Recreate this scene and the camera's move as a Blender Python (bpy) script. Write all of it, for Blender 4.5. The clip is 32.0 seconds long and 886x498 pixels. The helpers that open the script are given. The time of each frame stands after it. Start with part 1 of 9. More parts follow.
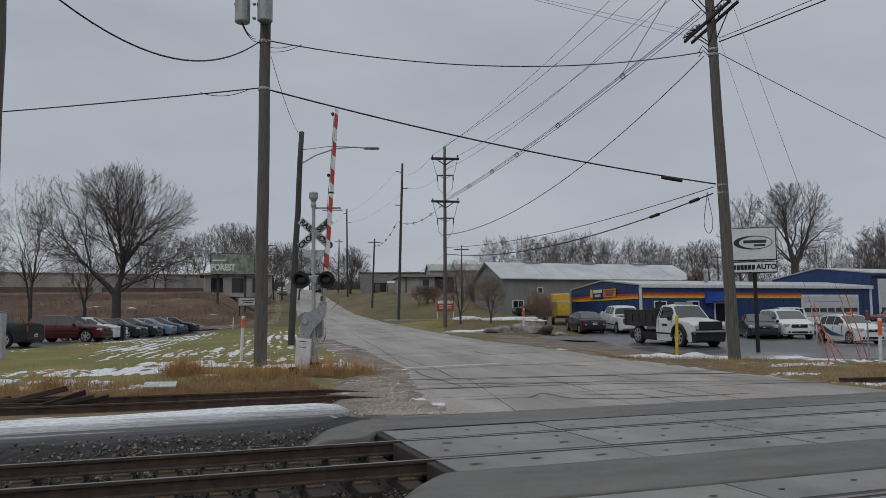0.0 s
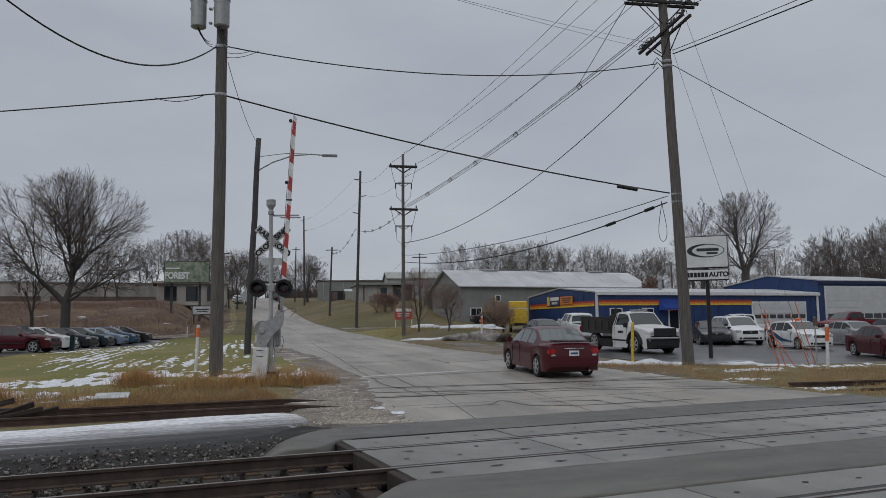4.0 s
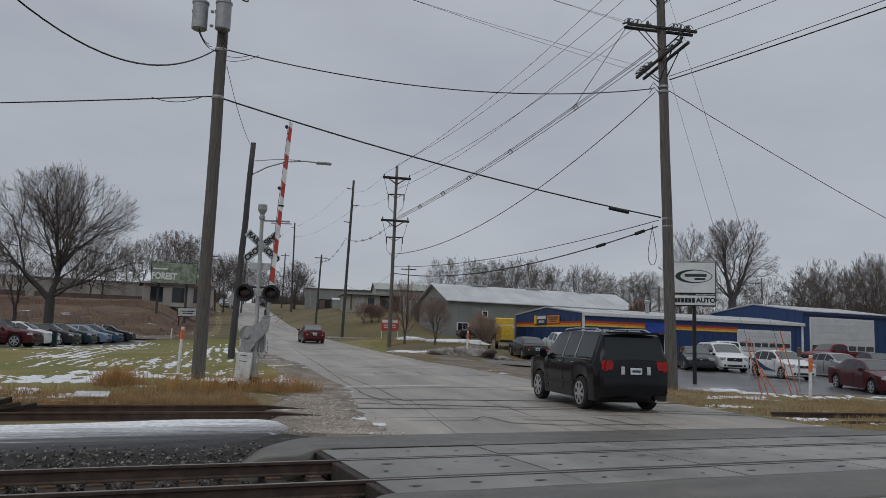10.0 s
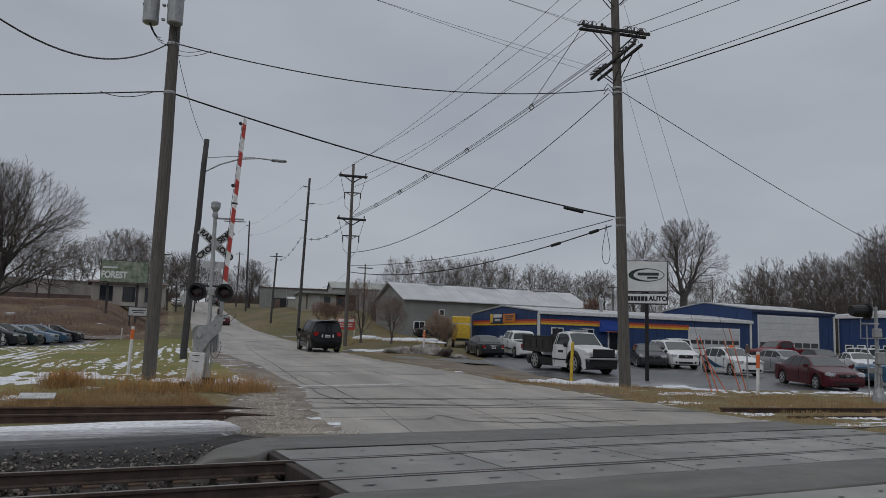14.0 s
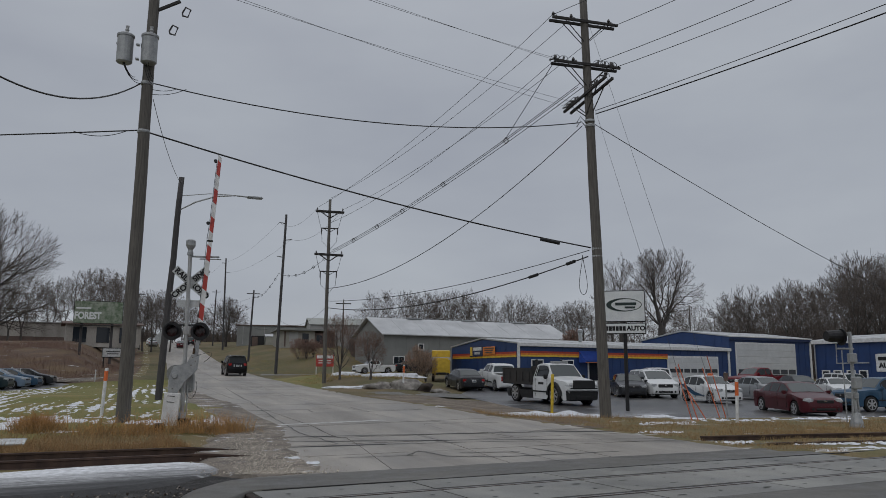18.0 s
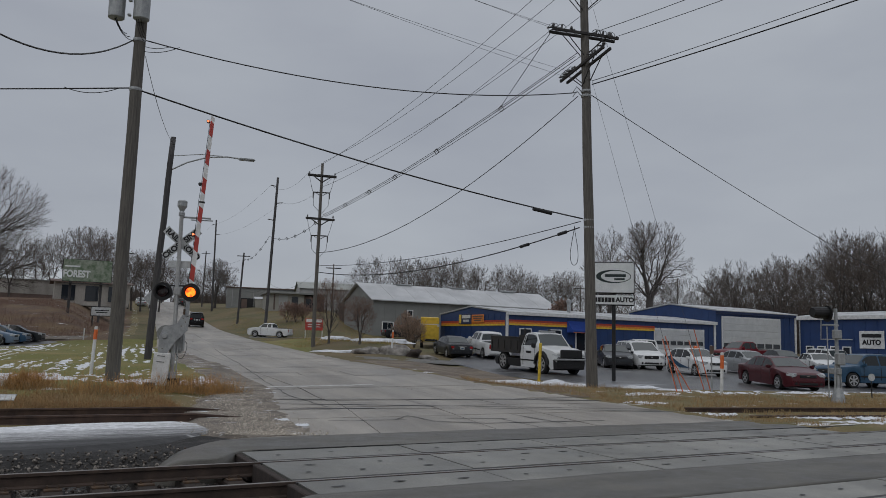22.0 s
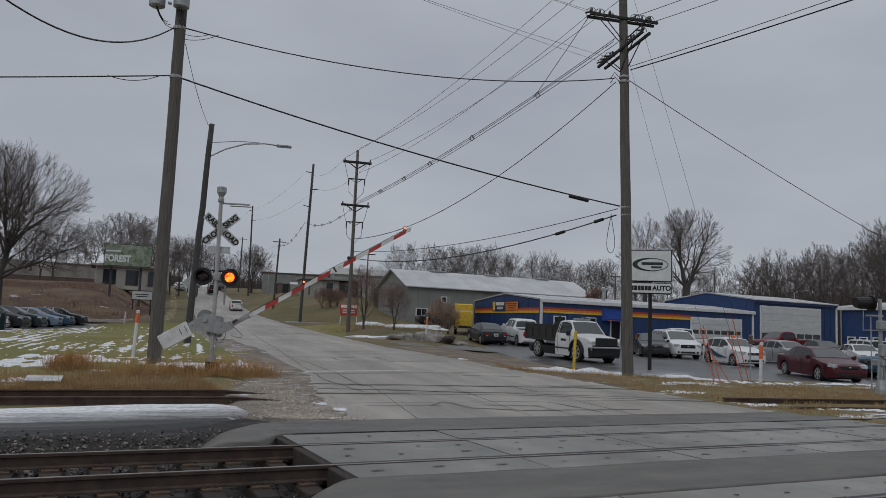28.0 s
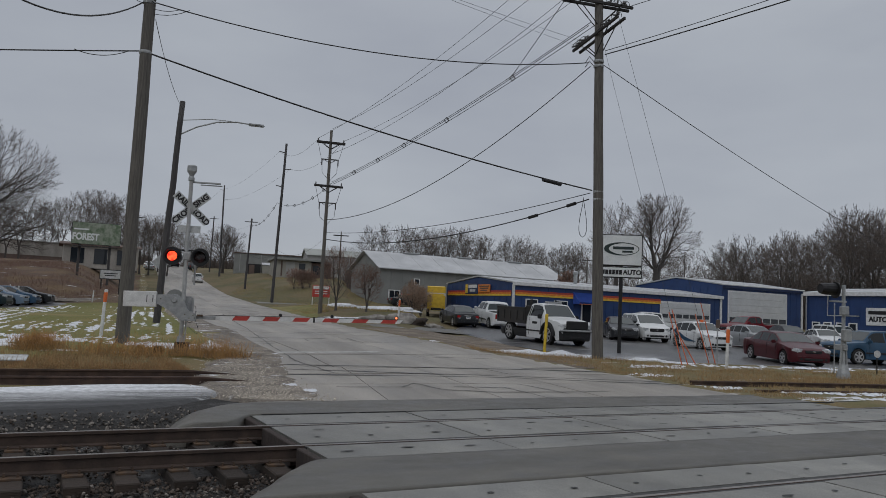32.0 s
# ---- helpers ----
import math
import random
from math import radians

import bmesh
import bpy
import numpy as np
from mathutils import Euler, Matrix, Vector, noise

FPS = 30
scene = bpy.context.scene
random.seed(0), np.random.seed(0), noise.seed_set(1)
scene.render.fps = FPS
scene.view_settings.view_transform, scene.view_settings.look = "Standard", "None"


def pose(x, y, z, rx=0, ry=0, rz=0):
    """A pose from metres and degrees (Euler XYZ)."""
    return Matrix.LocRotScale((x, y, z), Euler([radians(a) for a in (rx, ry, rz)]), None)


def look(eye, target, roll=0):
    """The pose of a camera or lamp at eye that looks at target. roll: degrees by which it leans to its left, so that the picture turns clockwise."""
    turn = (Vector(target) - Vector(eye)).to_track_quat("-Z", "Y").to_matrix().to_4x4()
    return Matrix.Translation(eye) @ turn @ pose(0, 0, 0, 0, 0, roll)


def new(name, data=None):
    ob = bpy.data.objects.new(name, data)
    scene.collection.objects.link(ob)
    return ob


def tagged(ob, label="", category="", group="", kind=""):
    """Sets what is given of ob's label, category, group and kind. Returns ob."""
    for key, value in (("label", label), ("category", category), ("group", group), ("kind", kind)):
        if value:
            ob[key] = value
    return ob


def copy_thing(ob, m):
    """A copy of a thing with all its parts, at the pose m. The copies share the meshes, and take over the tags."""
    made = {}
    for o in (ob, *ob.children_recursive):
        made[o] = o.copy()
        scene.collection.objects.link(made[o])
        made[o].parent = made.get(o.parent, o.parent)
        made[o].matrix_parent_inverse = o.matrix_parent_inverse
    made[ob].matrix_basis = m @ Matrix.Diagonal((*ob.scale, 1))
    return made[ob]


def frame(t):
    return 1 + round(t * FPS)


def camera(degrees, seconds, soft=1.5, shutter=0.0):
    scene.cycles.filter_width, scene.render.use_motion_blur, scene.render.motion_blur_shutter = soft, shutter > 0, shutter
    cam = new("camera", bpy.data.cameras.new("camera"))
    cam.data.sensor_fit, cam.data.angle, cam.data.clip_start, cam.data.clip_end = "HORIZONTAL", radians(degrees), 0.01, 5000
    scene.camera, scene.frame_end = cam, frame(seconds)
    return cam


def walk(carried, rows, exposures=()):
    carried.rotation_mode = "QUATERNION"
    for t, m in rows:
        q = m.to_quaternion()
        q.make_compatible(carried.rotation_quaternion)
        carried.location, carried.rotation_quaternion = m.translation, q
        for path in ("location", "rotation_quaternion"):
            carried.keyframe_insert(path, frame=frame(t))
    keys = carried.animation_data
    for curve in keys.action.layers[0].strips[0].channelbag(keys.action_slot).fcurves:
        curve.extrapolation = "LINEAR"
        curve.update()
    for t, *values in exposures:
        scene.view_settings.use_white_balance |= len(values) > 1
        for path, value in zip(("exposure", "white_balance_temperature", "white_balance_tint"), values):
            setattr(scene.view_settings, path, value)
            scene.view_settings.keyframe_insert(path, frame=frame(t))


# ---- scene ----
cam = camera(60.0, 32.0, soft=0.85)
EYE_Z = 1.6
# seconds, sideways drift, yaw, pitch, roll of the hand-held camera
VIEW = (
    (0, 0.023, 0.04, 5.28, 0.54), (0.5, 0.015, -1.85, 5.87, 0.02), (1, 0.011, -1.58, 6.33, -0.10),
    (1.5, -0.009, 1.30, 6.28, -0.11), (2, -0.013, 2.53, 5.53, 0.11), (2.5, -0.015, 1.85, 5.37, 0.07),
    (3, -0.015, 0.87, 4.84, 0.32), (3.5, -0.012, -0.35, 5.20, 0.61), (4, -0.011, -3.13, 5.83, 0.82),
    (4.5, -0.005, -3.54, 5.87, 0.23), (6.5, 0.004, -4.52, 5.35, -1.10), (7, 0.001, -4.25, 5.60, -1.02),
    (7.5, 0.000, -3.79, 5.59, -0.81), (8, -0.008, -3.22, 5.36, -0.83), (8.5, 0.008, -3.40, 5.34, -0.84),
    (9, 0.004, -4.17, 6.05, -0.78), (9.5, 0.001, -4.33, 6.31, -1.35), (10, -0.011, -3.88, 6.84, -1.84),
    (10.5, -0.010, -3.92, 7.05, -2.12), (11, -0.012, -4.02, 7.34, -1.92), (11.5, -0.005, -4.36, 7.92, -1.89),
    (12, -0.000, -4.81, 7.92, -1.91), (12.5, 0.002, -5.52, 7.86, -1.89), (13, -0.003, -5.58, 7.28, -1.48),
    (13.5, 0.011, -6.29, 7.11, -1.56), (15.5, 0.010, -8.54, 5.78, -0.89), (16, 0.014, -8.27, 6.57, -0.41),
    (16.5, 0.016, -8.33, 7.24, -0.56), (17, 0.025, -8.43, 8.43, -0.74), (17.5, 0.026, -8.71, 8.98, -0.65),
    (18, 0.038, -8.72, 9.38, -0.26), (18.5, 0.040, -8.61, 9.81, -0.26), (19, 0.047, -8.09, 9.48, -0.25),
    (19.5, 0.051, -7.84, 8.40, -0.71), (20, 0.050, -8.36, 7.55, -0.81), (20.5, 0.048, -9.62, 7.59, -0.91),
    (21, 0.036, -9.74, 7.45, -0.94), (21.5, 0.029, -9.75, 7.07, -1.19), (22, -0.006, -9.46, 6.95, -1.62),
    (22.5, -0.011, -9.86, 7.05, -1.66), (23, -0.013, -10.03, 7.06, -1.58), (23.5, -0.013, -9.60, 6.76, -1.71),
    (24, -0.013, -9.61, 6.61, -1.67), (24.5, -0.009, -9.83, 6.55, -1.76), (25, -0.005, -9.34, 5.93, -2.13),
    (25.5, -0.002, -8.40, 5.23, -2.29), (27.5, -0.074, -7.18, 6.37, -2.25), (28, -0.077, -6.98, 5.88, -2.21),
    (28.5, -0.060, -6.76, 5.46, -2.03), (29, -0.051, -6.71, 5.53, -2.09), (29.5, -0.049, -6.43, 5.35, -2.17),
    (30, -0.039, -7.46, 5.17, -2.39), (30.5, -0.036, -7.60, 4.83, -2.36), (31, -0.040, -7.82, 5.00, -2.40),
    (31.5, -0.036, -7.71, 4.98, -2.50), (32, -0.052, -9.02, 4.64, -2.68),
)
walk(cam, [(t, pose(x, 0, EYE_Z, 90 + p, 0, y) @ pose(0, 0, 0, 0, 0, -r)) for t, x, y, p, r in VIEW],
     [(0, 0.0), (9, 0.0), (11, -0.03), (12.5, -0.15), (13.5, -0.15), (15.5, -0.03), (17, -0.14), (19, -0.16), (23, -0.17), (25.5, -0.18), (28, -0.10), (32, -0.12)])

# ---- light: a closed, even winter overcast ----
def build_world():
    w = bpy.data.worlds.new("overcast")
    scene.world = w
    w.use_nodes = True
    nt = w.node_tree
    nt.nodes.clear()
    N, Lk = nt.nodes.new, nt.links.new
    out, bg = N("ShaderNodeOutputWorld"), N("ShaderNodeBackground")
    sky = N("ShaderNodeTexSky")
    sky.sky_type, sky.sun_disc = "NISHITA", False
    sky.sun_elevation, sky.sun_rotation = radians(38), radians(200)
    tc, sep = N("ShaderNodeTexCoord"), N("ShaderNodeSeparateXYZ")
    Lk(tc.outputs["Generated"], sep.inputs[0])
    ramp = N("ShaderNodeValToRGB")
    e = ramp.color_ramp.elements
    e[0].position, e[0].color = 0.0, (0.455, 0.482, 0.525, 1)
    e[1].position, e[1].color = 1.0, (0.96, 0.98, 1.03, 1)
    for p, c in ((0.12, (0.428, 0.456, 0.505, 1)), (0.32, (0.405, 0.434, 0.486, 1)), (0.55, (0.50, 0.53, 0.58, 1))):
        k = e.new(p)
        k.color = c
    Lk(sep.outputs["Z"], ramp.inputs[0])
    mp, nz, mul = N("ShaderNodeMapping"), N("ShaderNodeTexNoise"), N("ShaderNodeMixRGB")
    mp.inputs["Scale"].default_value = (1.4, 1.4, 4.0)
    Lk(tc.outputs["Generated"], mp.inputs[0])
    Lk(mp.outputs[0], nz.inputs["Vector"])
    nz.inputs["Scale"].default_value, nz.inputs["Detail"].default_value = 2.2, 4
    cr = N("ShaderNodeValToRGB")
    cr.color_ramp.elements[0].position, cr.color_ramp.elements[0].color = 0.3, (0.9, 0.9, 0.92, 1)
    cr.color_ramp.elements[1].position, cr.color_ramp.elements[1].color = 0.7, (1.06, 1.06, 1.05, 1)
    Lk(nz.outputs[0], cr.inputs[0])
    mul.blend_type = "MULTIPLY"
    mul.inputs[0].default_value = 1
    Lk(ramp.outputs[0], mul.inputs[1])
    Lk(cr.outputs[0], mul.inputs[2])
    dim, mix = N("ShaderNodeMixRGB"), N("ShaderNodeMixRGB")
    dim.blend_type = "MULTIPLY"
    dim.inputs[0].default_value, dim.inputs[2].default_value = 1, (0.08, 0.08, 0.08, 1)
    Lk(sky.outputs[0], dim.inputs[1])
    mix.inputs[0].default_value = 0.94
    Lk(dim.outputs[0], mix.inputs[1])
    Lk(mul.outputs[0], mix.inputs[2])
    Lk(mix.outputs[0], bg.inputs[0])
    bg.inputs[1].default_value = 1.0
    Lk(bg.outputs[0], out.inputs[0])
    sun = bpy.data.lights.new("sun", "SUN")
    sun.energy, sun.angle, sun.color = 0.45, radians(40), (0.98, 0.98, 0.97)
    s = new("sun", sun)
    s.matrix_world = look((0, 0, 50), (0 + 20, 0 + 30, 50 - 32))


build_world()


# ---- materials ----
def material(name, color, color2=None, scale=6.0, rough=0.7, rough2=None, metal=0.0, bump=0.15, bscale=40.0, dist=0.01, detail=5,
             stretch=(1, 1, 1), lo=0.35, hi=0.65, rnd=0.0, emit=None, power=0.0, coat=0.0, fine=0.12, spec=0.5, stain=0.0, stain_scale=0.3, stain_stretch=(1, 1, 1), stain_turn=0.0, island=0.0):
    """A principled surface: two colours mixed by coarse noise, fine grain over them, relief, wear in the roughness."""
    m = bpy.data.materials.new(name)
    m.use_nodes = True
    nt = m.node_tree
    N, Lk = nt.nodes.new, nt.links.new
    b = nt.nodes["Principled BSDF"]
    tc, mp = N("ShaderNodeTexCoord"), N("ShaderNodeMapping")
    mp.inputs["Scale"].default_value = stretch
    Lk(tc.outputs["Object"], mp.inputs[0])
    n1, n2 = N("ShaderNodeTexNoise"), N("ShaderNodeTexNoise")
    n1.inputs["Scale"].default_value, n1.inputs["Detail"].default_value, n1.inputs["Roughness"].default_value = scale, detail, 0.70 if detail >= 8 else 0.5
    n2.inputs["Scale"].default_value, n2.inputs["Detail"].default_value = bscale, 3
    Lk(mp.outputs[0], n1.inputs["Vector"])
    Lk(mp.outputs[0], n2.inputs["Vector"])
    color2 = color2 or tuple(c * 0.72 for c in color)
    r = N("ShaderNodeValToRGB")
    r.color_ramp.elements[0].position, r.color_ramp.elements[1].position = lo, hi
    r.color_ramp.elements[0].color, r.color_ramp.elements[1].color = (*color2, 1), (*color, 1)
    Lk(n1.outputs[0], r.inputs[0])
    g = N("ShaderNodeMapRange")
    g.inputs["From Min"].default_value, g.inputs["From Max"].default_value = 0.3, 0.7
    g.inputs["To Min"].default_value, g.inputs["To Max"].default_value = 1 - fine, 1 + fine
    Lk(n2.outputs[0], g.inputs[0])
    mul = N("ShaderNodeMixRGB")
    mul.blend_type = "MULTIPLY"
    mul.inputs[0].default_value = 1
    Lk(r.outputs[0], mul.inputs[1])
    Lk(g.outputs[0], mul.inputs[2])
    col = mul.outputs[0]
    if stain:
        sm, sn, sr, sx = N("ShaderNodeMapping"), N("ShaderNodeTexNoise"), N("ShaderNodeMapRange"), N("ShaderNodeMixRGB")
        sm.vector_type = "TEXTURE"
        sm.inputs["Rotation"].default_value[2] = stain_turn
        sm.inputs["Scale"].default_value = tuple(1 / s for s in stain_stretch)
        Lk(tc.outputs["Object"], sm.inputs[0])
        Lk(sm.outputs[0], sn.inputs["Vector"])
        sn.inputs["Scale"].default_value, sn.inputs["Detail"].default_value, sn.inputs["Roughness"].default_value = stain_scale, 7, 0.65
        sr.inputs["From Min"].default_value, sr.inputs["From Max"].default_value = 0.32, 0.68
        sr.inputs["To Min"].default_value, sr.inputs["To Max"].default_value = 1 - stain, 1 + stain * 0.7
        Lk(sn.outputs[0], sr.inputs[0])
        sx.blend_type = "MULTIPLY"
        sx.inputs[0].default_value = 1
        Lk(col, sx.inputs[1])
        Lk(sr.outputs[0], sx.inputs[2])
        col = sx.outputs[0]
    if island:
        ge, ir, im = N("ShaderNodeNewGeometry"), N("ShaderNodeMapRange"), N("ShaderNodeMixRGB")
        ir.inputs["To Min"].default_value, ir.inputs["To Max"].default_value = 1 - island, 1 + island * 1.6
        Lk(ge.outputs["Random Per Island"], ir.inputs[0])
        im.blend_type = "MULTIPLY"
        im.inputs[0].default_value = 1
        Lk(col, im.inputs[1])
        Lk(ir.outputs[0], im.inputs[2])
        col = im.outputs[0]
    if rnd:
        oi, rr, m2 = N("ShaderNodeObjectInfo"), N("ShaderNodeMapRange"), N("ShaderNodeMixRGB")
        rr.inputs["To Min"].default_value, rr.inputs["To Max"].default_value = 1 - rnd, 1 + rnd
        Lk(oi.outputs["Random"], rr.inputs[0])
        m2.blend_type = "MULTIPLY"
        m2.inputs[0].default_value = 1
        Lk(col, m2.inputs[1])
        Lk(rr.outputs[0], m2.inputs[2])
        col = m2.outputs[0]
    Lk(col, b.inputs["Base Color"])
    if rough2 is not None:
        q = N("ShaderNodeMapRange")
        q.inputs["From Min"].default_value, q.inputs["From Max"].default_value = lo, hi
        q.inputs["To Min"].default_value, q.inputs["To Max"].default_value = rough2, rough
        Lk(n1.outputs[0], q.inputs[0])
        Lk(q.outputs[0], b.inputs["Roughness"])
    else:
        b.inputs["Roughness"].default_value = rough
    b.inputs["Metallic"].default_value = metal
    b.inputs["Coat Weight"].default_value = coat
    b.inputs["Specular IOR Level"].default_value = spec
    if bump:
        bp = N("ShaderNodeBump")
        bp.inputs["Strength"].default_value, bp.inputs["Distance"].default_value = bump, dist
        Lk(n2.outputs[0], bp.inputs["Height"])
        Lk(bp.outputs[0], b.inputs["Normal"])
    if emit:
        b.inputs["Emission Color"].default_value = (*emit, 1)
        b.inputs["Emission Strength"].default_value = power
    return m


def glass_material(name, tint, spec=0.38):
    m = bpy.data.materials.new(name)
    m.use_nodes = True
    b = m.node_tree.nodes["Principled BSDF"]
    b.inputs["Base Color"].default_value = (*tint, 1)
    b.inputs["Roughness"].default_value = 0.04
    b.inputs["IOR"].default_value = 1.5
    b.inputs["Specular IOR Level"].default_value = spec
    return m


def layered(name, base, over, cover, stretch, scale, soft=0.06, angle=0.0, base2=None, rough=0.9, over_rough=0.6, bump=0.5, bscale=25.0, spot=None, spot_cover=0.5, spot_scale=0.4):
    """Ground of one kind with patches of another (snow on grass): the patches' edge follows stretched noise."""
    m = bpy.data.materials.new(name)
    m.use_nodes = True
    nt = m.node_tree
    N, Lk = nt.nodes.new, nt.links.new
    b = nt.nodes["Principled BSDF"]
    tc, mp = N("ShaderNodeTexCoord"), N("ShaderNodeMapping")
    mp.vector_type = "TEXTURE"
    mp.inputs["Rotation"].default_value[2] = angle
    mp.inputs["Scale"].default_value = tuple(1 / s for s in stretch)
    Lk(tc.outputs["Object"], mp.inputs[0])
    n1, n2, n3 = (N("ShaderNodeTexNoise") for _ in range(3))
    n1.inputs["Scale"].default_value, n1.inputs["Detail"].default_value, n1.inputs["Roughness"].default_value = scale, 6, 0.62
    n2.inputs["Scale"].default_value, n2.inputs["Detail"].default_value = bscale, 4
    n3.inputs["Scale"].default_value, n3.inputs["Detail"].default_value = spot_scale, 4
    Lk(mp.outputs[0], n1.inputs["Vector"])
    Lk(tc.outputs["Object"], n2.inputs["Vector"])
    Lk(tc.outputs["Object"], n3.inputs["Vector"])
    g = N("ShaderNodeValToRGB")
    g.color_ramp.elements[0].position, g.color_ramp.elements[1].position = 0.3, 0.7
    g.color_ramp.elements[0].color, g.color_ramp.elements[1].color = (*(base2 or tuple(c * 0.6 for c in base)), 1), (*base, 1)
    Lk(n2.outputs[0], g.inputs[0])
    col = g.outputs[0]
    if spot:
        s, sm = N("ShaderNodeMapRange"), N("ShaderNodeMixRGB")
        s.inputs["From Min"].default_value, s.inputs["From Max"].default_value = spot_cover - 0.12, spot_cover + 0.12
        Lk(n3.outputs[0], s.inputs[0])
        Lk(s.outputs[0], sm.inputs[0])
        Lk(col, sm.inputs[1])
        sm.inputs[2].default_value = (*spot, 1)
        col = sm.outputs[0]
    k, mx = N("ShaderNodeMapRange"), N("ShaderNodeMixRGB")
    k.inputs["From Min"].default_value, k.inputs["From Max"].default_value = cover - soft, cover + soft
    Lk(n1.outputs[0], k.inputs[0])
    Lk(k.outputs[0], mx.inputs[0])
    Lk(col, mx.inputs[1])
    mx.inputs[2].default_value = (*over, 1)
    Lk(mx.outputs[0], b.inputs["Base Color"])
    q = N("ShaderNodeMapRange")
    q.inputs["To Min"].default_value, q.inputs["To Max"].default_value = rough, over_rough
    Lk(k.outputs[0], q.inputs[0])
    Lk(q.outputs[0], b.inputs["Roughness"])
    bp = N("ShaderNodeBump")
    bp.inputs["Strength"].default_value, bp.inputs["Distance"].default_value = bump, 0.04
    Lk(n2.outputs[0], bp.inputs["Height"])
    Lk(bp.outputs[0], b.inputs["Normal"])
    return m


def path_material():
    """Service path: clean snow along its far side, grey slush in the middle, wet asphalt on the near side."""
    m = bpy.data.materials.new("slushy_path")
    m.use_nodes = True
    nt = m.node_tree
    N, Lk = nt.nodes.new, nt.links.new
    b = nt.nodes["Principled BSDF"]
    tc, mp, sep = N("ShaderNodeTexCoord"), N("ShaderNodeMapping"), N("ShaderNodeSeparateXYZ")
    mp.inputs["Rotation"].default_value[2] = radians(-19)
    Lk(tc.outputs["Object"], mp.inputs[0])
    Lk(mp.outputs[0], sep.inputs[0])
    st, n1, n2 = N("ShaderNodeMapping"), N("ShaderNodeTexNoise"), N("ShaderNodeTexNoise")
    st.inputs["Scale"].default_value = (0.13, 2.4, 1)
    Lk(mp.outputs[0], st.inputs[0])
    Lk(st.outputs[0], n1.inputs["Vector"])
    Lk(tc.outputs["Object"], n2.inputs["Vector"])
    n1.inputs["Scale"].default_value, n1.inputs["Detail"].default_value, n1.inputs["Roughness"].default_value = 1.4, 10, 0.72
    n2.inputs["Scale"].default_value, n2.inputs["Detail"].default_value = 9, 5
    add = N("ShaderNodeMath")
    add.operation = "MULTIPLY_ADD"
    Lk(n1.outputs[0], add.inputs[0])
    add.inputs[1].default_value = 3.7
    Lk(sep.outputs["Y"], add.inputs[2])
    rng = N("ShaderNodeMapRange")
    rng.inputs["From Min"].default_value, rng.inputs["From Max"].default_value = 12.0, 16.0
    tip, end = N("ShaderNodeMapRange"), N("ShaderNodeMath")
    tip.inputs["From Min"].default_value, tip.inputs["From Max"].default_value = -7.0, 2.4
    tip.inputs["To Min"].default_value, tip.inputs["To Max"].default_value = -0.15, 1.85
    Lk(sep.outputs["X"], tip.inputs[0])
    end.operation = "SUBTRACT"
    Lk(add.outputs[0], end.inputs[0])
    Lk(tip.outputs[0], end.inputs[1])
    Lk(end.outputs[0], rng.inputs[0])
    r = N("ShaderNodeValToRGB")
    e = r.color_ramp.elements
    e[0].position, e[0].color = 0.10, (0.034, 0.034, 0.035, 1)
    e[1].position, e[1].color = 0.80, (0.73, 0.745, 0.77, 1)
    for p, c in ((0.28, (0.05, 0.05, 0.051, 1)), (0.40, (0.105, 0.106, 0.108, 1)), (0.47, (0.34, 0.345, 0.35, 1)), (0.52, (0.17, 0.172, 0.176, 1)), (0.57, (0.54, 0.545, 0.56, 1)), (0.63, (0.30, 0.305, 0.31, 1)), (0.69, (0.64, 0.65, 0.67, 1))):
        k = e.new(p)
        k.color = c
    Lk(rng.outputs[0], r.inputs[0])
    g, mul = N("ShaderNodeMapRange"), N("ShaderNodeMixRGB")
    g.inputs["From Min"].default_value, g.inputs["From Max"].default_value = 0.3, 0.7
    g.inputs["To Min"].default_value, g.inputs["To Max"].default_value = 0.70, 1.18
    Lk(n2.outputs[0], g.inputs[0])
    mul.blend_type = "MULTIPLY"
    mul.inputs[0].default_value = 1
    Lk(r.outputs[0], mul.inputs[1])
    Lk(g.outputs[0], mul.inputs[2])
    Lk(mul.outputs[0], b.inputs["Base Color"])
    b.inputs["Roughness"].default_value = 0.62
    b.inputs["Specular IOR Level"].default_value = 0.3
    bp = N("ShaderNodeBump")
    bp.inputs["Strength"].default_value, bp.inputs["Distance"].default_value = 0.35, 0.03
    Lk(n2.outputs[0], bp.inputs["Height"])
    Lk(bp.outputs[0], b.inputs["Normal"])
    return m


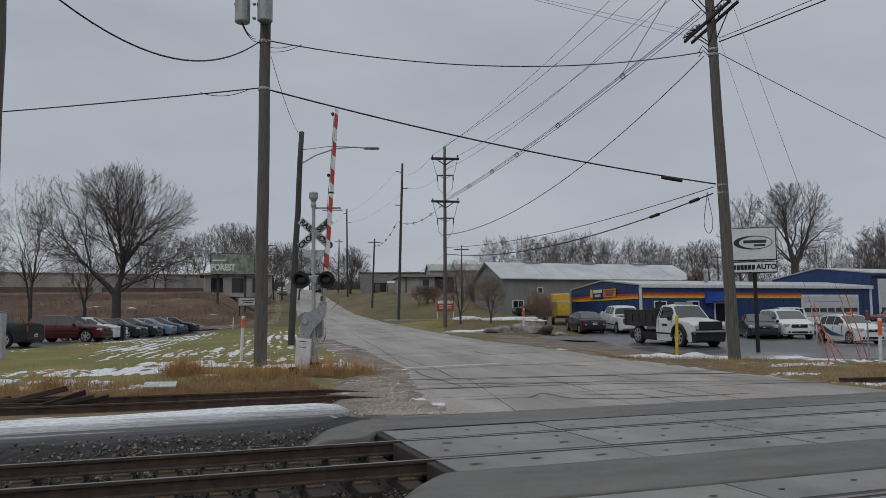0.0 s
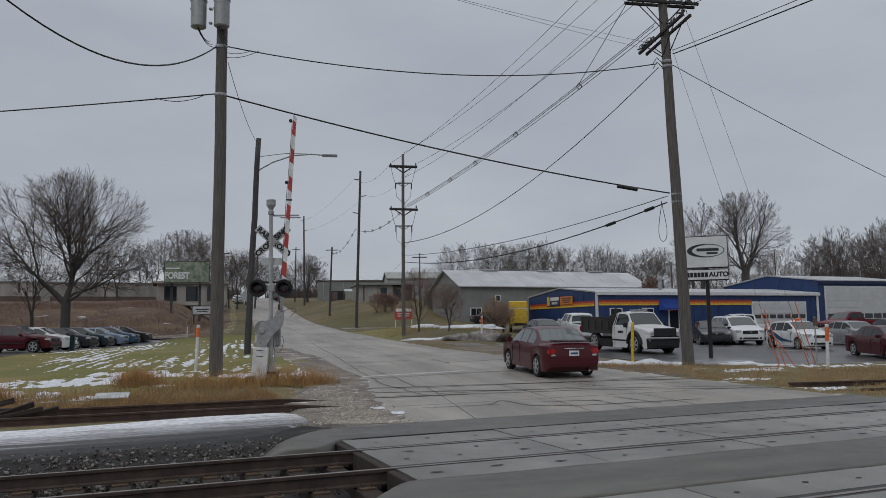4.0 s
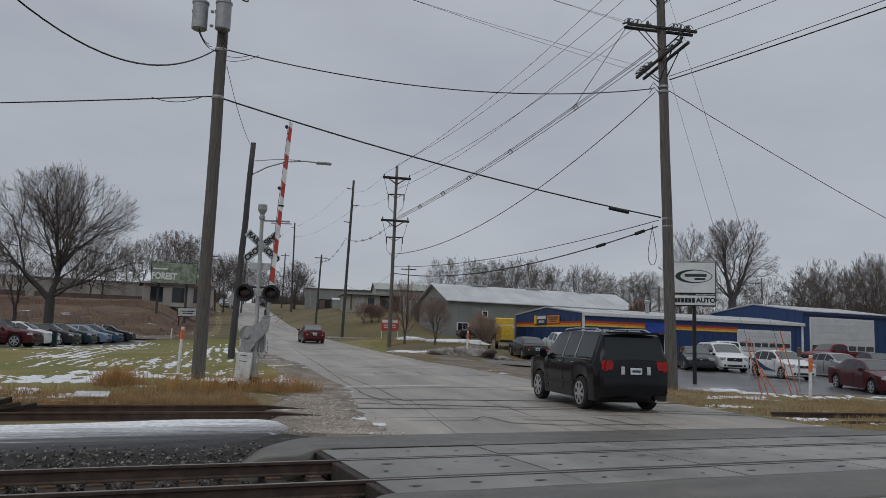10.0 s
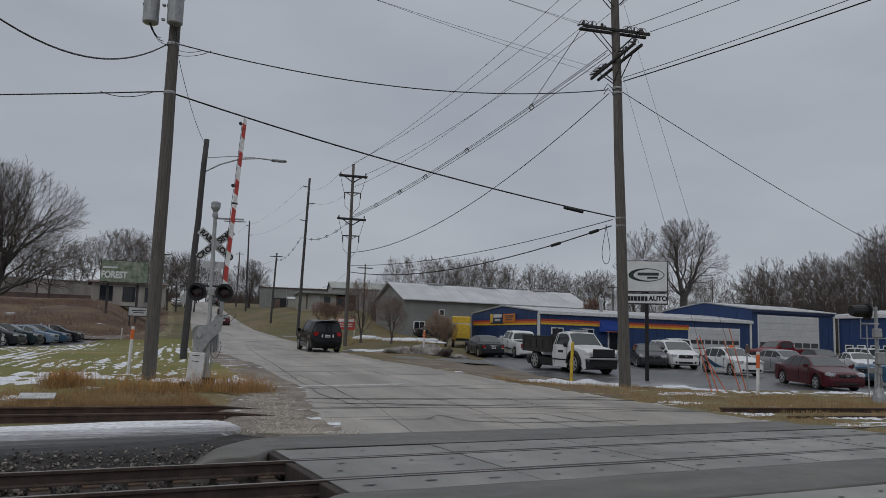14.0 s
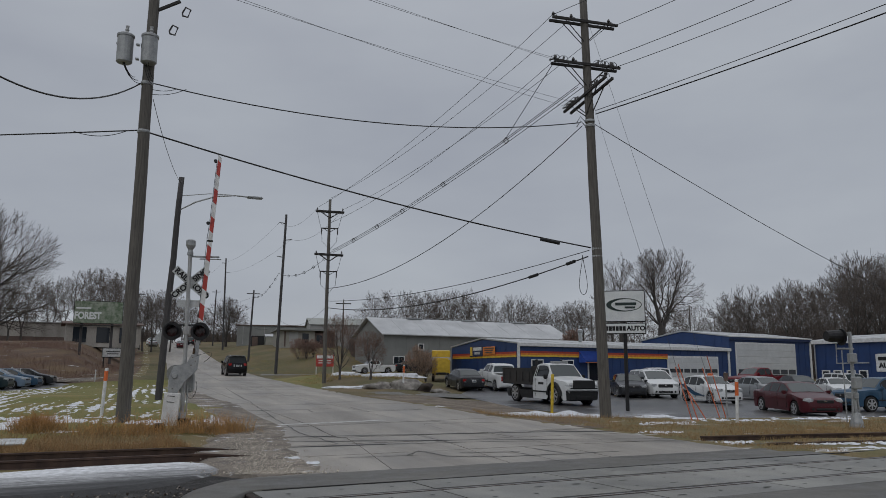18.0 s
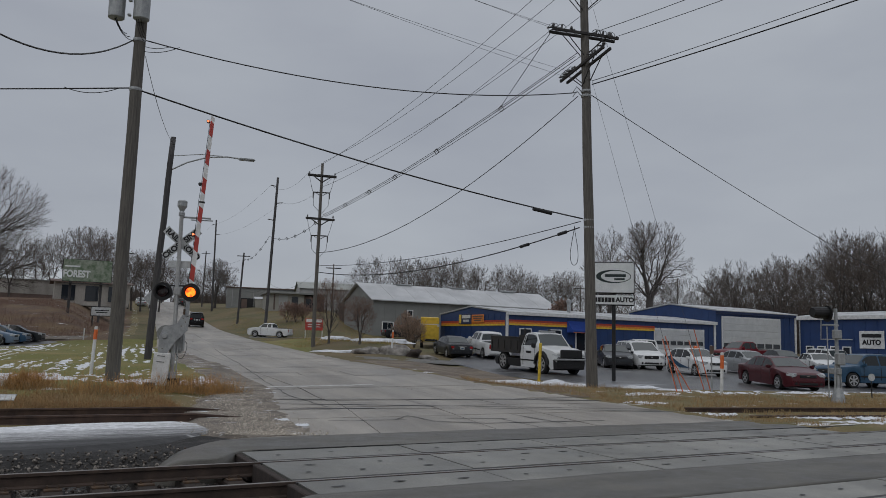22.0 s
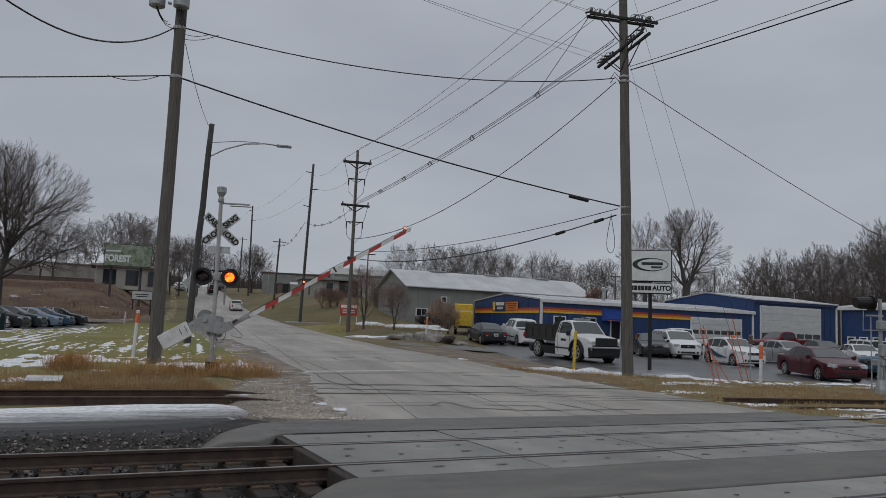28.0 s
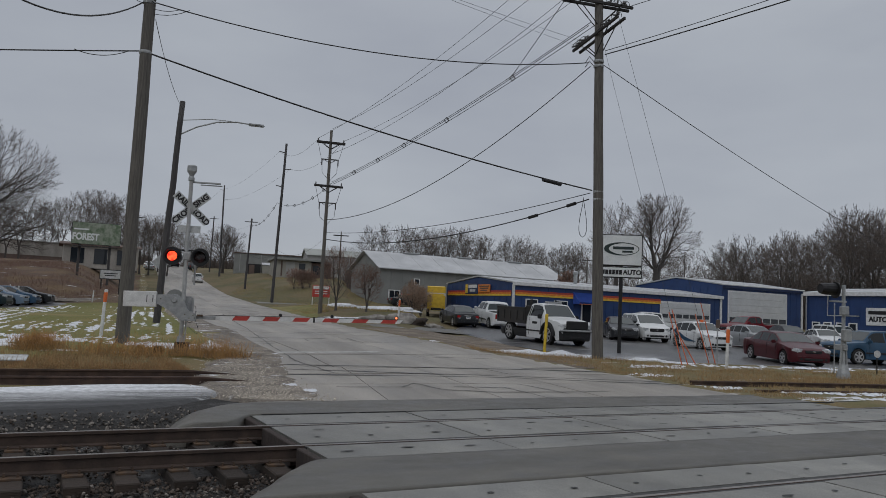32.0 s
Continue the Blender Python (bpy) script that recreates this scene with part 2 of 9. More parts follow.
SNOW = (0.72, 0.74, 0.78)
M = dict(
    lawn=layered("lawn", (0.20, 0.195, 0.046), SNOW, 0.80, (0.045, 2.0, 1), 1.0, 0.02, radians(104), (0.074, 0.079, 0.020), spot=(0.23, 0.175, 0.065), spot_cover=0.57, spot_scale=0.35),
    lawn_far=layered("lawn_far", (0.120, 0.106, 0.036), SNOW, 0.73, (0.5, 1.0, 1), 0.5, 0.03, 0.3, (0.055, 0.052, 0.02), spot=(0.15, 0.11, 0.055), spot_cover=0.52, spot_scale=0.16),
    bank=layered("bank", (0.15, 0.09, 0.058), SNOW, 0.665, (0.3, 1.4, 1), 0.8, 0.03, 0.35, (0.045, 0.03, 0.022), spot=(0.15, 0.10, 0.05), spot_cover=0.56),
    verge=layered("verge", (0.25, 0.185, 0.085), SNOW, 0.62, (0.45, 1.2, 1), 0.9, 0.03, radians(19), (0.11, 0.085, 0.04), spot=(0.13, 0.115, 0.045), spot_cover=0.5, spot_scale=1.2),
    gravel=layered("gravel", (0.42, 0.365, 0.30), SNOW, 0.63, (0.7, 1.3, 1), 1.6, 0.02, 0.3, (0.10, 0.088, 0.075), bscale=38, bump=1.0, spot=(0.15, 0.13, 0.11), spot_cover=0.5, spot_scale=1.3),
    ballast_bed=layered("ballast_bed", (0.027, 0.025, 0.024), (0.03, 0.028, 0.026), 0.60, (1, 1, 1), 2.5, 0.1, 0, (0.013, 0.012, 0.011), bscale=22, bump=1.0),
    dirt=layered("dirt", (0.30, 0.245, 0.185), SNOW, 0.72, (0.5, 1.4, 1), 1.2, 0.02, radians(110), (0.12, 0.096, 0.074), bscale=30, bump=0.9, spot=(0.13, 0.105, 0.082), spot_cover=0.5, spot_scale=0.9),
    path=path_material(),
    lot=layered("lot", (0.058, 0.058, 0.061), (0.36, 0.37, 0.39), 0.635, (0.22, 1.1, 1), 0.5, 0.05, 0.3, (0.040, 0.040, 0.043), rough=0.30, bscale=60, bump=0.2, spot=(0.105, 0.098, 0.09), spot_cover=0.56, spot_scale=0.30),
    concrete=material("road_concrete", (0.345, 0.318, 0.280), (0.200, 0.183, 0.162), 0.55, rough=0.62, rough2=0.36, bump=0.3, bscale=55, dist=0.005, rnd=0.10, fine=0.26, detail=10, stretch=(1, 0.45, 1), lo=0.30, hi=0.66, stain=0.34, stain_scale=0.5, stain_stretch=(0.16, 1.3, 1), stain_turn=radians(103), spec=0.35),
    asphalt=material("asphalt_patch", (0.134, 0.127, 0.111), (0.078, 0.074, 0.065), 1.6, rough=0.6, rough2=0.36, bump=0.3, bscale=110, dist=0.004, fine=0.26, detail=8, stain=0.36, stain_scale=1.1, stain_stretch=(0.4, 1.2, 1), stain_turn=radians(19), spec=0.3),
    panel=material("crossing_concrete", (0.252, 0.247, 0.224), (0.128, 0.126, 0.114), 1.0, rough=0.55, rough2=0.30, bump=0.25, bscale=70, dist=0.004, rnd=0.13, fine=0.26, detail=10, lo=0.32, hi=0.66, stain=0.32, stain_scale=0.8, stain_stretch=(1, 0.5, 1), stain_turn=radians(19), spec=0.35),
    # near-black for tar and joints, and for painted shade in the flangeways
    crack=material("tar_and_gap_shade", (0.030, 0.029, 0.028), rough=0.6, bump=0),
    paint_line=material("worn_line_paint", (0.56, 0.56, 0.54), (0.30, 0.29, 0.275), 5, rough=0.6, bump=0.1),
    rail_top=material("rail_worn_steel", (0.27, 0.25, 0.23), (0.17, 0.152, 0.138), 3, rough=0.42, metal=0.7, bump=0.05),
    rail=material("rail_brown_rust", (0.066, 0.044, 0.034), (0.036, 0.025, 0.020), 5, rough=0.85, bump=0.3, bscale=60),
    rust=material("rail_orange_rust", (0.078, 0.048, 0.036), (0.042, 0.027, 0.022), 4, rough=0.9, bump=0.3, bscale=60),
    tie=material("creosoted_tie", (0.046, 0.032, 0.024), (0.020, 0.015, 0.012), 7, rough=0.9, bump=0.7, bscale=30, stretch=(0.4, 4, 4), rnd=0.25),
    stone=material("ballast_stone", (0.145, 0.130, 0.114), (0.045, 0.039, 0.034), 22, rough=0.85, bump=0.4, bscale=90, rnd=0.4, island=0.72),
    stone_rusty=material("rusty_ballast", (0.078, 0.058, 0.045), (0.024, 0.018, 0.015), 22, rough=0.9, bump=0.4, bscale=90, rnd=0.3, island=0.6),
    pebble=material("loose_pebbles", (0.44, 0.395, 0.335), (0.30, 0.265, 0.225), 30, rough=0.9, bump=0.2, island=0.4),
    plate=material("tie_plate", (0.07, 0.052, 0.042), (0.12, 0.075, 0.045), 12, rough=0.8, metal=0.3),
    edge_timber=material("edge_timber", (0.045, 0.031, 0.025), (0.022, 0.016, 0.014), 8, rough=0.9, bump=0.5, stretch=(3, 3, 0.4)),
    wood_pole=material("weathered_pole", (0.135, 0.124, 0.110), (0.082, 0.075, 0.067), 5, rough=0.88, bump=0.6, bscale=22, stretch=(6, 6, 0.35)),
    dark_pole=material("dark_pole", (0.070, 0.066, 0.066), (0.042, 0.040, 0.042), 5, rough=0.85, bump=0.6, bscale=22, stretch=(6, 6, 0.35)),
    arm_wood=material("crossarm_wood", (0.045, 0.042, 0.041), (0.028, 0.026, 0.026), 6, rough=0.9, bump=0.4, stretch=(0.6, 4, 4)),
    wire=material("cable_black", (0.009, 0.009, 0.010), rough=0.6, bump=0),
    wire_grey=material("cable_aluminium", (0.045, 0.047, 0.052), rough=0.6, metal=0.1, bump=0),
    porcelain=material("insulator", (0.05, 0.045, 0.045), rough=0.3, bump=0),
    galv=material("galvanised_grey", (0.36, 0.37, 0.37), (0.27, 0.28, 0.285), 7, rough=0.55, metal=0.35, bump=0.06),
    silver=material("aluminium_paint", (0.42, 0.425, 0.42), (0.30, 0.30, 0.295), 6, rough=0.55, metal=0.2, bump=0.06, stretch=(1, 1, 0.4)),
    white=material("white_paint", (0.68, 0.68, 0.67), (0.54, 0.54, 0.53), 5, rough=0.55, bump=0.05),
    white_worn=material("white_worn", (0.52, 0.53, 0.53), (0.36, 0.37, 0.37), 5, rough=0.6, bump=0.08),
    red=material("red_reflective", (0.47, 0.050, 0.035), (0.33, 0.035, 0.03), 6, rough=0.5, bump=0.05),
    black=material("black_paint", (0.008, 0.008, 0.009), rough=0.55, bump=0.03),
    rubber=material("tyre_rubber", (0.011, 0.011, 0.012), (0.02, 0.019, 0.018), 8, rough=0.85, bump=0.2),
    orange=material("orange_marker", (0.72, 0.16, 0.035), (0.6, 0.12, 0.03), 6, rough=0.5, bump=0.03),
    yellow=material("yellow_marker", (0.66, 0.47, 0.035), (0.5, 0.34, 0.03), 5, rough=0.5, bump=0.03),
    lens_dark=material("dark_roundel", (0.030, 0.009, 0.009), rough=0.2, bump=0),
    lens_left=material("lit_red_roundel", (0.4, 0.02, 0.01), rough=0.3, bump=0, emit=(1.0, 0.05, 0.025), power=2.2),
    lens_right=material("lit_amber_red_roundel", (0.5, 0.05, 0.01), rough=0.3, bump=0, emit=(1.0, 0.14, 0.012), power=3.6),
    arm_lamp=material("lit_arm_lamp", (0.5, 0.1, 0.03), rough=0.3, bump=0, emit=(1.0, 0.20, 0.08), power=2.2),
    pale_roof=material("pale_green_roof", (0.34, 0.355, 0.33), (0.28, 0.29, 0.27), 0.4, rough=0.6, bump=0.04),
    blue=material("blue_steel_siding", (0.013, 0.042, 0.138), (0.011, 0.034, 0.112), 1.2, rough=0.5, bump=0.04, fine=0.06),
    blue_dark=material("dark_blue_trim", (0.014, 0.03, 0.09), rough=0.5, bump=0),
    awning=material("blue_awning", (0.03, 0.09, 0.42), (0.025, 0.07, 0.34), 4, rough=0.8, bump=0.1),
    stripe_red=material("stripe_red", (0.42, 0.05, 0.03), rough=0.5, bump=0),
    stripe_orange=material("stripe_orange", (0.72, 0.22, 0.03), rough=0.5, bump=0),
    stripe_yellow=material("stripe_yellow", (0.75, 0.50, 0.05), rough=0.5, bump=0),
    metal_roof=material("pale_metal_roof", (0.50, 0.51, 0.52), (0.40, 0.41, 0.42), 0.5, rough=0.5, metal=0.1, bump=0.04),
    grey_siding=material("grey_siding", (0.23, 0.235, 0.225), (0.19, 0.195, 0.188), 0.7, rough=0.7, bump=0.05),
    pale_block=material("pale_painted_block", (0.36, 0.36, 0.35), (0.28, 0.28, 0.27), 0.5, rough=0.75, bump=0.05, stretch=(1, 1, 0.4)),
    tan_siding=material("tan_siding", (0.33, 0.32, 0.275), (0.27, 0.26, 0.23), 0.6, rough=0.7, bump=0.05),
    block=material("stained_block_wall", (0.40, 0.375, 0.34), (0.22, 0.205, 0.185), 0.35, rough=0.9, bump=0.2, bscale=12, stretch=(1, 1, 0.25), detail=7),
    block_low=material("brown_brick_base", (0.135, 0.095, 0.08), (0.095, 0.068, 0.058), 0.8, rough=0.9, bump=0.3, bscale=15),
    door_white=material("garage_door_white", (0.55, 0.56, 0.56), (0.48, 0.49, 0.49), 1.5, rough=0.5, bump=0.03),
    window=glass_material("window_glass", (0.02, 0.024, 0.03)),
    # base tints of these two lifted: reflected sky put into the glass colour
    screen_glass=glass_material("screen_glass", (0.045, 0.056, 0.057), 0.62),
    sky_toned_glass=glass_material("sky_toned_glass", (0.085, 0.105, 0.105), 0.75),
    car_glass=glass_material("car_glass", (0.012, 0.015, 0.016)),
    bark=material("grey_bark", (0.085, 0.076, 0.070), (0.05, 0.045, 0.042), 9, rough=0.95, bump=0.6, stretch=(3, 3, 0.6)),
    twig=material("bare_twigs", (0.122, 0.098, 0.085), (0.080, 0.065, 0.057), 3, rough=0.95, bump=0, rnd=0.15),
    twig_tan=material("tan_twigs", (0.34, 0.235, 0.165), (0.25, 0.165, 0.115), 3, rough=0.95, bump=0, rnd=0.12),
    twig_red=material("reddish_twigs", (0.25, 0.155, 0.118), (0.17, 0.105, 0.082), 3, rough=0.95, bump=0, rnd=0.15),
    straw=material("dry_grass_straw", (0.38, 0.262, 0.125), (0.24, 0.165, 0.083), 2.5, rough=0.95, bump=0),
    straw_dark=material("dry_weed_brown", (0.37, 0.205, 0.085), (0.23, 0.13, 0.06), 2.5, rough=0.95, bump=0),
    straw_tuft=material("tall_weed_orange", (0.52, 0.29, 0.105), (0.36, 0.20, 0.08), 2.5, rough=0.95, bump=0),
    grass_blade=material("grass_blades", (0.23, 0.23, 0.06), (0.32, 0.24, 0.09), 1.2, rough=0.9, bump=0),
    sign_face=material("sign_face_white", (0.70, 0.72, 0.71), (0.62, 0.64, 0.64), 3, rough=0.4, bump=0.02),
    sign_green=material("sign_dark_green", (0.018, 0.035, 0.032), rough=0.5, bump=0),
    bill_green=material("billboard_green", (0.10, 0.15, 0.085), (0.27, 0.30, 0.24), 2.2, rough=0.5, bump=0, lo=0.42, hi=0.60, detail=8),
    snow=material("old_snow", (0.72, 0.74, 0.78), (0.55, 0.56, 0.58), 3, rough=0.7, bump=0.4, bscale=18, dist=0.03),
    rubble=material("dirty_rubble", (0.30, 0.28, 0.255), (0.12, 0.11, 0.10), 3, rough=0.95, bump=0.8, bscale=14),
    guy_orange=material("guy_guard_orange", (0.62, 0.15, 0.06), rough=0.5, bump=0),
    sedan_maroon=material("paint_maroon", (0.070, 0.007, 0.012), (0.060, 0.006, 0.010), 2, rough=0.28, bump=0, coat=0.12, spec=0.30, fine=0.02),
    suv_black=material("paint_black", (0.005, 0.0055, 0.007), (0.007, 0.007, 0.008), 2, rough=0.14, bump=0, coat=0.0, spec=0.28, fine=0.02),
    paint_white=material("paint_white", (0.66, 0.67, 0.67), (0.60, 0.61, 0.61), 2, rough=0.3, bump=0, coat=0.12, spec=0.30, fine=0.02),
    paint_silver=material("paint_silver", (0.36, 0.37, 0.38), (0.33, 0.34, 0.35), 2, rough=0.35, metal=0.5, bump=0, coat=0.12, spec=0.30, fine=0.02),
    paint_red=material("paint_red", (0.15, 0.010, 0.016), (0.13, 0.009, 0.014), 2, rough=0.3, bump=0, coat=0.12, spec=0.30, fine=0.02),
    paint_blue=material("paint_blue", (0.035, 0.085, 0.15), (0.03, 0.075, 0.13), 2, rough=0.3, bump=0, coat=0.12, spec=0.30, fine=0.02),
    paint_lightblue=material("paint_light_blue", (0.18, 0.25, 0.33), (0.16, 0.22, 0.30), 2, rough=0.33, metal=0.3, bump=0, coat=0.12, spec=0.30, fine=0.02),
    paint_dark=material("paint_charcoal", (0.022, 0.024, 0.028), (0.018, 0.02, 0.023), 2, rough=0.28, bump=0, coat=0.12, spec=0.30, fine=0.02),
    paint_teal=material("paint_dark_teal", (0.016, 0.034, 0.040), (0.014, 0.028, 0.034), 2, rough=0.28, bump=0, coat=0.12, spec=0.30, fine=0.02),
    rim=material("alloy_rim", (0.55, 0.56, 0.57), (0.42, 0.42, 0.43), 6, rough=0.30, metal=0.7, bump=0),
    trim=material("black_trim", (0.012, 0.012, 0.013), rough=0.6, bump=0),
    lamp_red=material("tail_lamp_red", (0.38, 0.012, 0.014), rough=0.2, bump=0, coat=0.5),
    lamp_clear=material("head_lamp_clear", (0.55, 0.57, 0.58), rough=0.15, bump=0, coat=0.6),
    chrome=material("chrome", (0.6, 0.6, 0.6), rough=0.15, metal=1.0, bump=0),
    truck_yellow=material("box_yellow", (0.62, 0.42, 0.04), (0.5, 0.33, 0.03), 3, rough=0.5, bump=0.03),
    dump_bed=material("steel_dump_bed", (0.020, 0.020, 0.020), (0.034, 0.029, 0.025), 3, rough=0.6, bump=0.1),
)


def uneven_lens(m, hot, rim):
    """A lit lens: hot behind the filament, redder where the prisms scatter it."""
    nt = m.node_tree
    N, Lk = nt.nodes.new, nt.links.new
    tc, n, r = N("ShaderNodeTexCoord"), N("ShaderNodeTexNoise"), N("ShaderNodeValToRGB")
    n.inputs["Scale"].default_value, n.inputs["Detail"].default_value = 9, 2
    Lk(tc.outputs["Object"], n.inputs["Vector"])
    r.color_ramp.elements[0].position, r.color_ramp.elements[1].position = 0.38, 0.60
    r.color_ramp.elements[0].color, r.color_ramp.elements[1].color = (*rim, 1), (*hot, 1)
    Lk(n.outputs[0], r.inputs[0])
    Lk(r.outputs[0], nt.nodes["Principled BSDF"].inputs["Emission Color"])


uneven_lens(M["lens_left"], (1.0, 0.10, 0.03), (0.7, 0.012, 0.008))
uneven_lens(M["lens_right"], (1.0, 0.17, 0.012), (0.8, 0.03, 0.006))


# ---- mesh helpers ----
def part(name, bm, mat, parent=None, label="", smooth=False):
    """Links a bmesh as one mesh object under a thing or a part."""
    me = bpy.data.meshes.new(name)
    bm.to_mesh(me)
    bm.free()
    me.materials.append(M[mat] if isinstance(mat, str) else mat)
    if smooth:
        for p in me.polygons:
            p.use_smooth = True
    ob = new(name, me)
    if parent:
        ob.parent = parent
    return tagged(ob, label)


def raw(name, verts, faces, mat, parent=None, label="", smooth=False):
    me = bpy.data.meshes.new(name)
    me.from_pydata([tuple(v) for v in verts], [], faces)
    me.update()
    me.materials.append(M[mat])
    if smooth:
        me.polygons.foreach_set("use_smooth", [True] * len(me.polygons))
    ob = new(name, me)
    if parent:
        ob.parent = parent
    return tagged(ob, label)


def thing(name, m, label, category, group="", kind=""):
    e = new(name)
    e.empty_display_size = 0.2
    e.matrix_world = m
    return tagged(e, label, category, group, kind)


def box(size, at=(0, 0, 0), bevel=0.0, rot=None, bm=None, seg=1):
    own = bm is None
    bm = bmesh.new() if own else bm
    m = Matrix.Translation(at) @ (rot or Matrix()) @ Matrix.Diagonal((*size, 1))
    r = bmesh.ops.create_cube(bm, size=1, matrix=m)
    if bevel:
        es = list({e for v in r["verts"] for e in v.link_edges})
        bmesh.ops.bevel(bm, geom=es, offset=bevel, segments=seg, affect="EDGES")
    return bm


def rod(p, q, r0, r1=None, seg=10, bm=None, caps=True):
    """A straight tapered round bar from p to q."""
    bm = bm or bmesh.new()
    p, q = Vector(p), Vector(q)
    d = q - p
    m = Matrix.Translation((p + q) / 2) @ d.to_track_quat("Z", "Y").to_matrix().to_4x4()
    bmesh.ops.create_cone(bm, cap_ends=caps, segments=seg, radius1=r0, radius2=r0 if r1 is None else r1, depth=d.length, matrix=m)
    return bm


def lathe(rows, seg=16, axis="Z", bm=None, at=(0, 0, 0)):
    """A turned body from rows of (radius, height)."""
    bm = bm or bmesh.new()
    rings = []
    for r, h in rows:
        ring = []
        for i in range(seg):
            a = 2 * math.pi * i / seg
            c = (r * math.cos(a), r * math.sin(a), h)
            c = c if axis == "Z" else (c[0], c[2], c[1]) if axis == "Y" else (c[2], c[0], c[1])
            ring.append(bm.verts.new(Vector(c) + Vector(at)))
        rings.append(ring)
    for a, b in zip(rings, rings[1:]):
        for i in range(seg):
            bm.faces.new((a[i], a[(i + 1) % seg], b[(i + 1) % seg], b[i]))
    bm.faces.new(rings[0][::-1])
    bm.faces.new(rings[-1])
    bmesh.ops.recalc_face_normals(bm, faces=bm.faces)
    return bm


def tube(points, r, seg=4, bm=None):
    """A thin round tube along a polyline."""
    bm = bm or bmesh.new()
    pts = [Vector(p) for p in points]
    rings = []
    for i, p in enumerate(pts):
        d = (pts[min(i + 1, len(pts) - 1)] - pts[max(i - 1, 0)]).normalized()
        a = d.cross(Vector((0, 0, 1)))
        a = a.normalized() if a.length > 1e-4 else Vector((1, 0, 0))
        b = d.cross(a)
        rings.append([bm.verts.new(p + r * (math.cos(2 * math.pi * k / seg) * a + math.sin(2 * math.pi * k / seg) * b)) for k in range(seg)])
    for s, t in zip(rings, rings[1:]):
        for k in range(seg):
            bm.faces.new((s[k], s[(k + 1) % seg], t[(k + 1) % seg], t[k]))
    return bm


def sag(p, q, drop, n=18):
    p, q = Vector(p), Vector(q)
    return [p.lerp(q, i / n) - Vector((0, 0, drop * 4 * (i / n) * (1 - i / n))) for i in range(n + 1)]


def prism(poly, z0, z1, bm=None):
    bm = bm or bmesh.new()
    lo = [bm.verts.new((x, y, z0)) for x, y in poly]
    hi = [bm.verts.new((x, y, z1)) for x, y in poly]
    n = len(poly)
    bm.faces.new(lo[::-1])
    bm.faces.new(hi)
    for i in range(n):
        bm.faces.new((lo[i], lo[(i + 1) % n], hi[(i + 1) % n], hi[i]))
    bmesh.ops.recalc_face_normals(bm, faces=bm.faces)
    return bm


def lettering(name, body, size, m, mat, parent, depth=0.004, label=""):
    """Text in the built-in font, turned into a mesh, centred on m."""
    cu = bpy.data.curves.new(name, "FONT")
    cu.body, cu.size, cu.extrude, cu.align_x, cu.align_y = body, size, depth, "CENTER", "CENTER"
    cu.offset = size * 0.045
    ob = bpy.data.objects.new(name, cu)
    scene.collection.objects.link(ob)
    me = bpy.data.meshes.new_from_object(ob.evaluated_get(bpy.context.evaluated_depsgraph_get()))
    bpy.data.objects.remove(ob)
    me.materials.clear()
    me.materials.append(M[mat])
    o = new(name, me)
    o.parent = parent
    o.matrix_local = m
    return tagged(o, label)


# ---- the lie of the land: level at the tracks, rising up the road to a crest ----
RISE_Y = (-400, 0, 22, 34, 54, 78, 100, 115, 135, 180, 206, 240, 300, 3000)
RISE_Z = (0, 0, 0, .38, .8, 1.42, 2.2, 3.0, 4.4, 8.0, 10.0, 11.0, 11.2, 11.2)
BANK_Y = (70, 74, 86, 110, 150, 200, 240)
BANK_Z = (.5, 0.9, 4.2, 6.0, 7.2, 9.6, 11.0)
TURN = radians(19)
U, NV = Vector((math.cos(TURN), math.sin(TURN))), Vector((-math.sin(TURN), math.cos(TURN)))


def smooth(a, b, v):
    k = min(1, max(0, (v - a) / (b - a)))
    return k * k * (3 - 2 * k)


def road_mid(y):
    """x of the middle of the right-hand lane."""
    return -3.9 - (y - 53) * 0.225 + (max(0, 34 - y) ** 1.5) * 0.02


def height(x, y):
    z = float(np.interp(y, RISE_Y, RISE_Z))
    if y > 55:
        side = x - road_mid(y)
        k = smooth(-9, -16, side) * smooth(66, 72, y)
        z += (float(np.interp(y, BANK_Y, BANK_Z)) - z) * k if y < 240 else 0
        z += 0.5 * smooth(46, 60, y) * smooth(3.5, 8, side) * smooth(9, 6, x) * smooth(80, 68, y)
    elif y > 46:
        z += 0.5 * smooth(46, 60, y) * smooth(3.5, 8, x - road_mid(y)) * smooth(9, 6, x)
    if 88 < y < 190:
        z += 1.8 * smooth(86, 108, y) * smooth(190, 140, y) * smooth(3.2, 15, x - road_mid(y)) * smooth(8, 2, x)
    if 24 < y < 74 and x < -9:
        z += (float(np.interp(y, (24, 34, 45, 70, 74), (0.06, 0.28, 0.46, 0.50, 0.9))) - z) * smooth(-9, -13, x) * smooth(74, 68, y)
    if 26 < y < 62 and x > 5:
        z -= (0.28 * smooth(5, 8, x) + 0.013 * max(0, min(x, 40) - 14)) * smooth(26, 31, y) * smooth(62, 54, y)
    if 16 < y < 40:
        z += 0.10 * smooth(18, 22, y) * smooth(40, 30, y) * smooth(-2.4, -3.4, x)
    if 62 < y < 400:
        l, r = road_sides(y)
        z += 0.25 * noise.noise((x * 0.08, y * 0.08, 3)) * smooth(0.5, 6, max(l - x, x - r)) * smooth(62, 68, y)
    return z


def un(u, n, z=0.0):
    """A place by its distance along and across the main tracks."""
    p = U * u + NV * n
    return Vector((p.x, p.y, z))


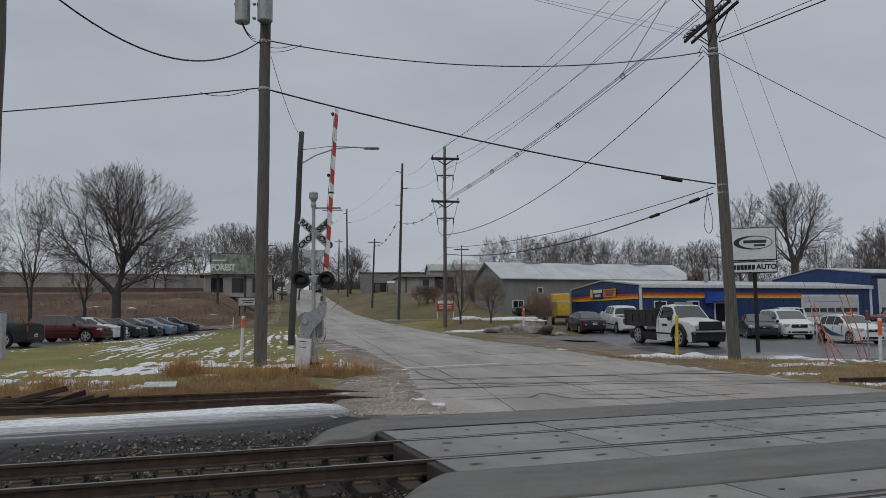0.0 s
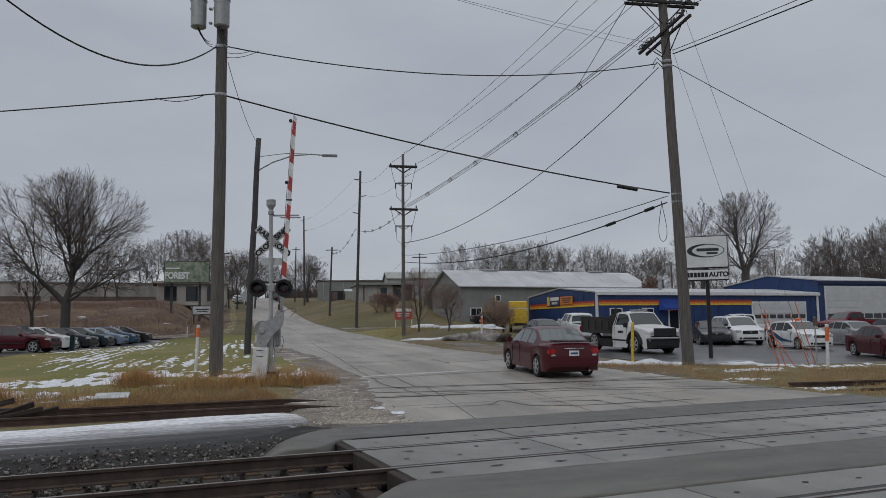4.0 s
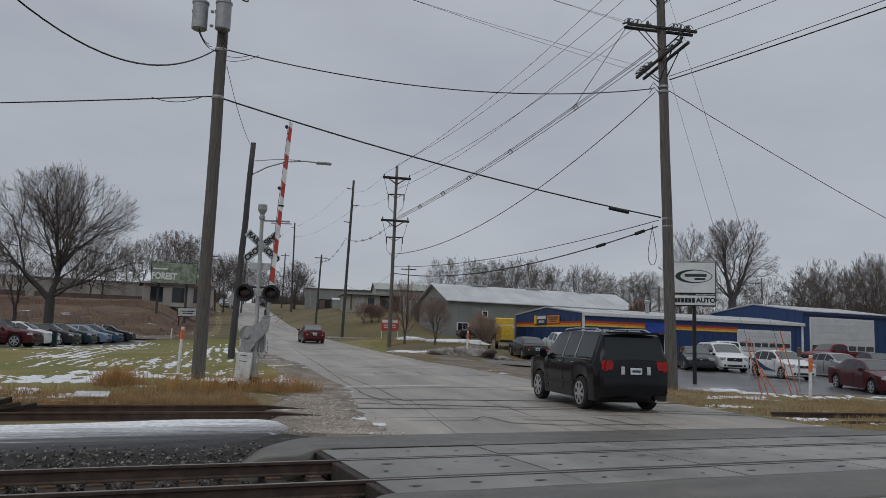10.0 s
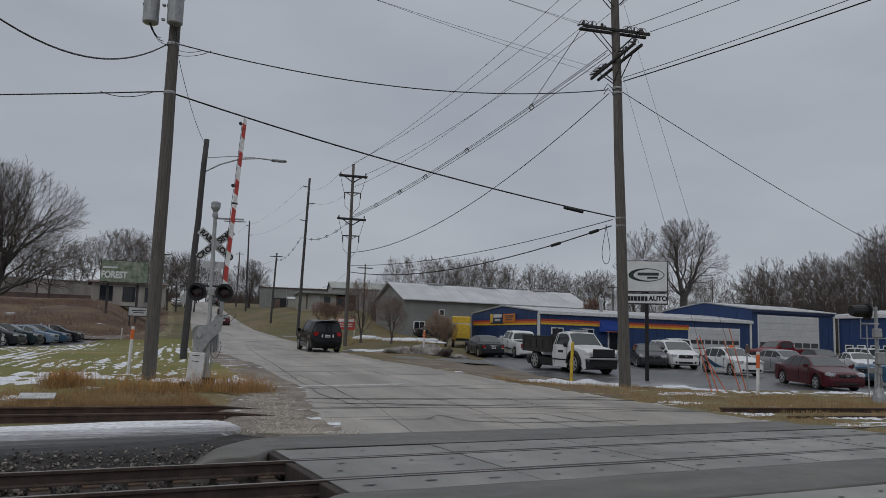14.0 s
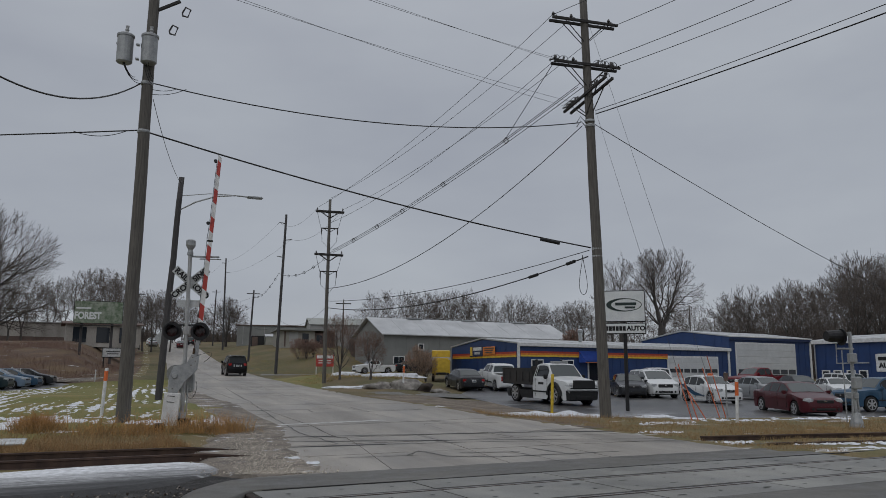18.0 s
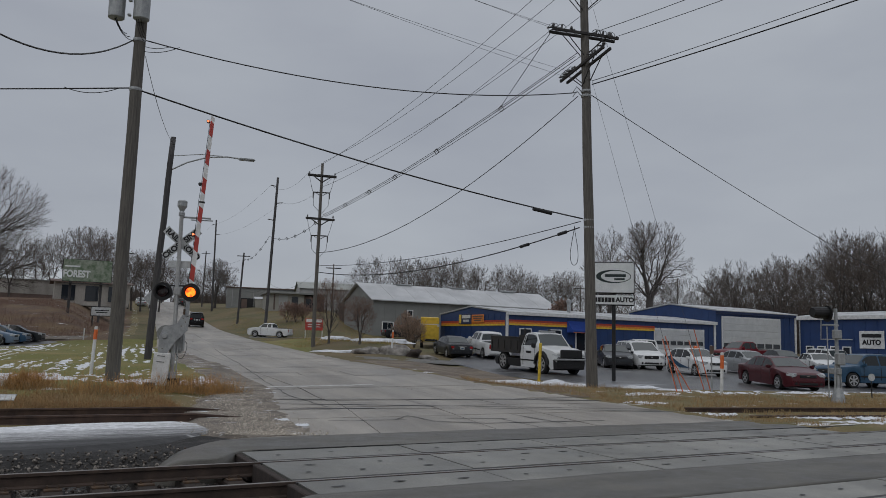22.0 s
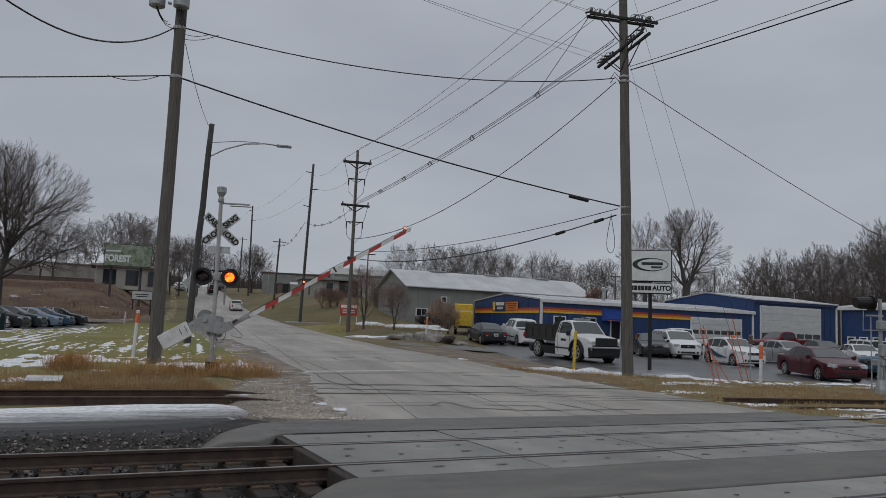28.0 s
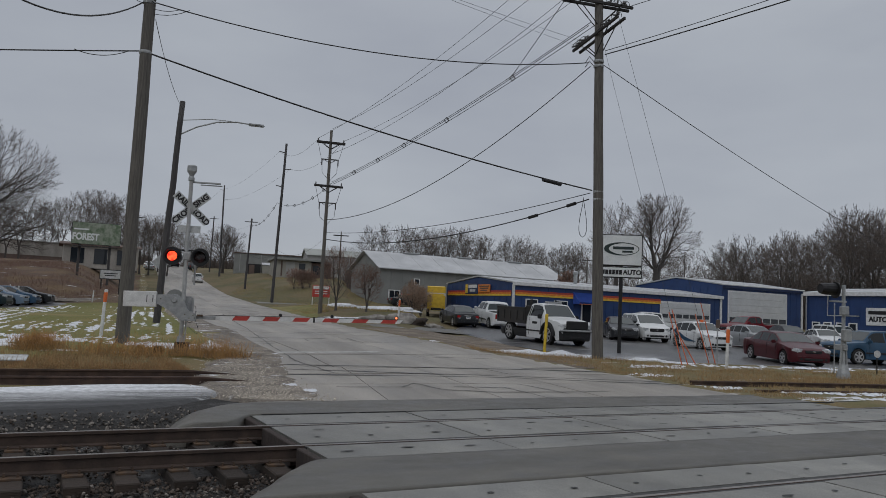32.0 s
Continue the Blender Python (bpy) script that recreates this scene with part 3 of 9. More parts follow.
def road_sides(y):
    left = float(np.interp(y, (-30, 1.3, 10.3, 12.5, 15, 20, 24, 34, 45, 60, 85, 118, 144, 206, 300),
                           (13, 2.5, -0.6, -0.75, -0.85, -1.2, -1.9, -4.6, -7.3, -11.3, -16.0, -22.6, -28.5, -42.0, -63)))
    right = float(np.interp(y, (-30, 1.3, 12, 14.6, 15.2, 15.7, 16.4, 18.2, 21, 23.2, 26.5, 31.3, 38.3, 40, 60, 90, 116, 144, 206, 300),
                            (45, 32, 24, 16, 12.2, 10.4, 9.75, 9.35, 9.05, 8.1, 6.75, 5.05, 2.8, 2.2, -2.2, -8.6, -14.4, -20.6, -34.4, -55.5)))
    return left, right


def on_road(x, y, pad=0.0):
    l, r = road_sides(y)
    return l - pad < x < r + pad


LAND = {}


def surface(x, y):
    """The height of the finished ground sheet under a place."""
    xs, ys, z = LAND["xs"], LAND["ys"], LAND["z"]
    i, j = int(np.searchsorted(xs, x)) - 1, int(np.searchsorted(ys, y)) - 1
    f, g = (x - xs[i]) / (xs[i + 1] - xs[i]), (y - ys[j]) / (ys[j + 1] - ys[j])
    return float((z[j, i] * (1 - f) + z[j, i + 1] * f) * (1 - g) + (z[j + 1, i] * (1 - f) + z[j + 1, i + 1] * f) * g)


def build_ground():
    xs = np.concatenate([np.array([-1500, -700, -350, -220, -150, -115]), np.arange(-95, -30, 3.0), np.arange(-30, -14, 1.0), np.arange(-14, 18, 0.4), np.arange(18, 44, 1.0),
                         np.arange(44, 90, 3.0), np.array([95, 120, 160, 240, 400, 700, 1500])])
    ys = np.concatenate([np.array([-1500, -500, -150, -60, -25]), np.arange(-12, 8, 2.0), np.arange(8, 32, 0.4), np.arange(32, 84, 1.0), np.arange(84, 260, 4.0),
                         np.array([270, 300, 350, 450, 700, 1200, 3000])])
    verts, faces, kinds = [], [], []
    for y in ys:
        for x in xs:
            z = height(x, y)
            n, u = x * NV.x + y * NV.y, x * U.x + y * U.y
            if on_road(x, y, -0.3):
                z -= 0.13
            elif u < 3.4 and n < 12.9:
                z -= 0.30 * smooth(12.1, 11.0, n) + 0.07 * smooth(11.6, 12.0, n)
            elif u >= 3.4 and n < (11.2 if u < 13 else 10.2):
                z -= 0.30
            elif n < 22 and u < 6.5:
                z -= 0.06
            if 27 < y < 70 and x > road_sides(y)[1] + 2.5:
                z -= 0.05
            z += 0.03 * noise.noise((x * 0.6, y * 0.6, 0))
            verts.append((x, y, z))
    LAND.update(xs=xs, ys=ys, z=np.array([v[2] for v in verts]).reshape(len(ys), len(xs)))
    nx = len(xs)
    for j in range(len(ys) - 1):
        for i in range(nx - 1):
            faces.append((j * nx + i, j * nx + i + 1, (j + 1) * nx + i + 1, (j + 1) * nx + i))
            x, y = (xs[i] + xs[i + 1]) / 2, (ys[j] + ys[j + 1]) / 2
            n = x * NV.x + y * NV.y
            side = x - road_mid(y)
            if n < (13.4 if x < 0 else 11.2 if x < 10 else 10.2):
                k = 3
            elif n < 21.5 + 0.6 * noise.noise((x * 0.5, 0, 0)) and x < 0:
                k = 2
            elif x > 0 and y < 34:
                k = 2
            elif side < -7.5 and y > 71 and x < -15.5 - (y - 60) * 0.15:
                k = 4
            elif x < 0 and y < 72:
                k = 0
            elif y > 150:
                k = 4 if side < -20 or side > 40 else 1
            else:
                k = 1
            kinds.append(k)
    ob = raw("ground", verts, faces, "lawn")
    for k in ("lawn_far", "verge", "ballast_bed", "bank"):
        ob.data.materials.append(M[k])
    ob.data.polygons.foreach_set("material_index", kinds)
    ob.data.polygons.foreach_set("use_smooth", [True] * len(kinds))
    tagged(ob, "wide ground of winter lawn, dead grass and gravel with old snow", "ground", kind="structure")


def sheet(name, poly_rows, mat, lift, label, category, cols=14):
    """A surface laid on the land, from rows of (left point, right point)."""
    verts, faces = [], []
    for (ax, ay), (bx, by) in poly_rows:
        for i in range(cols + 1):
            x, y = ax + (bx - ax) * i / cols, ay + (by - ay) * i / cols
            rim = i in (0, cols) or (ax, ay) in (poly_rows[0][0], poly_rows[-1][0])
            verts.append((x, y, height(x, y) + lift - (0.07 if rim else 0)))
    w = cols + 1
    for j in range(len(poly_rows) - 1):
        for i in range(cols):
            faces.append((j * w + i, j * w + i + 1, (j + 1) * w + i + 1, (j + 1) * w + i))
    return tagged(raw(name, verts, faces, mat), label, category, kind="structure")


def lane(f, v):
    """A point of the road near the tracks: share f of its width, distance v across the tracks."""
    ul = 3.3 + (v - 12) * 0.285
    ur = float(np.interp(v, (10.2, 11.2, 12.2, 14.2, 17, 19.4), (16.6, 15.1, 14.4, 14.7, 15.2, 15.2)))
    return un(ul + (ur - ul) * f, v)


def lane_far(f, y):
    l, r = road_sides(y)
    return Vector((l + (r - l) * f, y, 0))


def build_road():
    road = thing("road", Matrix(), "worn grey concrete road with cracked slabs rising to a crest", "road", kind="structure")
    rows = [12.45, 15.2, 17.55, 19.4, 23.6, 28.2, 33.0, 38, 43, 48.5, 54, 60, 66, 72, 79, 86, 94, 103, 113, 124, 136, 150, 165, 182, 202, 225, 250, 300]

    def skew(v, f):
        return v + f * (3.6 if v <= 28.2 else 1.6)

    def spot(a, b, f, t):
        if b <= 19.4:
            return lane(f, a + (b - a) * t)
        if a == 19.4:
            return lane(f, a).lerp(lane_far(f, skew(b, f)), t)
        return lane_far(f, skew(a, f) * (1 - t) + skew(b, f) * t)

    # a dark joint bed under the slabs, slightly lower
    verts, faces = [], []
    cols, m = 12, 3
    for a, b in zip(rows, rows[1:]):
        for q in range(m + (b == rows[-1])):
            for i in range(cols + 1):
                p = spot(a, b, 0.012 + 0.976 * i / cols, q / m)
                verts.append((p.x, p.y, height(p.x, p.y) - 0.014))
    w = cols + 1
    for j in range(len(verts) // w - 1):
        for i in range(cols):
            faces.append((j * w + i, j * w + i + 1, (j + 1) * w + i + 1, (j + 1) * w + i))
    raw("joint_bed", verts, faces, "crack", road)
    # slabs: rows across the road, divided into lanes
    rng = random.Random(4)
    for a, b in zip(rows, rows[1:]):
        cuts = [0, .20, .42, .64, .82, 1] if a < 19 else [0, .18, .56, 1] if a < 60 else [0, .46, 1]
        for c0, c1 in zip(cuts, cuts[1:]):
            verts, faces = [], []
            m, k = 6, 4
            gap = 0.006 + 0.012 * rng.random()
            g = gap * 2.4 / (b - a)
            dz = rng.uniform(-0.004, 0.004)
            for q in range(k + 1):
                for i in range(m + 1):
                    p = spot(a, b, c0 + (c1 - c0) * i / m, g + (1 - 2 * g) * q / k)
                    outer = (c0 == 0 and i == 0) or (c1 == 1 and i == m)
                    x = p.x + (0.10 * noise.noise((p.x * 1.5, p.y * 1.5, 1)) if outer else gap if i == 0 else -gap if i == m else 0)
                    verts.append((x, p.y, height(x, p.y) + dz))
            n0 = len(verts)
            verts += [(x, y, z - 0.10) for x, y, z in verts]
            w = m + 1
            for q in range(k):
                for i in range(m):
                    faces.append((q * w + i, q * w + i + 1, (q + 1) * w + i + 1, (q + 1) * w + i))
            ring = [i for i in range(w)] + [q * w + m for q in range(1, k + 1)] + [k * w + i for i in range(m - 1, -1, -1)] + [q * w for q in range(k - 1, 0, -1)]
            for p, t in zip(ring, ring[1:] + ring[:1]):
                faces.append((p, p + n0, t + n0, t))
            raw("slab", verts, faces, "concrete", road)
    return road


def build_tracks():
    """Three tracks: two main ones through concrete crossing panels, one rusty siding beyond."""
    def rail_bm(p, q, top, bm=None):
        bm = bm or bmesh.new()
        prof = [(-.07, -.17), (.07, -.17), (.07, -.155), (.012, -.14), (.012, -.045), (.036, -.035), (.036, -.004), (.028, 0), (-.028, 0), (-.036, -.004), (-.036, -.035), (-.012, -.045), (-.012, -.14), (-.07, -.155)]
        d = (q - p).normalized()
        s = Vector((d.y, -d.x, 0))
        a = [bm.verts.new(p + s * x + Vector((0, 0, top + z))) for x, z in prof]
        b = [bm.verts.new(q + s * x + Vector((0, 0, top + z))) for x, z in prof]
        for i in range(len(prof)):
            bm.faces.new((a[i], a[(i + 1) % len(prof)], b[(i + 1) % len(prof)], b[i]))
        bm.faces.new(a)
        bm.faces.new(b[::-1])
        bmesh.ops.recalc_face_normals(bm, faces=bm.faces)
        return bm

    def rail(name, p, q, parent, mat="rail", top=0.0):
        ob = part(name, rail_bm(p, q, top), mat, parent)
        ob.data.materials.append(M["rail_top" if mat == "rail" else "rust"])
        for f in ob.data.polygons:
            if f.normal.z > 0.9 and f.center.z > top - 0.01:
                f.material_index = 1
        return ob

    tie_bm = box((0.23, 2.6, 0.16), (0, 0, -0.08), 0.012)
    tie_me = bpy.data.meshes.new("tie")
    tie_bm.to_mesh(tie_me)
    tie_bm.free()
    tie_me.materials.append(M["tie"])
    pl = box((0.19, 0.36, 0.022), (0, 0, 0.011), 0.003)
    for sx in (-.06, .06):
        for sy in (-.10, .10):
            box((0.022, 0.03, 0.05), (sx, sy, 0.035), 0, bm=pl)
    plate_me = bpy.data.meshes.new("tie_plate")
    pl.to_mesh(plate_me)
    pl.free()
    plate_me.materials.append(M["plate"])
    rng = random.Random(11)
    for label, n0, u_end in (("main railway track of worn steel rails on creosoted ties", 8.62, 2.84), ("near railway track of worn steel rails on creosoted ties", 4.0, 2.60)):
        track = thing("railway_track", Matrix(), label, "railway track", "railway tracks", kind="structure")
        for n in (n0, n0 + 1.46):
            rail("rail", un(-60, n), un(60, n), track)
        k = 0
        u = u_end - 0.35
        while u > -22:
            t = new("tie", tie_me)
            t.parent = track
            c = un(u, n0 + 0.73)
            t.matrix_world = Matrix.Translation((c.x, c.y, -0.192)) @ Matrix.Rotation(TURN + rng.uniform(-.02, .02), 4, "Z")
            for n in (n0, n0 + 1.46):
                if u > -12:
                    o = new("tie_plate", plate_me)
                    o.parent = track
                    c = un(u, n)
                    o.matrix_world = Matrix.Translation((c.x, c.y, -0.192)) @ Matrix.Rotation(TURN + rng.uniform(-.03, .03), 4, "Z")
            u -= 0.52 + rng.uniform(-.03, .03)
    # the siding, rusty, a little askew to the others
    side = thing("siding_track", Matrix(), "disused rusty siding track half sunk in dead grass", "railway track", "railway tracks", kind="structure")
    a = radians(17.2)
    d = Vector((math.cos(a), math.sin(a), 0))
    nn = Vector((-d.y, d.x, 0))
    o = Vector((-8.74, 15.3, 0))
    for off in (0, -1.45):
        rail("rail", o + d * -40 + nn * off, o + d * 6.4 + nn * off, side, "rust", top=0.10)
        rail("rail_end", o + d * 6.4 + nn * off, o + d * 8.1 + nn * off - Vector((0, 0, 0.15)), side, "rust", top=0.10)
    e = Vector((math.cos(radians(8.2)), math.sin(radians(8.2)), 0))
    f = Vector((9.55, 18.75, 0))
    rail("rail", f, f + e * 46, side, "rust", top=0.12)
    rail("rail", f + Vector((1.0, -1.35, 0)), f + e * 46 + Vector((0.2, -1.45, 0)), side, "rust", top=0.06)
    # flange grooves of the siding through the road
    groove = thing("siding_groove", Matrix(), "rail grooves of the siding worn into the road", "rail groove", kind="structure")
    for line, width in ((((-1.4, 20.85), (-.88, 20.9), (2.85, 21.6), (6.48, 22.16), (8.6, 22.2)), 0.080), (((-.84, 19.44), (4.44, 19.55), (9.1, 19.45)), 0.050),
                        (((-.65, 18.02), (1.57, 18.6)), 0.095), (((1.6, 18.62), (4.56, 19.1), (7.6, 18.85), (9.35, 18.75)), 0.045)):
        bm = bmesh.new()
        prev = None
        for p, q in zip(line, line[1:]):
            p, q = Vector((*p, 0)), Vector((*q, 0))
            n = (q - p).normalized().cross(Vector((0, 0, 1)))
            k = max(6, int((q - p).length * 4))
            for i in range(k + 1):
                c = p.lerp(q, i / k) + n * 0.015 * noise.noise((p.x + i * 0.3, 0, width))
                w = width * (1 + 0.7 * noise.noise((c.x * 1.2, c.y, 0)))
                z = height(c.x, c.y) + 0.007
                edge = (bm.verts.new((c.x + n.x * w, c.y + n.y * w, z)), bm.verts.new((c.x - n.x * w, c.y - n.y * w, z)))
                if prev:
                    bm.faces.new((prev[0], prev[1], edge[1], edge[0]))
                prev = edge
        part("groove", bm, "crack", groove)


def build_panels():
    """Concrete crossing panels between and beside the rails, with lifting holes."""
    rng = random.Random(7)
    for n0, ue, name in ((8.62, 2.84, "main"), (4.0, 2.60, "near")):
        cross = thing("crossing_surface", Matrix(), "grey concrete rail crossing panels with dark lifting holes", "crossing panels", "crossing panels", kind="structure")
        bands = ((n0 - 0.80, n0 - 0.085), (n0 + 0.125, n0 + 1.375), (n0 + 1.585, n0 + 2.42 if name == "main" else n0 + 2.30))
        for a, b in bands:
            u = ue
            while u < (15 if name == "main" and a > n0 + 1.5 else 34):
                w = 2.44
                bm = prism([un(u + 0.011, a).to_tuple()[:2], un(u + w - 0.011, a).to_tuple()[:2], un(u + w - 0.011, b).to_tuple()[:2], un(u + 0.011, b).to_tuple()[:2]], -0.26, rng.uniform(-0.006, 0.003))
                part("panel", bm, "panel", cross)
                bm = bmesh.new()
                if u < 20:
                    holes = [(0.35, .30), (1.1, .30), (2.0, .32), (0.6, .72), (1.5, .72), (2.15, .72)] if b - a > 1 else [(0.4, .45), (1.2, .55), (2.0, .45)]
                    for du, f in holes:
                        c = un(u + du + rng.uniform(-.08, .08), a + (b - a) * f)
                        ln = rng.choice((0.035, 0.04, 0.09))
                        bmesh.ops.create_circle(bm, cap_ends=True, segments=8, radius=1, matrix=Matrix.Translation((c.x, c.y, 0.005)) @ Matrix.Rotation(TURN, 4, "Z") @ Matrix.Diagonal((ln, 0.028, 1, 1)))
                    part("lifting_hole", bm, "crack", cross)
                else:
                    bm.free()
                u += w
        # the timber header that closes the panels' end
        for a, b in bands:
            p = un(ue - 0.06, (a + b) / 2, -0.14)
            bm = box((0.10, b - a, 0.25), p, 0.01, Matrix.Rotation(TURN, 4, "Z"))
            part("header_board", bm, "edge_timber", cross)
        # near-flush black strips paint the shaded flangeway gaps along the rails
        for n in (n0, n0 + 1.46):
            for off, w in ((0.088, 0.11), (-0.068, 0.062)):
                bm = prism([un(ue, n + off - w / 2).to_tuple()[:2], un(34, n + off - w / 2).to_tuple()[:2], un(34, n + off + w / 2).to_tuple()[:2], un(ue, n + off + w / 2).to_tuple()[:2]], -0.2, -0.007)
                part("flange_filler", bm, "crack", cross)


def asphalt_strip(n_a, n_b, start, u1, label, flare=0.0, ragged=0.0):
    """Asphalt fill along the rails; its open end is a rounded mound that spills down to the ballast."""
    verts, faces = [], []
    k, m = 70, 14
    for i in range(k + 1):
        for j in range(m + 1):
            f = j / m
            u0 = float(np.interp(f, start[0], start[1])) + 0.10 * noise.noise((f * 4, n_a, 0))
            u = u0 + (u1 - u0) * (i / k) ** 2.2
            n = n_a + (n_b - n_a) * f
            n -= flare * (1 - f) * smooth(2.9, 2.3, u)
            n += ragged * noise.noise((u * 0.9, 7, 2)) if j == m else 0
            p = un(u, n)
            away = u - u0
            drop = 0.34 * (1 - smooth(-0.15, 0.62, away)) ** 1.3
            verts.append((p.x, p.y, 0.003 + 0.010 * noise.noise((u * 0.8, n * 0.8, 0)) + 0.03 * noise.noise((u * 2.2, n * 2.2, 3)) * min(1, drop * 8) - drop))
    w = m + 1
    for i in range(k):
        for j in range(m):
            faces.append((i * w + j, (i + 1) * w + j, (i + 1) * w + j + 1, i * w + j + 1))
    rim = [i * w for i in range(k, -1, -1)] + list(range(1, m + 1)) + [i * w + m for i in range(1, k + 1)]
    n0 = len(verts)
    verts += [(verts[i][0], verts[i][1], verts[i][2] - 0.34) for i in rim]
    for q in range(len(rim) - 1):
        faces.append((rim[q], rim[q + 1], n0 + q + 1, n0 + q))
    return tagged(raw("asphalt_patch", verts, faces, "asphalt", smooth=True), label, "asphalt patch", kind="structure")


def build_strips():
    asphalt_strip(6.33, 7.80, ((0, .3, .65, 1), (1.2, 1.5, 1.85, 2.2)), 36, "dark asphalt strip between the crossing panels")
    asphalt_strip(11.06, 12.50, ((0, .25, .6, .85, 1), (1.40, 1.50, 1.75, 2.2, 2.8)), 15.2, "dark asphalt strip beyond the crossing panels", flare=0.7, ragged=0.12)
    asphalt_strip(-8.0, 3.18, ((0, 1), (2.0, 2.0)), 36, "dark asphalt road up to the near track")
    # tar in the joint between panels and asphalt
    joint = thing("tar_joint", Matrix(), "black tar joint between the panels and the asphalt", "joint", kind="structure")
    for n in (11.06,):
        pts = [un(u, n + 0.03 * noise.noise((u * 0.8, n, 0)) + s * (0.014 + 0.022 * max(0, noise.noise((u * 0.7, n, s)))) * smooth(2.9, 3.8, u)) for s in (-1, 1) for u in (np.arange(3.0, 30, 0.3) if s < 0 else np.arange(29.7, 2.95, -0.3))]
        part("tar", prism([(p.x, p.y) for p in pts], -0.01, 0.009), "crack", joint)
    # snowy service path along the tracks
    rows = []
    for u in list(np.arange(-34, 0, 0.8)) + list(np.arange(0, 3.25, 0.2)):
        far = float(np.interp(u, (-34, -1.2, 1.5, 2.7, 3.2), (14.5, 15.1, 15.7, 15.6, 14.6))) + 0.10 * noise.noise((u * 0.7, 1, 0))
        near = float(np.interp(u, (-34, -9, -.9, .84, 2.13, 2.8, 3.2), (11.3, 11.6, 11.86, 12.08, 12.72, 13.4, 14.1))) + 0.07 * noise.noise((u * 0.9, 8, 0))
        a, b = un(u, near), un(u, far)
        rows.append(((a.x, a.y), (b.x, b.y)))
    sheet("service_path", rows, "path", -0.02, "wet service path under thin grey snow and ice", "path")
    # gravel in the corner between the road and the path
    rows = []
    for y in list(np.arange(12.85, 24, 0.2)) + list(np.arange(24, 62, 1.0)):
        l = float(np.interp(y, (12.8, 13.4, 14.5, 16, 18, 19.5, 21.5, 24, 28, 34, 45, 62), (-0.9, -1.5, -1.9, -2.4, -2.6, -2.7, -2.7, -2.75, -3.9, -5.6, -8.2, -12.4)))
        r = float(np.interp(y, (13, 13.4, 14.2, 15.4, 17, 19, 21, 24, 28, 34, 45, 62), (-0.7, 0.05, 0.15, -0.15, -0.4, -0.55, -0.7, -1.0, -2.0, -3.7, -6.6, -11.4)))
        rows.append(((l + 0.35 * noise.noise((y * 0.9, 0, 0)) + 0.12 * noise.noise((y * 4, 0, 0)), y), (r + 0.30 * noise.noise((y * 1.1, 4, 0)) + 0.14 * noise.noise((y * 4, 4, 0)), y)))
    sheet("gravel_shoulder", rows, "gravel", 0.014, "loose grey-brown gravel spilled along the road edge", "gravel", cols=10)


build_ground()
build_road()
build_tracks()
build_panels()
build_strips()


# ---- crossing signals ----
def signal_lamp(parent, at, facing=-1):
    """A flashing lamp: black background disc, hood, roundel; the lit roundel is a part of its own."""
    x, y, z = at
    lamp = part("background_disc", lathe([(0.0, 0), (0.255, 0.0), (0.255, 0.018), (0.0, 0.018)], 28, "Y", at=(x, y - 0.009, z)), "black", parent, "round black background disc")
    part("lamp_case", lathe([(0.0, 0), (0.10, 0.0), (0.155, -0.12), (0.155, -0.14)], 20, "Y", at=(x, y - facing * 0.20, z)) if facing < 0 else lathe([(0.10, 0), (0.155, -0.14)], 20, "Y", at=(x, y, z)), "black", lamp)
    bm = bmesh.new()
    ring0, ring1 = [], []
    for i in range(15):
        a = radians(-35 + 250 * i / 14)
        c, s = math.cos(a), math.sin(a)
        dp = 0.12 + 0.22 * max(0, s)
        ring0.append(bm.verts.new((x + 0.175 * c, y + facing * 0.012, z + 0.175 * s)))
        ring1.append(bm.verts.new((x + 0.17 * c, y + facing * dp, z + 0.17 * s)))
    for i in range(14):
        bm.faces.new((ring0[i], ring0[i + 1], ring1[i + 1], ring1[i]))
    bmesh.ops.solidify(bm, geom=bm.faces[:], thickness=0.006)
    part("hood", bm, "black", lamp)
    part("roundel", lathe([(0.0, 0), (0.155, 0.0), (0.145, facing * 0.012), (0.07, facing * 0.022)], 24, "Y", at=(x, y + facing * 0.014, z)), "lens_dark", lamp, "dark red glass roundel", smooth=False)
    return lamp


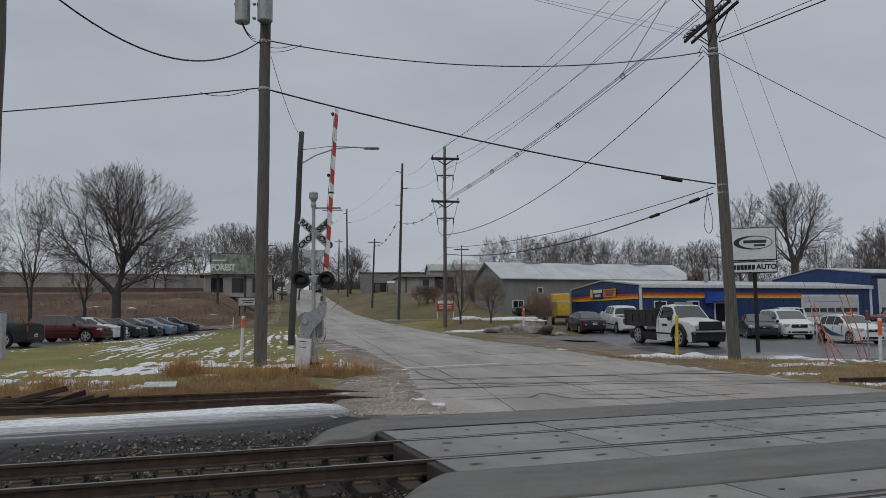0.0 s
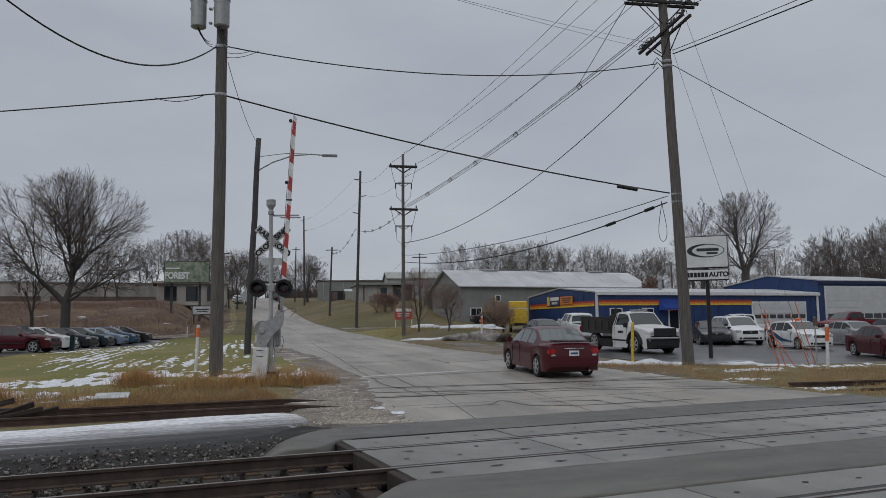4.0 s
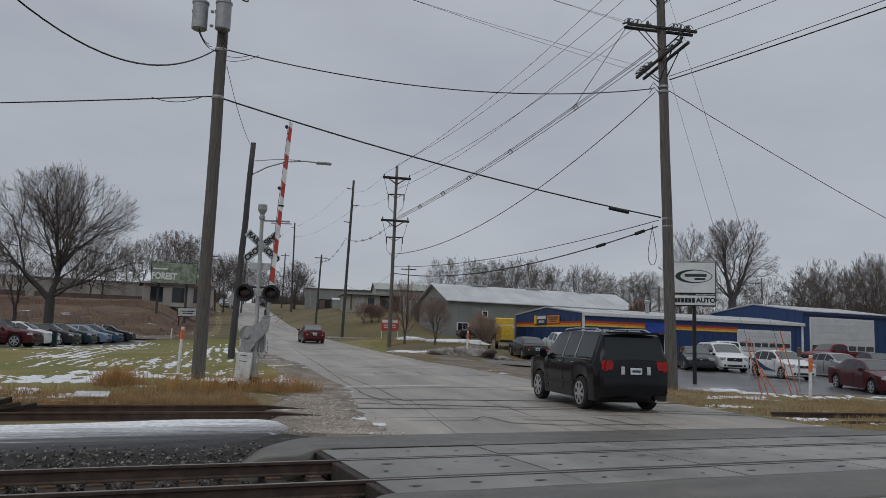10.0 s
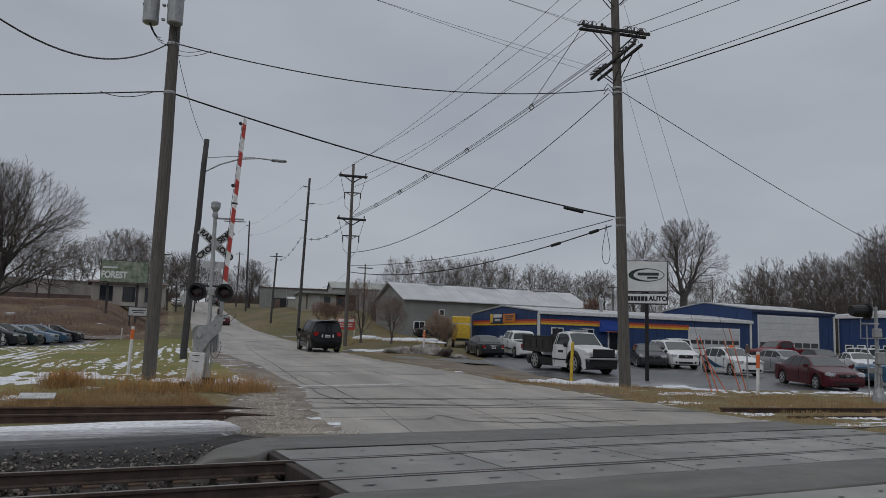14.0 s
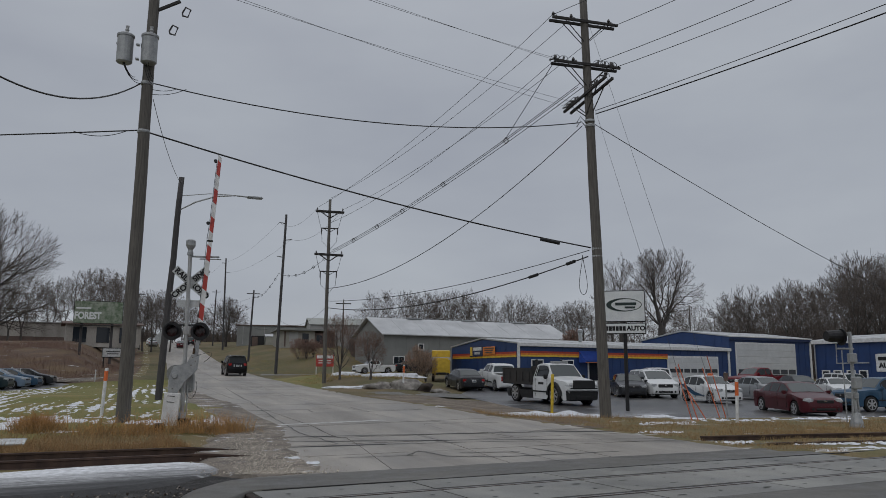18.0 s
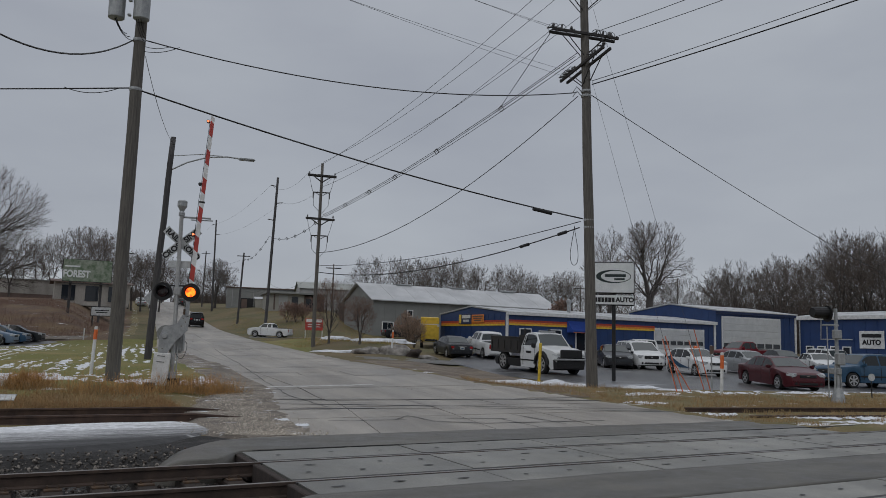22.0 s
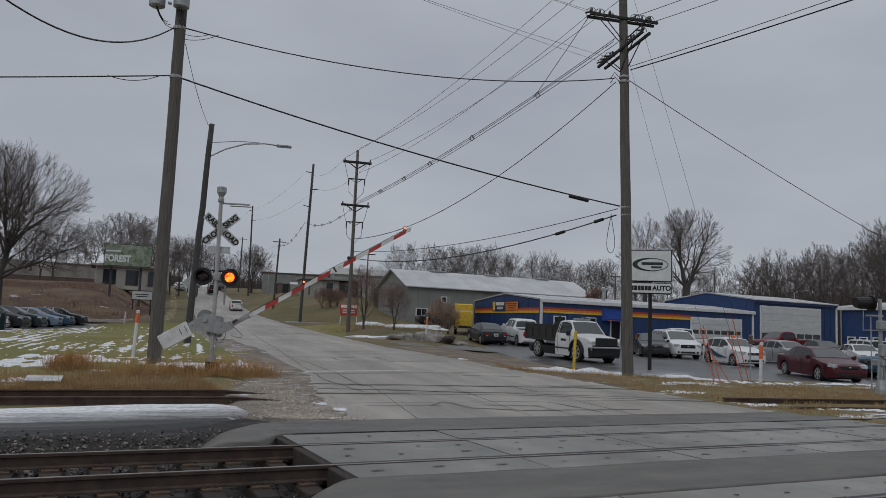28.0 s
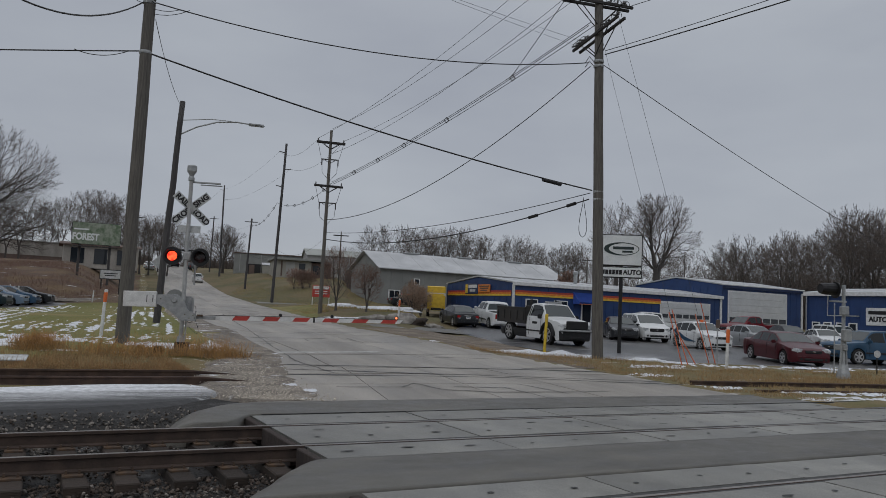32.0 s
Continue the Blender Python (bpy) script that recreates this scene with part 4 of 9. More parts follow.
def crossing_signal():
    base = Vector((-3.78, 22.48, height(-3.78, 22.48)))
    sig = thing("crossing_signal", Matrix.Translation(base), "silver railroad crossing signal mast with crossbuck, flashing lamps and gate", "crossing signal")
    part("mast", rod((0, 0, 0.3), (-0.03, 0, 4.95), 0.060, 0.054, 14), "silver", sig)
    b = lathe([(0.17, 0), (0.17, 0.05), (0.14, 0.10), (0.12, 0.34), (0.10, 0.46)], 10)
    part("base_casting", b, "galv", sig)
    part("foundation", box((0.36, 0.34, 0.50), (0.04, 0.0, 0.05), 0.02), "black", sig, "dark foundation block half hidden in dead grass")
    part("foundation", box((0.26, 0.24, 0.34), (-0.50, -0.42, 0.02), 0.03), "black", sig, "low dark block beside the mast")
    bell = lathe([(0.05, 4.93), (0.085, 4.95), (0.085, 5.03), (0.06, 5.08), (0.075, 5.12), (0.135, 5.22), (0.135, 5.36), (0.10, 5.39)], 16, at=(-0.03, 0, -0.1))
    part("bell", bell, "galv", sig, "grey bell on the mast top")
    part("wind_arm", box((0.86, 0.05, 0.05), (0.34, 0.06, 4.82), 0.008), "galv", sig)
    part("wind_arm", box((0.60, 0.035, 0.03), (0.52, 0.10, 4.76), 0.006), "galv", sig)
    # crossbuck: two blades behind the mast
    for ang, words in ((-41, ("RAIL", "ROAD")), (41, ("CROS", "SING"))):
        blade_m = Matrix.Translation((0.0, 0.17 if ang < 0 else 0.155, 4.08)) @ Matrix.Rotation(radians(-ang), 4, "Y")
        bm = box((1.22, 0.006, 0.23), (0, 0, 0), 0.0)
        bm.transform(blade_m)
        blade = part("crossbuck_blade", bm, "white_worn", sig, "white crossbuck blade with black letters")
        for w, xx in zip(words, (-0.345, 0.345)):
            m = blade_m @ Matrix.Translation((xx, -0.006, 0)) @ Matrix.Rotation(radians(90), 4, "X")
            lettering("letters", w, 0.215, m, "black", blade, 0.002)
    part("sign_plate", box((0.62, 0.01, 0.20), (0.0, 0.06, 3.47), 0.004), "white_worn", sig, "blank back of a small grey plate")
    part("lamp_crossarm", rod((-0.42, 0.0, 2.86), (0.42, 0.0, 2.86), 0.026, seg=10), "black", sig)
    part("junction_box", box((0.20, 0.18, 0.22), (0.0, 0.02, 2.70), 0.02), "silver", sig)
    left = signal_lamp(sig, (-0.375, -0.12, 2.68))
    right = signal_lamp(sig, (0.375, -0.12, 2.68))
    for x in (-0.375, 0.375):
        part("lamp_case", lathe([(0.02, 0), (0.12, 0.05), (0.14, 0.2), (0.05, 0.26)], 16, "Y", at=(x, 0.20, 2.68)), "black", sig)
        part("rear_hood", lathe([(0.16, 0), (0.16, 0.22), (0.155, 0.22), (0.155, 0)], 16, "Y", at=(x, 0.42, 2.68)), "black", sig)
    part("rear_lamp_pole", rod((0.2, 0.3, 1.9), (0.2, 0.3, 2.68), 0.03, seg=8), "silver", sig)
    # gate machine: grey housing on the mast
    mech = part("gate_machine", box((0.42, 0.36, 0.58), (0.02, 0.24, 1.28), 0.05, seg=2), "galv", sig, "grey gate machine housing")
    part("gearbox_cover", lathe([(0.0, 0), (0.14, 0.0), (0.16, 0.05), (0.14, 0.10), (0, 0.11)], 22, "Y", at=(-0.22, -0.06, 1.46)), "galv", mech)
    part("dome_cover", lathe([(0.23, -0.10), (0.23, 0.10), (0.20, 0.13), (0.0, 0.14)], 22, "Y", at=(-0.26, 0.16, 1.52)), "grey_siding", mech, "round grey-green gear cover")
    part("cable", tube([(0.20 + 0.16 * math.cos(math.pi * (k / 12 - 0.25)), -0.05, 1.08 - 0.24 * math.sin(math.pi * (k / 12 * 1.3 - 0.45))) for k in range(13)], 0.007, 6), "black", sig)
    part("conduit", rod((0.10, 0.03, 0.35), (0.10, 0.03, 1.2), 0.022, seg=8), "silver", sig)
    # gate arm and counterweight: one swinging part about the gear cover; built lying level, pointing along +x
    arm = part("gate_arm_bracket", prism([(-0.49, -0.10), (-0.14, -0.29), (0.19, -0.57), (0.60, -0.59), (0.60, -0.38), (0.36, -0.28), (0.24, 0.06), (-0.03, 0.15), (-0.49, 0.13)], -0.03, 0.03), "galv", sig, "grey gate arm with red and white stripes and a white counterweight")
    arm.data.transform(Matrix.Rotation(radians(90), 4, "X"))
    part("pivot_boss", lathe([(0.0, 0), (0.07, 0.0), (0.085, 0.03), (0.085, 0.05)], 16, "Y", at=(0, -0.08, 0)), "galv", arm)
    for x, z in ((0.30, -0.40), (0.42, -0.50), (0.52, -0.42), (-0.36, 0.02)):
        part("bolt", lathe([(0.016, 0), (0.016, 0.02)], 6, "Y", at=(x, -0.05, z)), "plate", arm)
    cw = part("counterweight", box((0.87, 0.14, 0.43), (-0.91, 0.0, 0.0), 0.012), "white", arm, "white counterweight box with two short dark bars")
    for x in (-0.56, -0.72):
        part("bar", box((0.02, 0.006, 0.20), (x, -0.073, 0.02), 0), "black", cw)
    off, back = -0.48, 0.17
    part("arm_sleeve", box((0.62, 0.10, 0.10), (0.80, back * 0.6, off), 0.01), "galv", arm)
    part("shear_bracket", box((0.16, 0.16, 0.05), (0.70, 0.05, off + 0.06), 0.01), "plate", arm)
    part("arm_cable", tube([(0.56 + 0.19 * math.sin(math.pi * k / 12) - 0.14 * k / 12, -0.03, off - 0.44 * math.sin(math.pi * k / 15)) for k in range(13)], 0.006, 5), "black", arm)
    cuts = [1.05, 1.60] + [1.60 + 0.42 * k for k in range(1, 12)] + [6.38]
    for i, (x0, x1) in enumerate(zip(cuts, cuts[1:])):
        bm = bmesh.new()
        vs = []
        for x in (x0, x1 - 0.001):
            h = 0.135 - 0.035 * x / 6.5
            tip = 0.0 if x == cuts[0] or x > 6.4 else 0.045
            for y, z, k in ((-.022, -h / 2, -1), (.022, -h / 2, -1), (.022, h / 2, 1), (-.022, h / 2, 1)):
                vs.append(bm.verts.new((x + tip * k, y + back, z + off)))
        for f in ((0, 1, 2, 3), (7, 6, 5, 4), (0, 4, 5, 1), (1, 5, 6, 2), (2, 6, 7, 3), (3, 7, 4, 0)):
            bm.faces.new([vs[k] for k in f])
        part("arm_stripe", bm, "red" if i % 2 else "white", arm)
    for x in (2.90, 4.36, 6.22):
        part("arm_lamp_case", lathe([(0.05, -0.04), (0.05, 0.03), (0.035, 0.06)], 10, "Y", at=(x, back - 0.01, off + 0.11)), "black", arm)
    part("arm_wire", tube([(0.8, back - 0.03, off + 0.07), (2.90, back - 0.03, off + 0.075), (3.9, back - 0.03, off + 0.085), (4.36, back - 0.03, off + 0.07), (6.22, back - 0.03, off + 0.065)], 0.008, 5), "black", arm)
    part("strap", box((0.05, 0.06, 0.16), (3.85, back, off), 0.006), "black", arm)
    lamps = {}
    for key, mat, home in (("left", "lens_left", (-0.375, -0.155, 2.68)), ("right", "lens_right", (0.375, -0.155, 2.68))):
        lamps[key] = part("lit_roundel", lathe([(0.0, 0.0), (0.135, 0.0), (0.120, -0.012), (0.06, -0.020)], 24, "Y"), mat, sig, "glowing red lamp roundel", smooth=False)
    for key in ("arm_tip", "arm_mid", "arm_low"):
        lamps[key] = part("lit_lamp", lathe([(0.0, 0), (0.032, 0.0), (0.026, -0.02)], 12, "Y"), "arm_lamp", arm, "glowing lamp on the gate arm")
    return sig, arm, lamps


SIGNAL, GATE_ARM, FLASH = crossing_signal()


def far_signal():
    """The opposite corner's signal, seen from behind and aside."""
    x, y = 17.04, 22.93
    sig = thing("crossing_signal", Matrix.Translation((x, y, height(x, y) - 0.05)), "grey steel signal mast with a black hooded lamp and equipment boxes", "crossing signal")
    part("mast", rod((0, 0, 0.2), (0, 0, 3.1), 0.058, 0.058, 12), "galv", sig)
    part("base_casting", lathe([(0.22, 0), (0.20, 0.2), (0.12, 0.5)], 10), "galv", sig)
    for s in (-.14, .16):
        part("brace", rod((s, 0, 0), (s * 0.4, 0, 1.3), 0.035, seg=8), "galv", sig)
    part("lamp_hood", lathe([(0.16, -0.3), (0.2, -0.1), (0.2, 0.25), (0.12, 0.32)], 14, "X", at=(-0.55, 0, 2.95)), "black", sig, "black lamp hood")
    part("background_disc", lathe([(0.0, 0), (0.27, 0.0), (0.27, 0.02), (0, 0.02)], 20, "X", at=(-0.35, -0.05, 2.92)), "black", sig)
    part("lamp_crossarm", rod((-0.5, 0, 2.55), (0.1, 0, 2.55), 0.03, seg=8), "galv", sig)
    part("equipment_box", box((0.26, 0.24, 0.40), (0.03, -0.1, 1.45), 0.03), "galv", sig)
    part("equipment_box", box((0.26, 0.2, 0.3), (-0.05, -0.1, 2.25), 0.03), "galv", sig)
    part("conduit", rod((-0.33, 0, 0.2), (-0.33, 0, 2.5), 0.02, seg=8), "galv", sig)
    part("counterweight_bracket", box((0.12, 0.5, 0.2), (0.0, 0.1, 1.05), 0.02), "galv", sig)


far_signal()


# ---- poles ----
def insulator(parent, at, r=0.055, h=0.16, up=True):
    x, y, z = at
    s = 1 if up else -1
    return part("insulator", lathe([(0.02, 0), (0.02, s * 0.05), (r, s * 0.06), (r * 0.7, s * 0.09), (r, s * 0.11), (r * 0.5, s * h)], 8, at=(x, y, z)), "porcelain", parent)


def pole(name, base, top, r0, r1, mat, label, category="utility pole"):
    base, top = Vector(base), Vector(top)
    t = thing(name, Matrix.Translation(base), label, category, "utility poles")
    bm = bmesh.new()
    n, seg = 8, 14
    rings = []
    for i in range(n + 1):
        p = (top - base) * (i / n)
        r = r0 + (r1 - r0) * (i / n)
        p += Vector((0.03 * noise.noise((i * 0.7, base.x, 0)), 0.03 * noise.noise((i * 0.7, base.y, 5)), 0)) * (1 if 0 < i < n else 0)
        if i == 0:
            p.z -= 0.25
        rings.append([bm.verts.new(p + Vector((r * math.cos(6.2832 * k / seg), r * math.sin(6.2832 * k / seg), 0))) for k in range(seg)])
    for a, b in zip(rings, rings[1:]):
        for k in range(seg):
            bm.faces.new((a[k], a[(k + 1) % seg], b[(k + 1) % seg], b[k]))
    bm.faces.new(rings[-1])
    part("shaft", bm, mat, t, smooth=True)
    return t


def crossarm(t, centre, direction, length, pair=True, braces=True, mat="arm_wood", drop=0.75, size=0.11):
    """A double timber arm on both sides of the pole, with diagonal braces."""
    d = Vector(direction).normalized()
    s = Vector((-d.y, d.x, 0)).normalized()
    ang = math.atan2(d.y, d.x)
    for k in ((-1, 1) if pair else (1,)):
        m = d.to_track_quat("X", "Z").to_matrix().to_4x4()
        c = Vector(centre) + s * 0.17 * k
        part("crossarm", box((length, 0.09, size), c, 0.008, m), mat, t)
        if braces:
            for q in (-1, 1):
                part("brace", rod(c + d * q * length * 0.30 - Vector((0, 0, 0.05)), Vector(centre) + s * 0.12 * k - Vector((0, 0, drop)), 0.022, seg=6), mat, t)


def build_poles():
    P = {}
    # big pole beside the tyre shop's sign
    b = Vector((10.8, 28.76, height(10.8, 28.76)))
    t = pole("utility_pole", b, (10.36, 28.93, 18.6), 0.225, 0.15, "wood_pole", "tall leaning weathered utility pole with stacked double crossarms")
    d = Vector((2.7, 0.28, -0.03)).normalized()
    for cx, cy, cz in ((10.39, 28.92, 16.2), (10.43, 28.90, 14.3)):
        c = Vector((cx, cy, cz)) - b
        crossarm(t, c, d, 2.95, drop=0.95)
        for s in (-1.3, -0.5, 1.2):
            insulator(t, c + d * s + Vector((0.1, 0.12, 0.05)), 0.07, 0.2)
            insulator(t, c + d * s + Vector((-0.1, -0.12, 0.05)), 0.07, 0.2)
    d2 = Vector((0.55, -1.9, 0.35)).normalized()
    crossarm(t, Vector((10.46, 28.89, 13.0)) - b, d2, 3.0, drop=0.9)
    for s in (-1.3, -0.7, 0.7, 1.3):
        insulator(t, Vector((10.46, 28.89, 13.15)) - b + d2 * s, 0.06, 0.18)
    # looped jumpers and dead-end insulators at the arm tips
    for c, dd, ss in ((Vector((10.43, 28.90, 14.38)) - b, d, (-1.35, -1.0, 0.55, 0.85, 1.2)), (Vector((10.46, 28.89, 13.15)) - b, d2, (-1.4, -1.15, -0.9, 0.5, 1.2))):
        for k, q in enumerate(ss):
            p = c + dd * q
            part("jumper", tube([p + Vector(v) for v in ((-.20, 0, -.12), (-.22, 0, .02), (-.17, 0, .15), (-.06, 0, .23), (.08, 0, .24), (.18, 0, .16), (.20, 0, .04))], 0.012, 5), "wire", t)
            part("dead_end_insulator", rod(p + Vector((-.05, -.1, .03)), p + Vector((-.30, -.1 - .05 * k, -.05)), 0.045, 0.03, 8), "porcelain", t)
            part("pin", rod(p, p + Vector((.02, 0, .2)), 0.035, 0.045, 8), "porcelain", t)
    for q in (-.08, .1):
        part("spool_rack", tube([Vector((10.3, 28.8, 11.75 + q)) - b, Vector((10.1, 28.8, 11.95 + q)) - b, Vector((9.95, 28.85, 11.7 + q)) - b], 0.018, 5), "porcelain", t)
    for cz in (11.9, 11.7, 6.6, 6.3):
        part("clamp", lathe([(0.20, -0.05), (0.21, 0), (0.20, 0.05)], 12, at=(10.8 - 10.8 - 0.44 * cz / 18.6, 0.17 * cz / 18.6, cz - b.z)), "galv", t)
    P["R"] = t
    # left pole with two transformers
    b = Vector((-5.84, 24.61, height(-5.84, 24.61)))
    t = pole("utility_pole", b, (-5.78, 24.62, 15.2), 0.215, 0.16, "wood_pole", "weathered utility pole carrying two grey transformers")
    for x, y in ((-6.50, 24.35), (-5.74, 24.27)):
        at = Vector((x, y, 11.35)) - b
        can = part("transformer", lathe([(0.20, 0), (0.245, 0.03), (0.245, 0.86), (0.27, 0.87), (0.27, 0.93), (0.20, 0.98)], 18, at=at), "galv", t, "grey pole-mounted transformer can", smooth=False)
        part("bushing", lathe([(0.05, 0.97), (0.07, 1.03), (0.045, 1.08), (0.07, 1.13), (0.045, 1.18), (0.06, 1.26)], 10, at=at + Vector((0.02, 0.03, 0))), "silver", can)
        for s in (0.2, 0.68):
            part("bracket", box((0.10 if x < -6 else 0.06, 0.12, 0.06), at + Vector((0.36 if x < -6 else 0, 0.1 if x < -6 else 0.26, s)), 0.01), "galv", can)
        for k in range(3):
            part("lead", tube(sag(at + Vector((-0.24 + 0.12 * k, -0.12, 0.62 - 0.26 * k)), Vector((-5.98 - 0.10 * k if x < -6 else -5.60, 24.50, 10.76 + 0.10 * k)) - b, 0.36 - 0.10 * k, 10), 0.011, 5), "wire", can)
    part("cutout_arm", box((0.9, 0.08, 0.1), Vector((-5.35, 24.62, 13.5)) - b, 0.01, Matrix.Rotation(radians(-28), 4, "Y")), "arm_wood", t)
    for x, z in ((-5.12, 12.65), (-4.75, 13.3)):
        c = Vector((x, 24.6, z)) - b
        part("fuse_cutout", tube([c + Vector(q) for q in ((-.12, 0, 0.0), (-.02, 0, 0.2), (.14, 0, .12), (.06, 0, -.14), (-.1, 0, -.1), (-.12, 0, 0.0))], 0.03, 6), "porcelain", t)
    for cz in (10.8, 9.2):
        part("clamp", lathe([(0.19, -0.05), (0.20, 0), (0.19, 0.05)], 12, at=(0.02, 0, cz - b.z)), "galv", t)
    P["L"] = t
    # pole close to the siding
    b = Vector((-7.55, 12.75, -0.15))
    t = pole("utility_pole", b, (-7.65, 12.75, 10.4), 0.155, 0.125, "wood_pole", "weathered utility pole standing beside the siding track")
    part("meter_box", box((0.14, 0.12, 0.75), (0.20, 0.05, 1.55), 0.01), "silver", t, "tall grey cover strip on the pole")
    part("tag", box((0.16, 0.01, 0.13), (0.0, -0.155, 1.85), 0.003), "tan_siding", t)
    # street lamp
    b = Vector((-7.3, 36.87, height(-7.3, 36.87)))
    t = pole("street_lamp", b, (-6.88, 36.95, 10.85), 0.165, 0.125, "dark_pole", "dark wooden street lamp pole with a long bracket arm", "street lamp")
    part("bracket_arm", tube([Vector(p) - b for p in ((-6.93, 36.95, 9.25), (-6.2, 37.05, 9.7), (-5.3, 37.2, 10.05), (-4.4, 37.3, 10.15), (-3.85, 37.38, 10.12))], 0.035, 8), "galv", t)
    part("bracket_stay", tube([Vector(p) - b for p in ((-6.9, 36.95, 9.95), (-5.6, 37.12, 10.15), (-4.6, 37.3, 10.17))], 0.02, 6), "galv", t)
    part("lamp_head", box((0.80, 0.24, 0.12), Vector((-3.5, 37.42, 10.1)) - b, 0.05, Matrix.Rotation(radians(8), 4, "Z"), seg=2), "galv", t)
    # pole in the lawn across the road
    b = Vector((0.1, 57.7, height(0.1, 57.7)))
    t = pole("utility_pole", b, (0.18, 57.7, 14.8), 0.15, 0.10, "wood_pole", "pale utility pole with two levels of crossarms")
    for cz in (13.85, 10.55):
        c = Vector((0.2, 57.7, cz)) - b
        crossarm(t, c, (1, 0, -0.03), 2.15, drop=0.5, size=0.12)
        for s in (-0.95, 0.0, 0.95):
            insulator(t, c + Vector((s, 0, 0.05)), 0.06, 0.24)
        crossarm(t, c - Vector((0, 0, 1.25)), (1, 0, 0), 1.3, pair=False, drop=0.3, size=0.08)
        for s in (-0.6, 0.6):
            part("fuse_cutout", rod(c + Vector((s, 0, -1.3)), c + Vector((s, 0, -1.75)), 0.045, seg=8), "porcelain", t)
            part("lead", tube([c + Vector((s * 1.6, 0, 0.0)), c + Vector((s * 1.25, 0, -0.9)), c + Vector((s, 0, -1.4)), c + Vector((s * 0.9, 0, -2.3)), c + Vector((0.05, 0, -2.9))], 0.014), "wire", t)
    # poles further up the road
    for bx, by, bz, tx, tz, r, arms in ((-5.03, 85.25, None, -4.52, 19.2, 0.17, 3), (-10.77, 115.5, None, -10.4, 13.9, 0.16, 1), (-19.3, 154, None, -19.5, 24.2, 0.19, 2), (-24.5, 178, None, -24.3, 20.5, 0.16, 1),
                                        (-21.9, 92, None, -21.4, 11.2, 0.13, 1), (-36.5, 196, None, -36.4, 22, 0.15, 1), (2.3, 97, None, 2.3, 11.0, 0.10, 1), (43, 120, None, 43, 11.5, 0.14, 1), (52, 104, None, 52, 11.8, 0.1, 0)):
        z = height(bx, by)
        t = pole("utility_pole", (bx, by, z), (tx, by, tz), r, r * 0.72, "dark_pole" if bx < 0 else "wood_pole", "tall dark utility pole beside the road" if bx < 0 else "weathered wooden utility pole in the distance")
        for k in range(arms):
            zz = tz - z - 1.0 - k * 1.9
            xx = (tx - bx) * (zz / (tz - z))
            if arms > 1:
                part("standoff", rod((xx - 0.1, 0, zz), (xx + (0.75 if k % 2 else -0.7), 0, zz + 0.1), 0.05, seg=6), "porcelain", t)
            else:
                part("crossarm", box((1.9, 0.1, 0.12), (xx, 0.1, zz + 0.5), 0.01), "arm_wood", t)
    b = Vector((58.6, 95, height(58.6, 95)))
    t = pole("street_lamp", b, (58.6, 95, 8.1), 0.10, 0.07, "galv", "grey steel street lamp with a curved arm behind the shops", "street lamp")
    part("bracket_arm", tube([Vector(p) - b for p in ((58.6, 95, 7.9), (59.2, 95, 8.35), (60.1, 95, 8.45), (61.0, 95, 8.3))], 0.045, 6), "galv", t)
    part("lamp_head", lathe([(0.08, 0.0), (0.34, -0.14), (0.30, -0.34), (0.1, -0.42)], 12, at=Vector((61.1, 95, 8.35)) - b), "white_worn", t)
    # poles out of the camera's sight that hold the other wire ends
    for x, y, top in ((22.5, 4.5, 17.0), (46.0, 48.8, 8.5), (-34.0, 29.0, 11.0), (-17.0, 12.7, 15.0)):
        t = pole("utility_pole", (x, y, height(x, y)), (x, y, top), 0.2, 0.15, "wood_pole", "weathered wooden utility pole beside the tracks")
        part("crossarm", box((2.4, 0.1, 0.12), (0, 0.15, top - 0.7), 0.01), "arm_wood", t)
    return P


build_poles()


# ---- wires ----
def wire(p, q, drop, r=0.014, mat="wire", label="thin black overhead power wire", n=20):
    bm = tube(sag(p, q, drop, n), r, 4)
    return tagged(part("overhead_wire", bm, mat), label, "overhead wire", "overhead wires")


